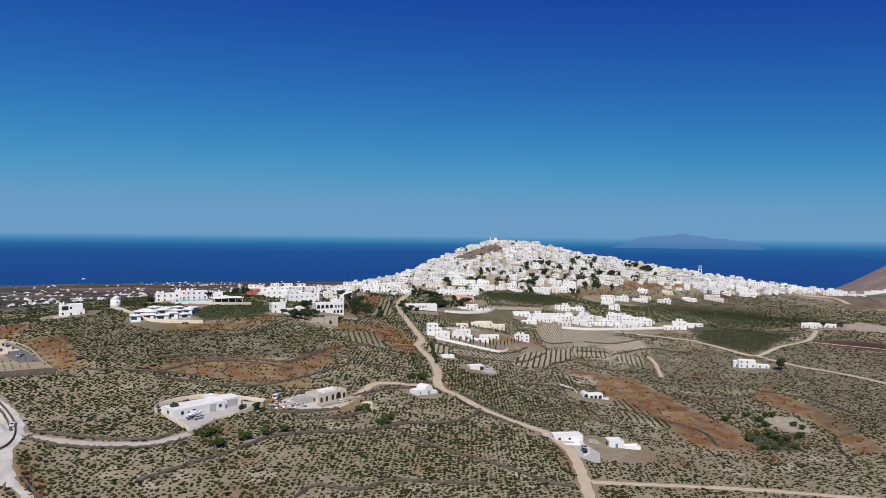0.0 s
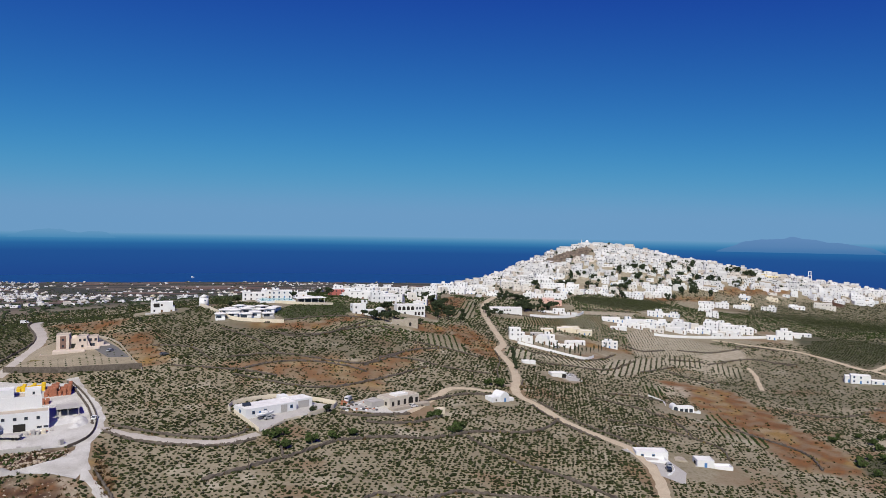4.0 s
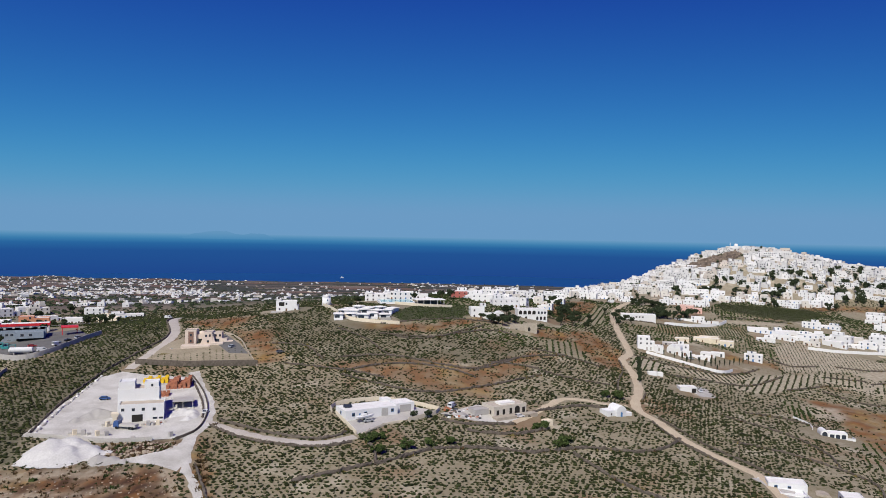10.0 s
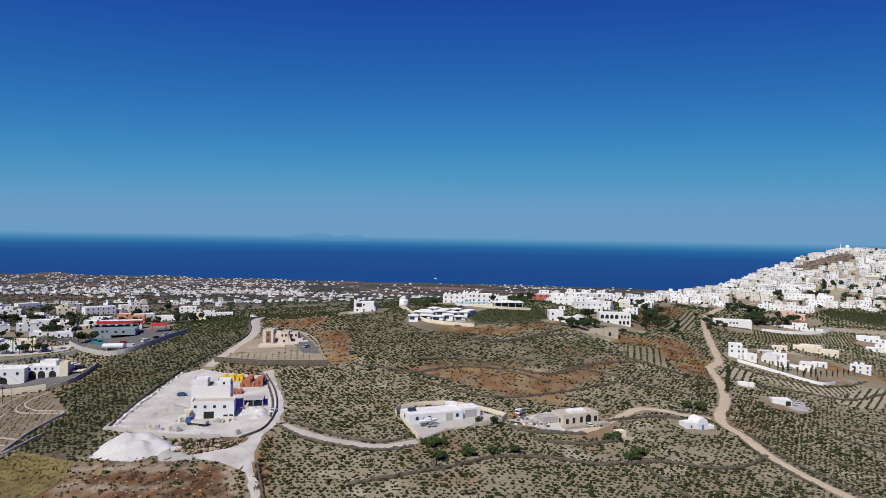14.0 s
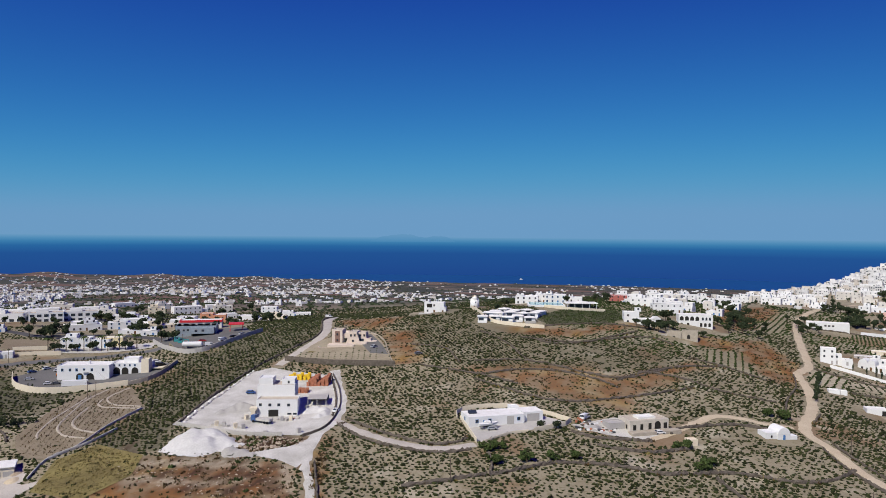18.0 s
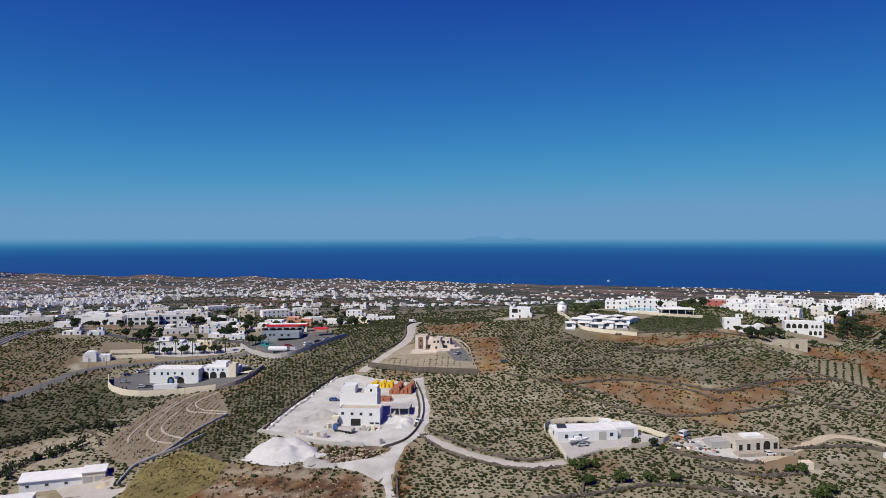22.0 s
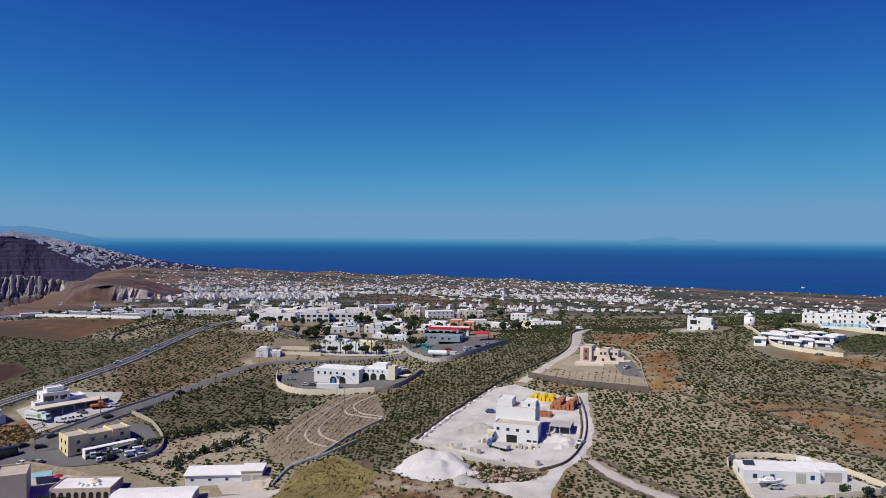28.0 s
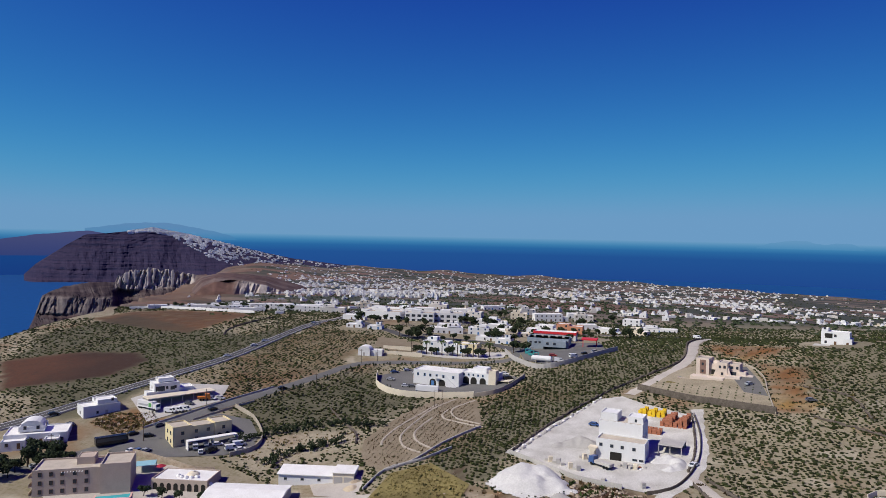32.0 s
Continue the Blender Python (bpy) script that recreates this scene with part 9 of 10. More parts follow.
g = np.random.RandomState(77)
centres = [(g.uniform(-14, 50), 640 * (4250 / 640) ** (g.uniform(0, 1) ** (1.1 if k % 3 else 0.5))) for k in range(270)]
centres += [(g.uniform(40, 50), 820 * (3600 / 820) ** g.uniform(0, 1)) for _ in range(70)]
centres = [c for c in centres if 640 + 90 * max(0, 1 - abs(c[0] - 5) / 12) < c[1]]
town = []
for b, r in centres:
    n = int(g.uniform(8, 26) if r < 1700 else g.uniform(4, 14))
    cx, cy = polar(b, r)
    s = 24 + r * 0.022
    for _ in range(n):
        town.append((cx + g.standard_normal() * s * 1.5, cy + g.standard_normal() * s))
for _ in range(300):
    town.append(polar(g.uniform(-14, 48), 640 * (4200 / 640) ** g.uniform(0, 1) ** 0.7))
town = [p for p in town if math.hypot(p[0] - CX, p[1] - CY) > 1050 or g.uniform(0, 1) < 0.66]
strewn = [polar(g.uniform(12, 51), g.uniform(1500, 4300)) for _ in range(900)]
town = [p for p in town if math.hypot(p[0] - CX, p[1] - CY) > 610 and land_height(*p) > 6 and not (-8 < math.degrees(math.atan2(-(p[0] - CX), p[1] - CY)) < 16 and math.hypot(p[0] - CX, p[1] - CY) < 700)]
tpx, tpy = np.array([p[0] for p in town]), np.array([p[1] for p in town])
open_land = relief(tpx * 0.55 - tpy * 0.2, tpy * 1.5, 420, 51)
town = [p for p, o in zip(town, open_land) if o < 0.0 or g.uniform(0, 1) < 0.12] + [p for p in strewn if land_height(*p) > 6]
spaced, cells_taken = [], set()
for x, y in town:
    c = (int(x // 10), int(y // 10))
    if c not in cells_taken:
        cells_taken.add(c)
        spaced.append((x, y))
near_part = [p for p in spaced if math.hypot(p[0] - CX, p[1] - CY) < 1300]
far_part = [p for p in spaced if math.hypot(p[0] - CX, p[1] - CY) >= 1300]
far_houses("plain_houses", near_part, "scattered white houses of the towns on the plain", 5, 2.9, 0.73, 0.25)
far_houses("coast_houses", far_part, "white houses strewn over the plain towards the coast", 25, 2.0, 1.02, 0.4)
tx, ty, ts = [], [], []
for k in range(2300):
    b, r = g.uniform(-16, 52), 600 * ((3900 if k % 3 else 1500) / 600) ** g.uniform(0, 1) ** 1.2
    x, y = polar(b, r)
    along = radians(g.choice((15, 20, 105, 110)) + g.uniform(-8, 8))
    n = int(g.uniform(2, 9))
    for j in range(n):
        q = (j - n / 2) * g.uniform(5, 9) * (1 + r / 2500)
        u, v = x + q * math.cos(along) + g.uniform(-3, 3), y + q * math.sin(along) + g.uniform(-3, 3)
        if (int(u // 10), int(v // 10)) not in cells_taken and land_height(u, v) > 6 and math.hypot(u - CX, v - CY) > 610:
            tx.append(u)
            ty.append(v)
            ts.append(g.uniform(1.2, 2.6) * (0.6 + r / 3600))
tagged(new("plain_trees", vine_mesh("plain_trees", np.array(tx), np.array(ty), np.array(ts), TREE, 4, 3)), "dark trees and hedges between the plain's fields", "trees", kind="stuff")

def cliff_face(name, label, tops, r_top, depth, foot, seed, mat, ledges=5, gully=60.0):
    """A cliff seen from the bay side: ledged strata cut by gullies, with a flat top behind. Returns where a place on its face lies."""
    tops, depth = sorted(tops), sorted(depth)
    bs = [p[0] for p in tops]
    zs = [p[1] for p in tops]

    def place(b, v):
        top = float(np.interp(b, bs, zs))
        arc = radians(b) * r_top
        d = float(np.interp(b, [p[0] for p in depth], [p[1] for p in depth]))
        z = foot + (top - foot) * v
        ribs = fractal(Vector((arc / (gully * 2.2), z / (gully * 4), seed)), 0.8, 2.1, 6)
        beds = fractal(Vector((arc / 700, z / 20, seed + 9)), 0.6, 2.0, 3)
        rr = r_top - d * (1 - v) ** 1.15 + gully * ribs * (0.3 + 0.7 * math.sin(v * 2.6)) * (1 - v) ** 0.5 + ledges * beds
        return 47.0 - rr * math.sin(radians(b)), 75.0 + rr * math.cos(radians(b)), z

    n, m = int((bs[-1] - bs[0]) * radians(1) / 0.0016), 44
    v, f = [], []
    for i in range(n + 1):
        b = bs[0] + (bs[-1] - bs[0]) * i / n
        for j in range(m + 1):
            v.append(place(b, j / m))
        top = float(np.interp(b, bs, zs))
        for back, drop in ((40, 1.0), (200, 0.97), (420, 0.0)):
            rr = r_top + back + gully
            v.append((47.0 - rr * math.sin(radians(b)), 75.0 + rr * math.cos(radians(b)), foot + (top - foot) * drop))
    w = m + 4
    f = [(i * w + j, (i + 1) * w + j, (i + 1) * w + j + 1, i * w + j + 1) for i in range(n) for j in range(w - 1)]
    tagged(new(name, mesh_of(name, v, f, [mat])), label, "cliff", kind="structure")
    return place


def strata_material(name, dark, light, cap, low, high, wave=0.05):
    """Bedded volcanic rock: bands by height, broken by noise, paler towards the pumice cap."""
    m = material(name, dark, 0.95, 0.25, 0.03, 0.6, 0.25, tint=light, spec=0.1)
    n, l = m.node_tree.nodes, m.node_tree.links
    b = n["Principled BSDF"]
    geo, sep = n.new("ShaderNodeNewGeometry"), n.new("ShaderNodeSeparateXYZ")
    warp, band = n.new("ShaderNodeTexNoise"), n.new("ShaderNodeTexNoise")
    l.new(geo.outputs["Position"], sep.inputs[0])
    l.new(geo.outputs["Position"], warp.inputs["Vector"])
    warp.inputs["Scale"].default_value = 0.012
    band.noise_dimensions = "1D"
    band.inputs["Scale"].default_value, band.inputs["Detail"].default_value = wave, 4.0
    shift = n.new("ShaderNodeMath")
    shift.operation = "MULTIPLY_ADD"
    shift.inputs[1].default_value = 18.0
    l.new(warp.outputs["Fac"], shift.inputs[0])
    l.new(sep.outputs[2], shift.inputs[2])
    l.new(shift.outputs[0], band.inputs["W"])
    lines, mix = n.new("ShaderNodeMapRange"), n.new("ShaderNodeMix")
    mix.data_type = "RGBA"
    lines.inputs[1].default_value, lines.inputs[2].default_value = 0.42, 0.60
    l.new(band.outputs["Fac"], lines.inputs[0])
    l.new(lines.outputs[0], mix.inputs[0])
    l.new(b.inputs["Base Color"].links[0].from_socket, mix.inputs[6])
    mix.inputs[7].default_value = (*light, 1)
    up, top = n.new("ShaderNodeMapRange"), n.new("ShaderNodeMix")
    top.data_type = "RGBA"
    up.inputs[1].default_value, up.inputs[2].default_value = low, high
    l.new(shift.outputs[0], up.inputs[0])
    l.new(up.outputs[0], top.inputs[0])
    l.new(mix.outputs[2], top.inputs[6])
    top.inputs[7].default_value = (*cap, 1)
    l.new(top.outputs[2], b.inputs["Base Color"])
    return m


# blue-violet rock colours carry the cliff's shade and distance haze
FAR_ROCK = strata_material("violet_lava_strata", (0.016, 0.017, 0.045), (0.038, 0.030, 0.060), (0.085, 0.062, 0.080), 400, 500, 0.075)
town_at = cliff_face("cliff_far", "layered caldera cliff under the white town, tinted violet with haze", [(68.2, 10), (67.5, 70), (66.8, 112), (65.6, 180), (64.4, 238), (63, 247), (61.5, 262), (59.9, 282), (57.5, 249), (55, 208), (53.4, 174), (51, 134), (49.5, 110), (46, 76), (44, 56), (41, 34), (38, 10)], 4350,
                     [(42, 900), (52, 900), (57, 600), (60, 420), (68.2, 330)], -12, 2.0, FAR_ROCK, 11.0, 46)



def eroded_bluff(name, label, b0, b1, crest, column, mat, step=0.075):
    """Weathered slopes over a span of bearings: each column of the relief is given as rows of (distance, height, pale rock, red earth)."""
    bs = np.arange(b0, b1 + step / 2, step)
    rows = [column(b, float(np.interp(b, [p[0] for p in crest], [p[1] for p in crest]))) for b in bs]
    w = len(rows[0])
    v = [(47.0 - r * math.sin(radians(b)), 75.0 + r * math.cos(radians(b)), z) for b, col in zip(bs, rows) for r, z, _, _ in col]
    f = [(i * w + j, (i + 1) * w + j, (i + 1) * w + j + 1, i * w + j + 1) for i in range(len(bs) - 1) for j in range(w - 1)]
    me = mesh_of(name, v, f, [mat])
    for key, k in (("pale", 2), ("earth", 3)):
        me.attributes.new(key, "FLOAT", "POINT").data.foreach_set("value", np.array([row[k] for col in rows for row in col], np.float32))
    return tagged(new(name, me), label, "cliff", kind="structure")


def ridged(*at, seed=0.0):
    return abs(fractal(Vector((at[0], at[1], seed)), 0.75, 2.1, 4))


def ramp_to(a, b, v):
    return float(smooth(a, b, np.array(float(v))))


def near_column(b, top):
    """Lava slopes with a pale fluted crest, and a lower band of crags where the slope falls to the bay."""
    arc = radians(b) * 1600
    crest_part = ramp_to(56.6, 57.3, b) * (1 - ramp_to(62.2, 62.6, b))
    crag_part = ramp_to(62.2, 63.0, b)
    top -= 7 * crest_part * (1 - min(1.0, 3.2 * ridged(arc / 13, 0.0, seed=3.1))) + 3 * fractal(Vector((arc / 40, 0, 7)), 0.8, 2, 4)
    out, run, m = [(1720.0, top - 60, 0.0, 0.5), (1640.0, top - 5, 0.0, 0.6), (1606.0, top, 0.2 * crest_part, 0.5)], 0.0, 74
    for j in range(m + 1):
        z = top * (1 - j / m) - 6 * (j / m)
        crest_band = crest_part * ramp_to(146, 152, z + 8 * fractal(Vector((arc / 60, 0, 2)), 0.8, 2, 4))
        crag_band = crag_part * ramp_to(100, 106, z) * (1 - ramp_to(133, 139, z + 4 * fractal(Vector((arc / 70, 0, 5)), 0.8, 2, 3)))
        band = max(crest_band, 0.85 * crag_band)
        run += (top + 6) / m * (1.35 - 1.2 * band)
        pillar = min(1.0, 3.4 * ridged(arc / 15 + 0.012 * z, z / 70, seed=1.3))
        gully = fractal(Vector((arc / 75 - z / 160, z / 240, 4.2)), 0.85, 2.1, 5)
        ledge = fractal(Vector((arc / 500, z / 13, 8.8)), 0.5, 2.0, 3)
        deep = min(1.0, j / 8)
        r = 1600 - run - 7 * pillar * band - deep * (1 - band) * (34 * gully + 5 * ledge)
        # pale tuff; flutes between pillars toned darker as painted shading
        tone = band * (0.45 + 0.55 * pillar + 0.35 * fractal(Vector((arc / 14, z / 9, 3)), 0.8, 2, 3))
        tone += 0.22 * max(0.0, fractal(Vector((arc / 60, z / 12, 6)), 0.7, 2, 4)) * (1 - band)
        red = 0.85 * (1 - ramp_to(56.6, 58.6, b + 0.022 * (z - 120))) + 0.3 * max(0.0, fractal(Vector((arc / 90, z / 60, 11)), 0.8, 2, 4))
        out.append((r, z, min(1.0, max(0.0, tone)) * (0.36 if crag_band > crest_band else 1.0), min(1.0, max(0.0, red)) * (1 - band)))
    return out


def chalk_column(b, brow):
    """A brown hill whose side is cut away to pale chalk."""
    arc = radians(b) * 1250
    back = float(np.interp(b, [46, 47.7, 49, 51.6, 54, 55, 56.4, 57.6], [134, 143, 156, 175, 182, 182, 174, 150]))
    cut = ramp_to(47.8, 49.6, b) * (1 - ramp_to(53.1, 54.3, b))
    out = [(1760.0, back - 70, 0.0, 0.6), (1640.0, back - 4, 0.0, 0.6)]
    for k in range(9):
        u = k / 8
        r = 1600 - 330 * u
        out.append((r, back + (brow - back) * u + 2.5 * fractal(Vector((arc / 60, r / 60, 1)), 0.8, 2, 4), 0.35 * max(0.0, fractal(Vector((arc / 120, r / 30, 4)), 0.7, 2, 3)), 0.55))
    run = 0.0
    for j in range(1, 33):
        u = j / 32
        z = brow - (brow - 118) * u
        face = cut * ramp_to(146, 156, z + 10 * fractal(Vector((arc / 50, 0, 9)), 0.8, 2, 4))
        run += (brow - 118) / 32 * (1.9 - 1.3 * face)
        flute = min(1.0, 2.6 * ridged(arc / 24 + z / 70, z / 90, seed=5.0))
        r = 1270 - run - face * 6 * flute - (1 - face) * 12 * fractal(Vector((arc / 60, z / 80, 2)), 0.8, 2, 4)
        # chalk tone, with shading in the flutes put into the colour
        tone = face * (0.6 + 0.4 * flute + 0.4 * fractal(Vector((arc / 22, z / 12, 6)), 0.8, 2, 3))
        out.append((r, z, min(1.0, max(0.0, tone)), (1 - face) * (0.85 + 0.3 * fractal(Vector((arc / 50, z / 30, 12)), 0.8, 2, 4))))
    return out


def bluff_material(name, lava, lava_light, pale, pale_dark, earth):
    """Bedded lava with pale tuff and red earth where the relief bears them."""
    m = strata_material(name, lava, lava_light, lava_light, 900, 901, 0.11)
    n, l = m.node_tree.nodes, m.node_tree.links
    b = n["Principled BSDF"]
    geo = n.new("ShaderNodeNewGeometry")
    for key, one, two, scale in (("earth", earth, tuple(0.55 * c for c in earth), 0.05), ("pale", pale, pale_dark, 0.12)):
        spread, two_tone, mix, a = n.new("ShaderNodeTexNoise"), n.new("ShaderNodeMix"), n.new("ShaderNodeMix"), n.new("ShaderNodeAttribute")
        two_tone.data_type = mix.data_type = "RGBA"
        spread.inputs["Scale"].default_value, spread.inputs["Detail"].default_value = scale, 6.0
        l.new(geo.outputs["Position"], spread.inputs["Vector"])
        edge = n.new("ShaderNodeMapRange")
        edge.inputs[1].default_value, edge.inputs[2].default_value = 0.38, 0.62
        l.new(spread.outputs["Fac"], edge.inputs[0])
        l.new(edge.outputs[0], two_tone.inputs[0])
        two_tone.inputs[6].default_value, two_tone.inputs[7].default_value = (*one, 1), (*two, 1)
        a.attribute_name = key
        l.new(a.outputs["Fac"], mix.inputs[0])
        l.new(b.inputs["Base Color"].links[0].from_socket, mix.inputs[6])
        l.new(two_tone.outputs[2], mix.inputs[7])
        l.new(mix.outputs[2], b.inputs["Base Color"])
    return m


BLUFF = bluff_material("lava_and_tuff_bluff", (0.040, 0.030, 0.037), (0.070, 0.052, 0.055), (0.52, 0.465, 0.415), (0.33, 0.285, 0.26), (0.150, 0.086, 0.068))
eroded_bluff("cliff_near", "dark lava slopes with a crest of pale fluted spires", 56.0, 69.4, [(56.0, 177), (56.9, 178), (58.6, 188), (60.2, 193), (61.5, 186), (62.2, 176), (62.5, 163), (64.4, 161), (65.8, 154), (66.6, 147), (67.1, 138), (67.6, 92), (68.2, 50), (69.4, 24)], near_column, BLUFF)
eroded_bluff("chalk_bluff", "brown hill above the bay with a pale chalk face", 46.0, 57.6, [(46.0, 138), (47.0, 142), (49.0, 153), (50.0, 166), (51.6, 180), (53.2, 187), (54.1, 188), (55.5, 186), (56.4, 176), (57.0, 160), (57.6, 140)], chalk_column, BLUFF)

# the cliff town: houses on the face and along its brow
geo_town, marks_town = Geo(), []
gt = random.Random(6)
for k in range(3300):
    b = gt.uniform(43, 61.6) if k % 4 else gt.uniform(54, 61.3)
    low = float(np.interp(b, [43, 47, 52, 56, 58.5, 61.6], [0.1, 0.2, 0.36, 0.6, 0.90, 0.965]))
    v = low + (1.0 - low) * gt.random() ** 0.8
    if b < 51 and gt.random() < 0.45:
        continue
    if fractal(Vector((b * 1.6, v * 9, 2.0)), 0.8, 2.0, 3) < -0.12 and v < 0.93:
        continue
    x, y, z = town_at(b, v)
    w, d, h = gt.uniform(5.5, 13.5), gt.uniform(5.5, 9), gt.uniform(2.8, 5.2)
    one = Geo().shell(-w / 2, w / 2, -d / 2, d / 2, -6, h, 0.4, 0.5)
    mk = [0 if gt.random() < 0.93 else 1] * len(one.f)
    for j in range(int(w // 4)):
        if gt.random() < 0.7:
            one.box(-w / 2 + 1.6 + j * 4, -w / 2 + 3.0 + j * 4, -d / 2 - 0.1, -d / 2 + 0.05, h - 2.8, h - 1.2)
            mk += [2] * 6
    one.moved(Matrix.Translation((x, y, z)) @ Matrix.Rotation(radians(b + gt.uniform(-25, 25)), 4, "Z"))
    geo_town.add(one.v, one.f)
    marks_town += mk
town_me = mesh_of("cliff_town", geo_town.v, geo_town.f, [WHITE, CREAM, GLASS_DARK])
town_me.polygons.foreach_set("material_index", marks_town)
tagged(new("cliff_town", town_me), "white town strung along the rim of the cliffs", "houses", kind="stuff")

# low white compound on the near rim
plain_wall("compound_wall", [(-556, 403), (-541, 420), (-500, 428), (-455, 431), (-423, 436)], 2.4, 0.6, WHITE, "long low white wall on the caldera rim")
plain_wall("compound_wall", [(-548, 416), (-520, 446), (-480, 458), (-440, 452)], 2.2, 0.6, WHITE, "white boundary wall behind the rim compound")
for k, (x, y, w, h) in enumerate(((-541, 421, 16, 4.0), (-522, 436, 26, 3.4), (-500, 446, 30, 4.2), (-476, 446, 22, 3.6), (-456, 446, 18, 5.0), (-440, 446, 22, 3.6), (-470, 470, 34, 4.6), (-505, 470, 30, 3.8), (-440, 475, 24, 5.5), (-420, 470, 20, 4.2), (-400, 480, 26, 5.0), (-425, 500, 30, 4.0))):
    block_house("long low white building on the caldera rim", seat(x, y, facing(x, y, rnd.uniform(-8, 8)), w, 9, 0.3), [(0, 0, w, 8, 0, h), (w * 0.25, 1, w * 0.3, 5, h, 1.4)] if k % 2 else [(0, 0, w, 8, 0, h)], name="building", group="rim compound", seed=500 + k, plain=True)
for k in range(26):
    plant("tree", -548 + 5.4 * k + rnd.uniform(-3, 3), 424 + 1.2 * k + rnd.uniform(0, 16), rnd.uniform(0.7, 1.2), group="trees in the rim compound")


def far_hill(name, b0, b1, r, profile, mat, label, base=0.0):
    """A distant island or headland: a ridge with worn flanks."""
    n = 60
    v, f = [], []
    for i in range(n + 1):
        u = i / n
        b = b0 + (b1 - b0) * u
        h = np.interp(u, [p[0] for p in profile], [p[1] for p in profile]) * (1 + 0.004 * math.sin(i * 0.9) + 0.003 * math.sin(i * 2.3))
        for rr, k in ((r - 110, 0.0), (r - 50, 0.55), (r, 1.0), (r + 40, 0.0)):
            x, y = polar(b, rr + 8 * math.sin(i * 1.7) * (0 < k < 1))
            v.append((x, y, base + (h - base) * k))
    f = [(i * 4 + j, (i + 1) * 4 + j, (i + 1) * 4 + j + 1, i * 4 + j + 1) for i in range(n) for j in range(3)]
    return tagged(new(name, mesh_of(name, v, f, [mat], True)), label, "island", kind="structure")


# glow colours carry the haze; the headland's lower stops paint far sea
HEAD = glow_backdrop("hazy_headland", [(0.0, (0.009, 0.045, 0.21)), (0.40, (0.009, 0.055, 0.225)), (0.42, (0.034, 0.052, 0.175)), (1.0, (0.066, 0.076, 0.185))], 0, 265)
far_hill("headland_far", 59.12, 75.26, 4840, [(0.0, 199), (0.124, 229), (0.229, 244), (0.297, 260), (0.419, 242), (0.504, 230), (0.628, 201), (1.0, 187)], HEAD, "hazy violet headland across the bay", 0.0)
# the islands glow as well, their haze painted into the ramps
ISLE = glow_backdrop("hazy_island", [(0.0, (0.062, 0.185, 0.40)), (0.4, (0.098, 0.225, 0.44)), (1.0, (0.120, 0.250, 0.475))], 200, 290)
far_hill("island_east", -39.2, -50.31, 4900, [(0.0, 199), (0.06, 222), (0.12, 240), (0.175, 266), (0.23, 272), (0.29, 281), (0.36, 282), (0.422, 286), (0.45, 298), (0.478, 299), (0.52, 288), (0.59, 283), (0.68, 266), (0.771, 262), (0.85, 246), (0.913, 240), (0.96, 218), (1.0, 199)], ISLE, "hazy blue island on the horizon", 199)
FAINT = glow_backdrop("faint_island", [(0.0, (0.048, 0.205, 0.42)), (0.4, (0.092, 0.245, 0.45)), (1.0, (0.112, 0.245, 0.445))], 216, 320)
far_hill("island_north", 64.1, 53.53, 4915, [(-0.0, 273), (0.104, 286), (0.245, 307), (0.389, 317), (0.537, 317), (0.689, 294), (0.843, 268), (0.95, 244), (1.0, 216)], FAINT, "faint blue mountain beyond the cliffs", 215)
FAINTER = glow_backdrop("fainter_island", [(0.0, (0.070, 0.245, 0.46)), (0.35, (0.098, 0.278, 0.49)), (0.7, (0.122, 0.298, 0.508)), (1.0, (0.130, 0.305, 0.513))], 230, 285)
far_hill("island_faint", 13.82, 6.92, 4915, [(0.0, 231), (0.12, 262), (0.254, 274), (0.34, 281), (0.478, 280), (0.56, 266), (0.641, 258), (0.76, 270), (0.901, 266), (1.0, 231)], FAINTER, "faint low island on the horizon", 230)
ship = thing("ship", "small white ship far out at sea", "ship", pose(*polar(1.6, 4480), 0.0, 0, 0, 20))
part("hull", Geo().prism([(-9, 0), (8, 0), (11, 3.5), (-9, 3.0)], -2.5, 2.5), WHITE, ship)
part("cabin", Geo().box(-7, 2, -1.8, 1.8, 3, 7.5, 0.3), WHITE, ship)


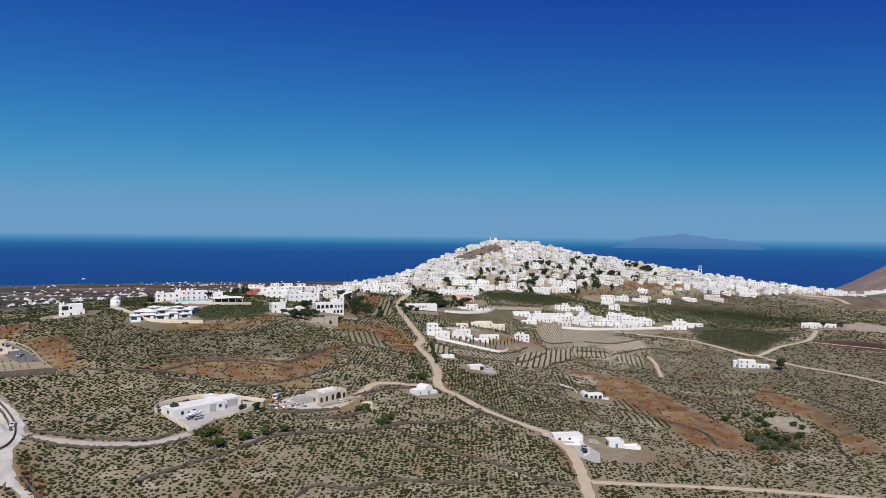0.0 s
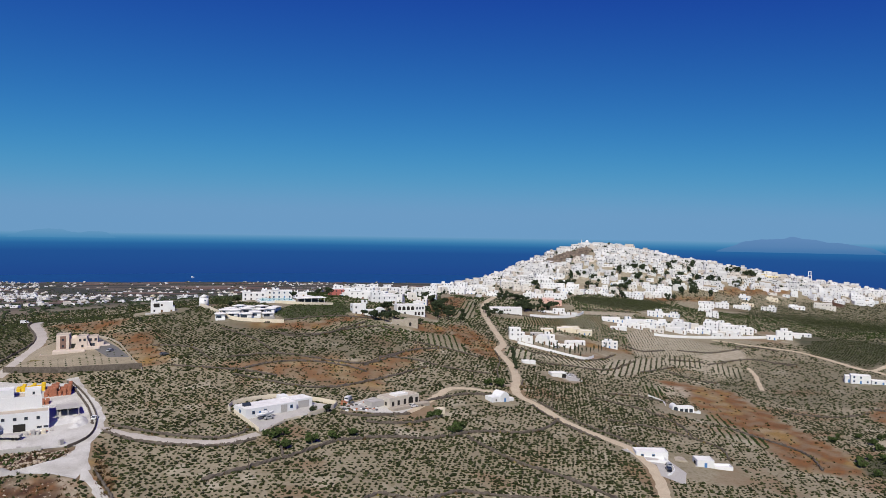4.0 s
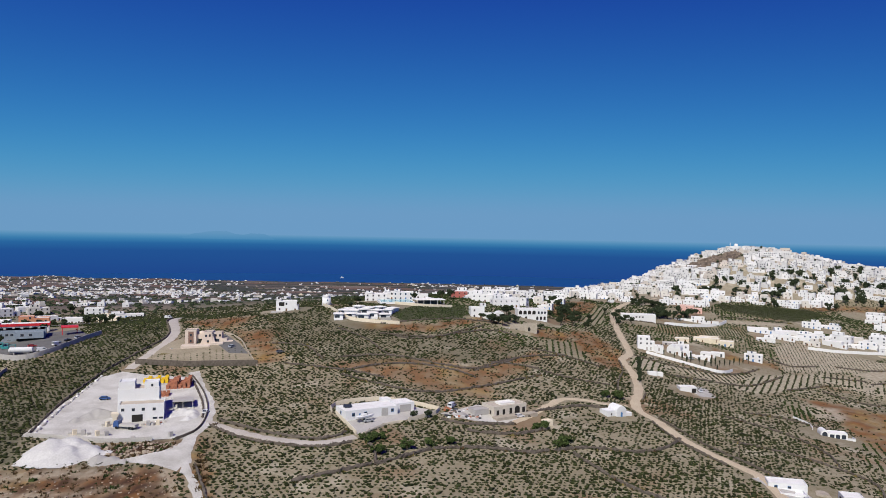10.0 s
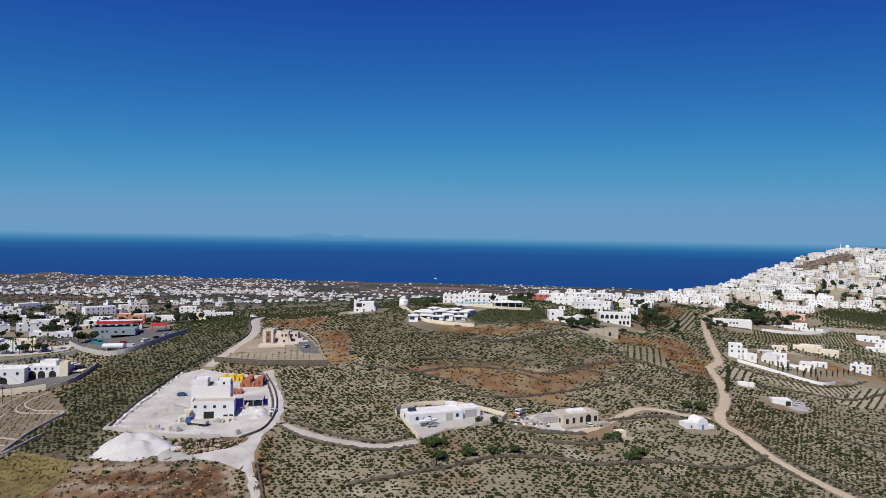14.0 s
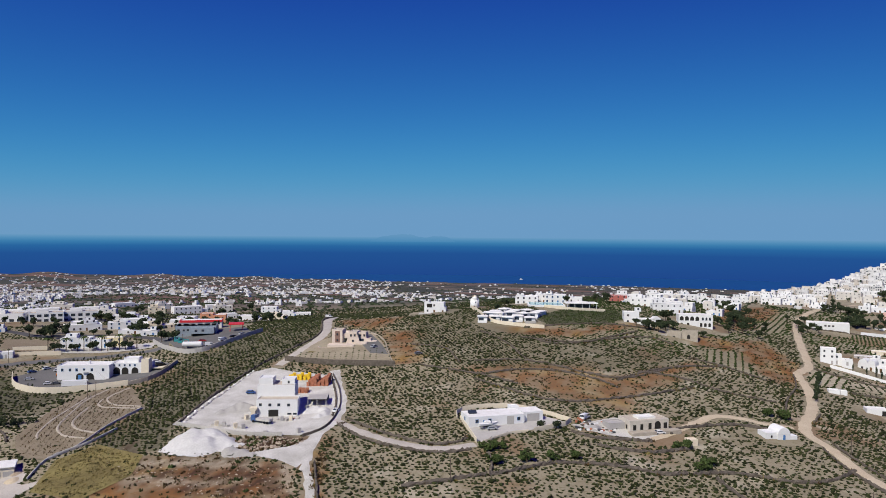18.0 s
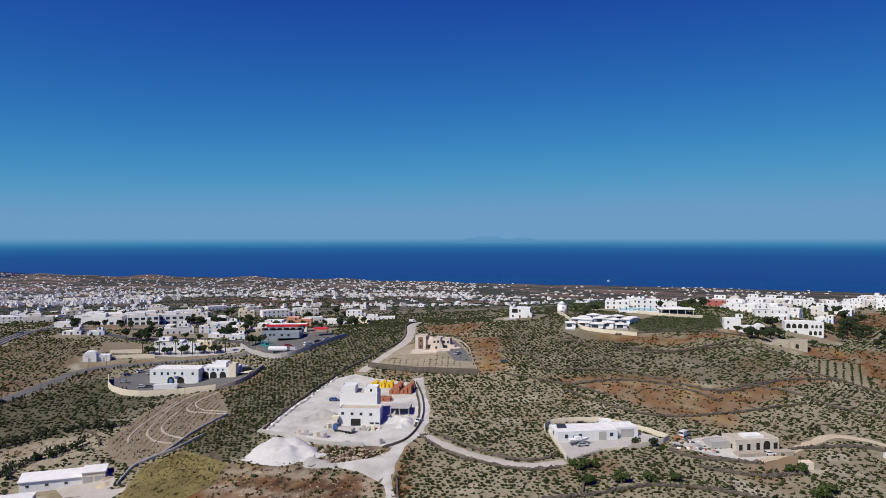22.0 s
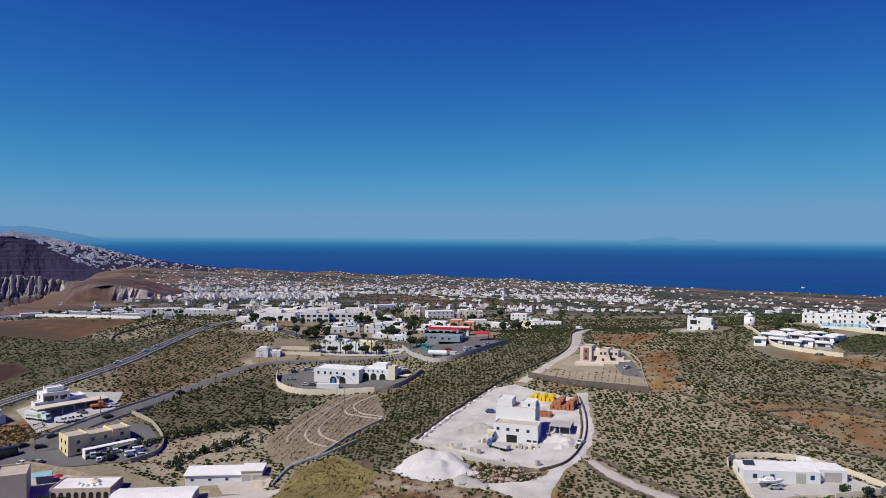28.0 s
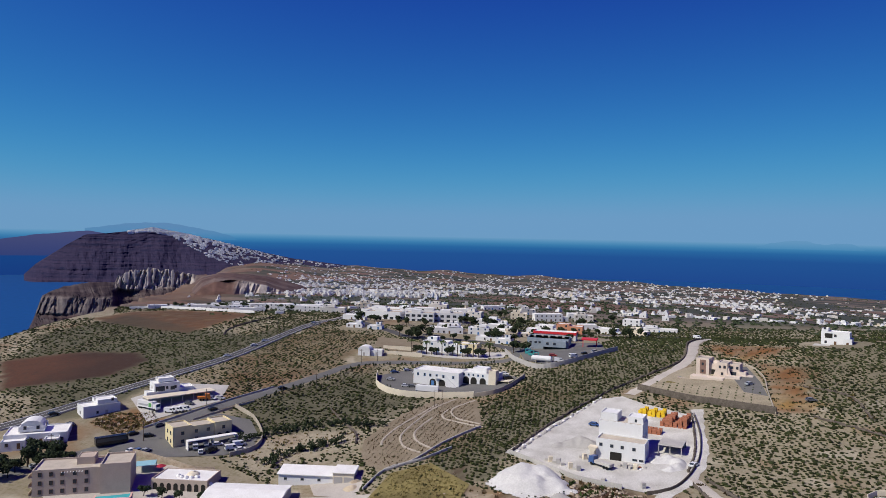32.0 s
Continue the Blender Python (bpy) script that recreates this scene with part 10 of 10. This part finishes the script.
# ==== vehicles, poles, rocks and other small things
BODIES = {
    # half width, silhouette, side glass, windscreen, rear window, wheel places, wheel radius
    "car": (0.86, [(-2.1, 0.32), (2.1, 0.32), (2.15, 0.7), (1.15, 0.92), (0.5, 1.42), (-1.25, 1.45), (-1.95, 0.98), (-2.15, 0.8)], [(0.98, 0.95), (0.44, 1.35), (-1.2, 1.37), (-1.65, 0.99)],
            [(1.2, 0.93), (1.26, 0.95), (0.58, 1.44), (0.52, 1.42)], [(-1.3, 1.45), (-1.96, 1.0), (-2.02, 1.0), (-1.36, 1.47)], (-1.3, 1.32), 0.32),
    "van": (0.98, [(-2.6, 0.38), (2.5, 0.38), (2.55, 0.95), (1.9, 1.2), (1.25, 2.05), (-2.5, 2.15), (-2.6, 2.0)], [(1.65, 1.25), (1.15, 1.9), (0.2, 1.92), (0.2, 1.25)],
            [(1.95, 1.2), (2.02, 1.22), (1.36, 2.05), (1.3, 2.05)], [(-2.6, 1.2), (-2.6, 1.9), (-2.64, 1.9), (-2.64, 1.2)], (-1.65, 1.6), 0.36),
    "coach": (1.25, [(-5.9, 0.45), (5.8, 0.45), (6.0, 0.8), (5.95, 1.5), (5.6, 3.4), (-5.9, 3.45), (-6.0, 3.2)], [(5.3, 1.6), (5.1, 2.9), (-5.6, 2.9), (-5.6, 1.6)],
              [(5.97, 1.5), (6.02, 1.5), (5.7, 3.2), (5.64, 3.2)], [(-6.0, 1.8), (-6.0, 3.0), (-6.04, 3.0), (-6.04, 1.8)], (-3.4, 3.9), 0.5),
}
PAINT_WORDS = {"white": "white", "silver": "silver", "black": "black", "blue": "dark blue", "red": "red", "grey": "grey"}


def vehicle(kind, x, y, turn, paint="white", group="", place="parked on the asphalt"):
    """A road vehicle, its length along x before the turn."""
    half, body, side, screen, rear, axles, wheel_r = BODIES[kind]
    m = pose(x, y, float(surface_z(x, y)) + 0.26, 0, 0, turn)
    t = thing(kind, f"{PAINT_WORDS[paint]} {kind} {place}", kind, m, group)
    key = f"body|{kind}{paint}"
    part("body", shared(key, lambda: Geo().prism(body, -half, half), CAR_PAINTS[paint]), None, t)
    part("side_glass", shared("side_glass|" + kind, lambda: Geo().prism(side, -half - 0.012, half + 0.012), GLASS_DARK), None, t)
    part("windscreen", shared("windscreen|" + kind, lambda: Geo().prism(screen, -half + 0.12, half - 0.12), GLASS_DARK), None, t)
    part("rear_window", shared("rear_window|" + kind, lambda: Geo().prism(rear, -half + 0.14, half - 0.14), GLASS_DARK), None, t)
    for ax in axles:
        for sy in (-1, 1):
            part("wheel", shared("wheel|" + kind, lambda: Geo().drum(0, 0, wheel_r, wheel_r, -0.11, 0.11, 12).moved(pose(0, 0, 0, 90, 0, 0)), TYRE), None, t, "", pose(ax, sy * (half - 0.08), wheel_r))
    return t


def truck(x, y, turn, label, cab, load, length=9.0, box_h=2.6, panel=None):
    t = thing("truck", label, "truck", pose(x, y, float(surface_z(x, y)) + 0.26, 0, 0, turn))
    part("chassis", Geo().box(-length / 2, length / 2, -0.5, 0.5, 0.55, 0.85), STEEL_DARK, t)
    part("cab", Geo().prism([(length / 2 - 2.2, 0.6), (length / 2, 0.6), (length / 2 + 0.05, 1.6), (length / 2 - 0.3, 2.9), (length / 2 - 2.2, 3.0)], -1.2, 1.2), cab, t)
    part("windscreen", Geo().prism([(length / 2 + 0.03, 1.7), (length / 2 + 0.07, 1.7), (length / 2 - 0.24, 2.75), (length / 2 - 0.28, 2.75)], -1.05, 1.05), GLASS_DARK, t)
    part("load_box", Geo().box(-length / 2, length / 2 - 2.4, -1.25, 1.25, 0.9, 0.9 + box_h, 0.05), load, t)
    if panel:
        part("side_panel", Geo().box(-length / 2 + 0.8, length / 2 - 5.2, -1.27, 1.27, 1.6, 2.4), panel, t, "pale green stripe")
        part("side_panel", Geo().box(length / 2 - 4.8, length / 2 - 3.0, -1.27, 1.27, 1.3, 3.0), CAR_PAINTS["green"], t, "green square emblem")
    for ax in (-length / 2 + 1.2, -length / 2 + 2.5, length / 2 - 1.3):
        for sy in (-1, 1):
            part("wheel", shared("wheel|truck", lambda: Geo().drum(0, 0, 0.5, 0.5, -0.16, 0.16, 14).moved(pose(0, 0, 0, 90, 0, 0)), TYRE), None, t, "", pose(ax, sy * 1.1, 0.5))
    return t


vehicle("coach", -224.6, 215.9, 77, "black", place="standing on the side road")
for x, y, turn, paint in ((-213.2, 217.9, 100, "white"), (-211.2, 219.8, 100, "blue"), (-209.3, 221.6, 100, "silver")):
    vehicle("car", x, y, turn, paint, "cars by the roadside")
for x, y, turn, paint in ((-220.9, 229.3, 60, "black"), (-226.8, 226.0, 85, "black"), (-226.4, 237.2, 88, "grey"), (-225.2, 241.5, 88, "grey"), (-225.2, 301.3, 84, "black"), (-225.0, 262.0, 90, "black")):
    vehicle("car", x, y, turn, paint, "cars on the side road", "driving on the side road")
for kind, x, y, turn, paint in (("van", -198.9, 236.2, 150, "white"), ("car", -194.0, 235.4, 150, "white"), ("van", -191.9, 238.9, 100, "black"), ("car", -194.7, 243.6, 60, "white"), ("van", -187.7, 245.2, 70, "white"), ("van", -188.3, 249.1, 70, "white"), ("car", -192.5, 249.8, 70, "grey"), ("car", -198, 240.5, 150, "silver"), ("car", -184.5, 247.0, 70, "white")):
    vehicle(kind, x, y, turn, paint, "vehicles in the yard", "parked in the yard")
truck(-245.0, 243.2, 10, "white box truck with a pale green stripe", CAR_PAINTS["white"], CAR_PAINTS["white"], 12.0, 2.8, panel=CAR_PAINTS["silver"])
for kind, x, y, turn, paint in (("van", -235.3, 247.6, 30, "white"), ("van", -233.9, 250.2, 30, "white"), ("van", -232.6, 252.8, 30, "white"), ("car", -235, 268.3, 20, "white"), ("car", -232.6, 271.2, 20, "silver"), ("car", -237.0, 258.0, 20, "grey")):
    vehicle(kind, x, y, turn, paint, "vehicles in the depot yard", "parked in the depot yard")
truck(-236.6, 265.2, 60, "small orange loader truck", CAR_PAINTS["orange"], CAR_PAINTS["orange"], 5.5, 0.8)
for x, y, turn, paint in ((-269.1, 213.5, 80, "black"), (-252.5, 213, 20, "black"), (-224.6, 188, 90, "silver"), (-304, 353, 66, "white"), (-299, 341, 66, "white"), (-287.5, 314, 70, "white"), (-330, 416, 66, "silver")):
    vehicle("car", x, y, turn, paint, "cars on the main road", "on the main road")
truck(-55.2, 297.0, -14, "dark blue truck loaded with white stone", CAR_PAINTS["blue"], CONCRETE, 9.0, 1.0).matrix_basis @= pose(0, 0, 0, 0, 0, 180)
vehicle("car", -75.5, 334, 8, "blue", place="parked in the works yard")
for kind, x, y, turn, paint in (("car", -187.2, 349.0, 40, "white"), ("car", -183.9, 350.6, 40, "grey"), ("car", -200, 352, 30, "silver"), ("car", -196, 368, 40, "white"), ("car", -156, 383, 20, "black"), ("car", -151, 386, 20, "white"), ("van", -144.5, 379, 60, "black"), ("car", -206, 362, 60, "blue"), ("car", -203, 369, 60, "white")):
    vehicle(kind, x, y, turn, paint, "cars in the car park", "parked in the car park")
trailer = thing("container", "long white container box on the car park", "container", pose(-173.5, 350.0, float(surface_z(-173.5, 350)) + 0.1, 0, 0, 22))
part("box", Geo().box(-5.8, 5.8, -1.2, 1.2, 0.3, 2.9, 0.05), CAR_PAINTS["white"], trailer)
for k in range(10):
    part("rib", shared("rib|container", lambda: Geo().box(-0.06, 0.06, -1.24, 1.24, 0.35, 2.8), CAR_PAINTS["white"]), None, trailer, "", pose(-5.2 + k * 1.15, 0, 0))
part("skid", Geo().box(-5.6, 5.6, -1.0, -0.8, 0, 0.3).box(-5.6, 5.6, 0.8, 1.0, 0, 0.3), STEEL_DARK, trailer)
digger = thing("digger", "orange wheeled digger with its arm folded", "digger", pose(-190, 362, float(surface_z(-190, 362)) + 0.1, 0, 0, 30))
part("body", Geo().box(-2.0, 1.4, -1.1, 1.1, 0.7, 1.6, 0.15), CAR_PAINTS["orange"], digger)
part("cab", Geo().prism([(-0.4, 1.6), (0.9, 1.6), (0.7, 2.9), (-0.4, 2.9)], -0.8, 0.8), GLASS_DARK, digger)
part("arm", Geo().prism([(1.2, 1.2), (1.5, 1.0), (3.4, 2.7), (3.2, 3.0)], -0.15, 0.15).prism([(3.2, 2.9), (3.5, 2.7), (4.0, 0.6), (3.7, 0.6)], -0.13, 0.13), CAR_PAINTS["orange"], digger)
part("bucket", Geo().prism([(3.5, 0.2), (4.4, 0.2), (4.2, 0.8), (3.6, 0.8)], -0.6, 0.6), STEEL_DARK, digger)
for xx in (-1.3, 0.9):
    for sy in (-1, 1):
        part("wheel", shared("wheel|digger", lambda: Geo().drum(0, 0, 0.55, 0.55, -0.2, 0.2, 14).moved(pose(0, 0, 0, 90, 0, 0)), TYRE), None, digger, "", pose(xx, sy * 1.05, 0.55))
tank = thing("storage_tank", "white horizontal storage tank on saddles", "tank", pose(-143.0, 410.0, float(surface_z(-143.0, 410)) + 0.1, 0, 0, 15))
part("vessel", Geo().drum(0, 0, 1.5, 1.5, -5.2, 5.2, 18).drum(0, 0, 0.7, 1.5, -5.7, -5.2, 18).drum(0, 0, 1.5, 0.7, 5.2, 5.7, 18).moved(pose(0, 0, 2.1, 0, 90, 0)), WHITE, tank, soft=False)
for xx in (-3.2, 3.2):
    part("saddle", Geo().box(xx - 0.3, xx + 0.3, -1.1, 1.1, -0.3, 1.3), CONCRETE, tank)
for k, (x, y, turn) in enumerate(((-160, 424, 20), (-156, 421, 20), (-151, 418, 20))):
    mach = thing("machine", "teal stone-working machine in the yard", "machine", pose(x, y, float(surface_z(x, y)) + 0.26, 0, 0, turn), "machines in the industrial yard")
    part("frame", Geo().box(-1.6, 1.6, -0.8, 0.8, 0, 1.2, 0.08), CAR_PAINTS["teal"], mach)
    part("gantry", Geo().box(-1.5, -1.2, -0.7, 0.7, 1.2, 2.8).box(1.2, 1.5, -0.7, 0.7, 1.2, 2.8).box(-1.5, 1.5, -0.3, 0.3, 2.5, 2.8), CAR_PAINTS["teal"], mach)
for kind, x, y, turn, paint in (("van", -133.5, 412, 30, "white"), ("car", -142.9, 422, 30, "red"), ("van", -130, 422, 60, "white"), ("car", -164, 430, 20, "blue"), ("car", -168, 436, 20, "white"), ("van", -103.4, 543.8, 4, "white"), ("car", -127, 429, 60, "black"), ("car", -124, 435, 60, "silver")):
    vehicle(kind, x, y, turn, paint, "vehicles by the factory", "beside the factory yard")
for kind, x, y, turn, paint in (("car", -8, 388, 30, "grey"), ("car", 100, 311, 20, "white"), ("van", 72, 318, 60, "white"), ("car", 186.5, 244.5, 70, "silver"), ("car", 183.5, 240.5, 70, "black"), ("car", 36, 297.5, 25, "silver"), ("car", -34, 399, 60, "silver"), ("car", 216, 382, 80, "white"), ("car", 250, 462, 20, "silver"), ("car", 303, 585, 20, "silver"), ("car", -29, 312, 80, "white")):
    vehicle(kind, x, y, turn, paint, "cars by the houses", "parked beside a house")


def pole(x, y, h=8.0, arm=True, turn=0.0):
    t = thing("utility_pole", "weathered wooden utility pole with a crossarm" if arm else "weathered wooden pole", "pole", pose(x, y, float(surface_z(x, y)) - 0.2, 0, 0, turn), "utility poles")
    part("post", shared(f"post|pole{h}", lambda: Geo().drum(0, 0, 0.15, 0.10, 0, h, 8), POLE_WOOD), None, t)
    if arm:
        part("crossarm", shared(f"crossarm|{h}", lambda: Geo().box(-1.0, 1.0, -0.06, 0.06, h - 0.7, h - 0.55), POLE_WOOD), None, t)
        for xx in (-0.85, 0.0, 0.85):
            part("insulator", shared(f"insulator|{h}", lambda: Geo().drum(0, 0, 0.06, 0.05, h - 0.55, h - 0.35, 6), CONCRETE), None, t, "", pose(xx, 0, 0))
    return t


for x, y in ((26, 253), (83, 279), (155, 260), (182, 281), (238, 343), (170, 313), (-153, 330), (-149.5, 331), (-229, 360), (-226, 370), (-149, 410), (-219, 296), (-215, 314), (-231, 196), (-230, 262), (-219, 226), (-283, 285), (-298, 330), (-316, 372), (-93, 500), (188, 440), (212, 505)):
    pole(x, y, 8.5, True, rnd.uniform(0, 180))


def rocks(name, outline, n, size, mat, label, seed, leafy=False):
    """Loose stones or ragged tufts strewn over a bank."""
    g2 = np.random.RandomState(seed)
    x0, x1 = min(p[0] for p in outline), max(p[0] for p in outline)
    y0, y1 = min(p[1] for p in outline), max(p[1] for p in outline)
    x, y = g2.uniform(x0, x1, n), g2.uniform(y0, y1, n)
    ok_ = inside(x, y, outline)
    x, y = x[ok_], y[ok_]
    sizes = size * g2.uniform(0.3, 1.2, len(x)) ** 1.5
    if leafy:
        return tagged(new(name, tuft_mesh(name, x, y, 1.2 * sizes + 0.15, mat, 14, seed)), label, "scrub", kind="stuff")
    return tagged(new(name, vine_mesh(name, x, y, sizes, mat, 5, seed)), label, "rocks", kind="stuff")


BANK = [(-98, 272), (-86, 261), (-62, 267), (-46, 265), (-34, 261), (-27, 254), (-22, 240), (-24, 230), (-50, 238), (-84, 247), (-104, 262)]
GRASS_PLOT = [(-117, 261), (-109, 271), (-87, 263), (-83, 250), (-91, 236), (-111, 241)]
STRIP = DRY["lane_strip"]
SCRUB_BANK = [(-62, 275), (-58, 283), (-32, 283), (-33, 276.5), (-48, 269)]
LOT = DRY["lot"]
GULLY = PALE["gully"]
for zone, n, size, mat, text, seed in ((BANK, 900, 0.24, RED_ROCK, "red-brown boulders on the bank below the works", 1), (BANK, 600, 0.34, CHALK_ROCK, "chalky stones on the bank below the works", 2), (SCRUB_BANK, 420, 0.6, CHALK_ROCK, "pale stones on the scrub bank", 3),
                                       (LOT, 700, 0.32, RED_ROCK, "rubble mound of brown stones on the empty lot", 4), (LOT, 400, 0.35, CHALK_ROCK, "pale stones round the empty lot", 5), (GULLY, 500, 0.35, CHALK_ROCK, "pale stones in the gully", 6)):
    rocks("rocks", zone, n, size, mat, text, seed)
for zone, n, size, mat, text, seed in ((SCRUB_BANK, 45, 0.9, BUSH, "green scrub on the bank below the works wall", 11), (SCRUB_BANK, 110, 0.7, SCRUB, "dry brown scrub on the bank", 12), (GRASS_PLOT, 2200, 0.3, STRAW_TUFT, "yellow grass tufts of the walled plot", 18), (GRASS_PLOT, 110, 0.5, VINE, "green weeds in the walled plot", 19), (STRIP, 300, 0.7, SCRUB, "brown scrub along the white lane", 20),
                                       (BANK, 620, 0.42, SCRUB, "dry brown scrub on the works bank", 13), (BANK, 60, 0.8, BUSH, "green tufts on the works bank", 14),
                                       (GULLY, 40, 0.8, TREE, "dark scrub along the gully", 15), (GULLY, 260, 0.4, STRAW_TUFT, "dry scrub along the gully", 16), (LOT, 150, 0.5, SCRUB, "dry scrub on the empty lot", 17), (LOT, 420, 0.5, STRAW_TUFT, "yellow grass on the empty lot", 27)):
    rocks("scrub", zone, n, size, mat, text, seed, True)
for x, y, r, h, mat, text in ((-128, 254, 4.0, 1.6, CHALK_ROCK, "low pile of tipped earth beside the barn"), (-124, 248, 3.2, 1.3, DIRT, "tan pile of earth beside the barn"), (-150, 252, 3.0, 1.2, CHALK_ROCK, "pile of rubble beside the barn"), (75, 310, 3.5, 1.5, GREY_SAND, "grey pile of sand on the building site"), (81, 314, 3.0, 1.2, PALE_STONE, "pale pile of stone on the building site")):
    solo("earth_mound", Geo().heap(r, h, 16, 5, int(abs(x))), mat, text, "pile", seat(x, y, 0, 2, 2, 0.15), soft=True)
plain_wall("roadside_wall", [(-211, 217.3), (-203, 220), (-194.4, 222.5), (-183.2, 224.8), (-176, 229.4)], 2.2, 0.5, CHALK_ROCK, "rough pale stone wall along the side road")
plain_wall("roadside_wall", [(-229.8, 300), (-229.4, 282), (-229.5, 262), (-229.5, 232)], 0.8, 0.4, CONCRETE, "low pale wall along the side road")
plain_wall("yard_wall", [(-221, 271), (-206, 269.5), (-189, 261), (-181.5, 251.5), (-183.5, 241)], 1.8, 0.5, PALE_STONE, "pale stone wall round the parking area")
plain_wall("roadside_wall", [(-221, 282), (-221.5, 262), (-222, 250)], 0.9, 0.4, PALE_STONE, "low stone wall along the side road")


def offset_line(points, off):
    """A plan line that runs beside another."""
    p = np.array(curve(points, 8.0))
    t = np.gradient(p, axis=0)
    t /= np.linalg.norm(t, axis=1)[:, None] + 1e-9
    return [tuple(q) for q in p + np.stack([-t[:, 1], t[:, 0]], 1) * off]


for off in (-3.1, 3.1):
    ribbon("trim_road_line", offset_line(ROADS["road_highway"][0], off), 0.25, PAINT_LINE, "white edge line of the main road", 0.33, 0.02, category="road line")
ribbon("trim_road_line", offset_line(ROADS["road_highway"][0], 0.0), 0.2, PAINT_LINE, "white centre line of the main road", 0.33, 0.02, category="road line")
plain_wall("roadside_wall", offset_line(ROADS["road_highway"][0][2:9], 4.4), 0.7, 0.4, CONCRETE, "low pale wall along the main road")
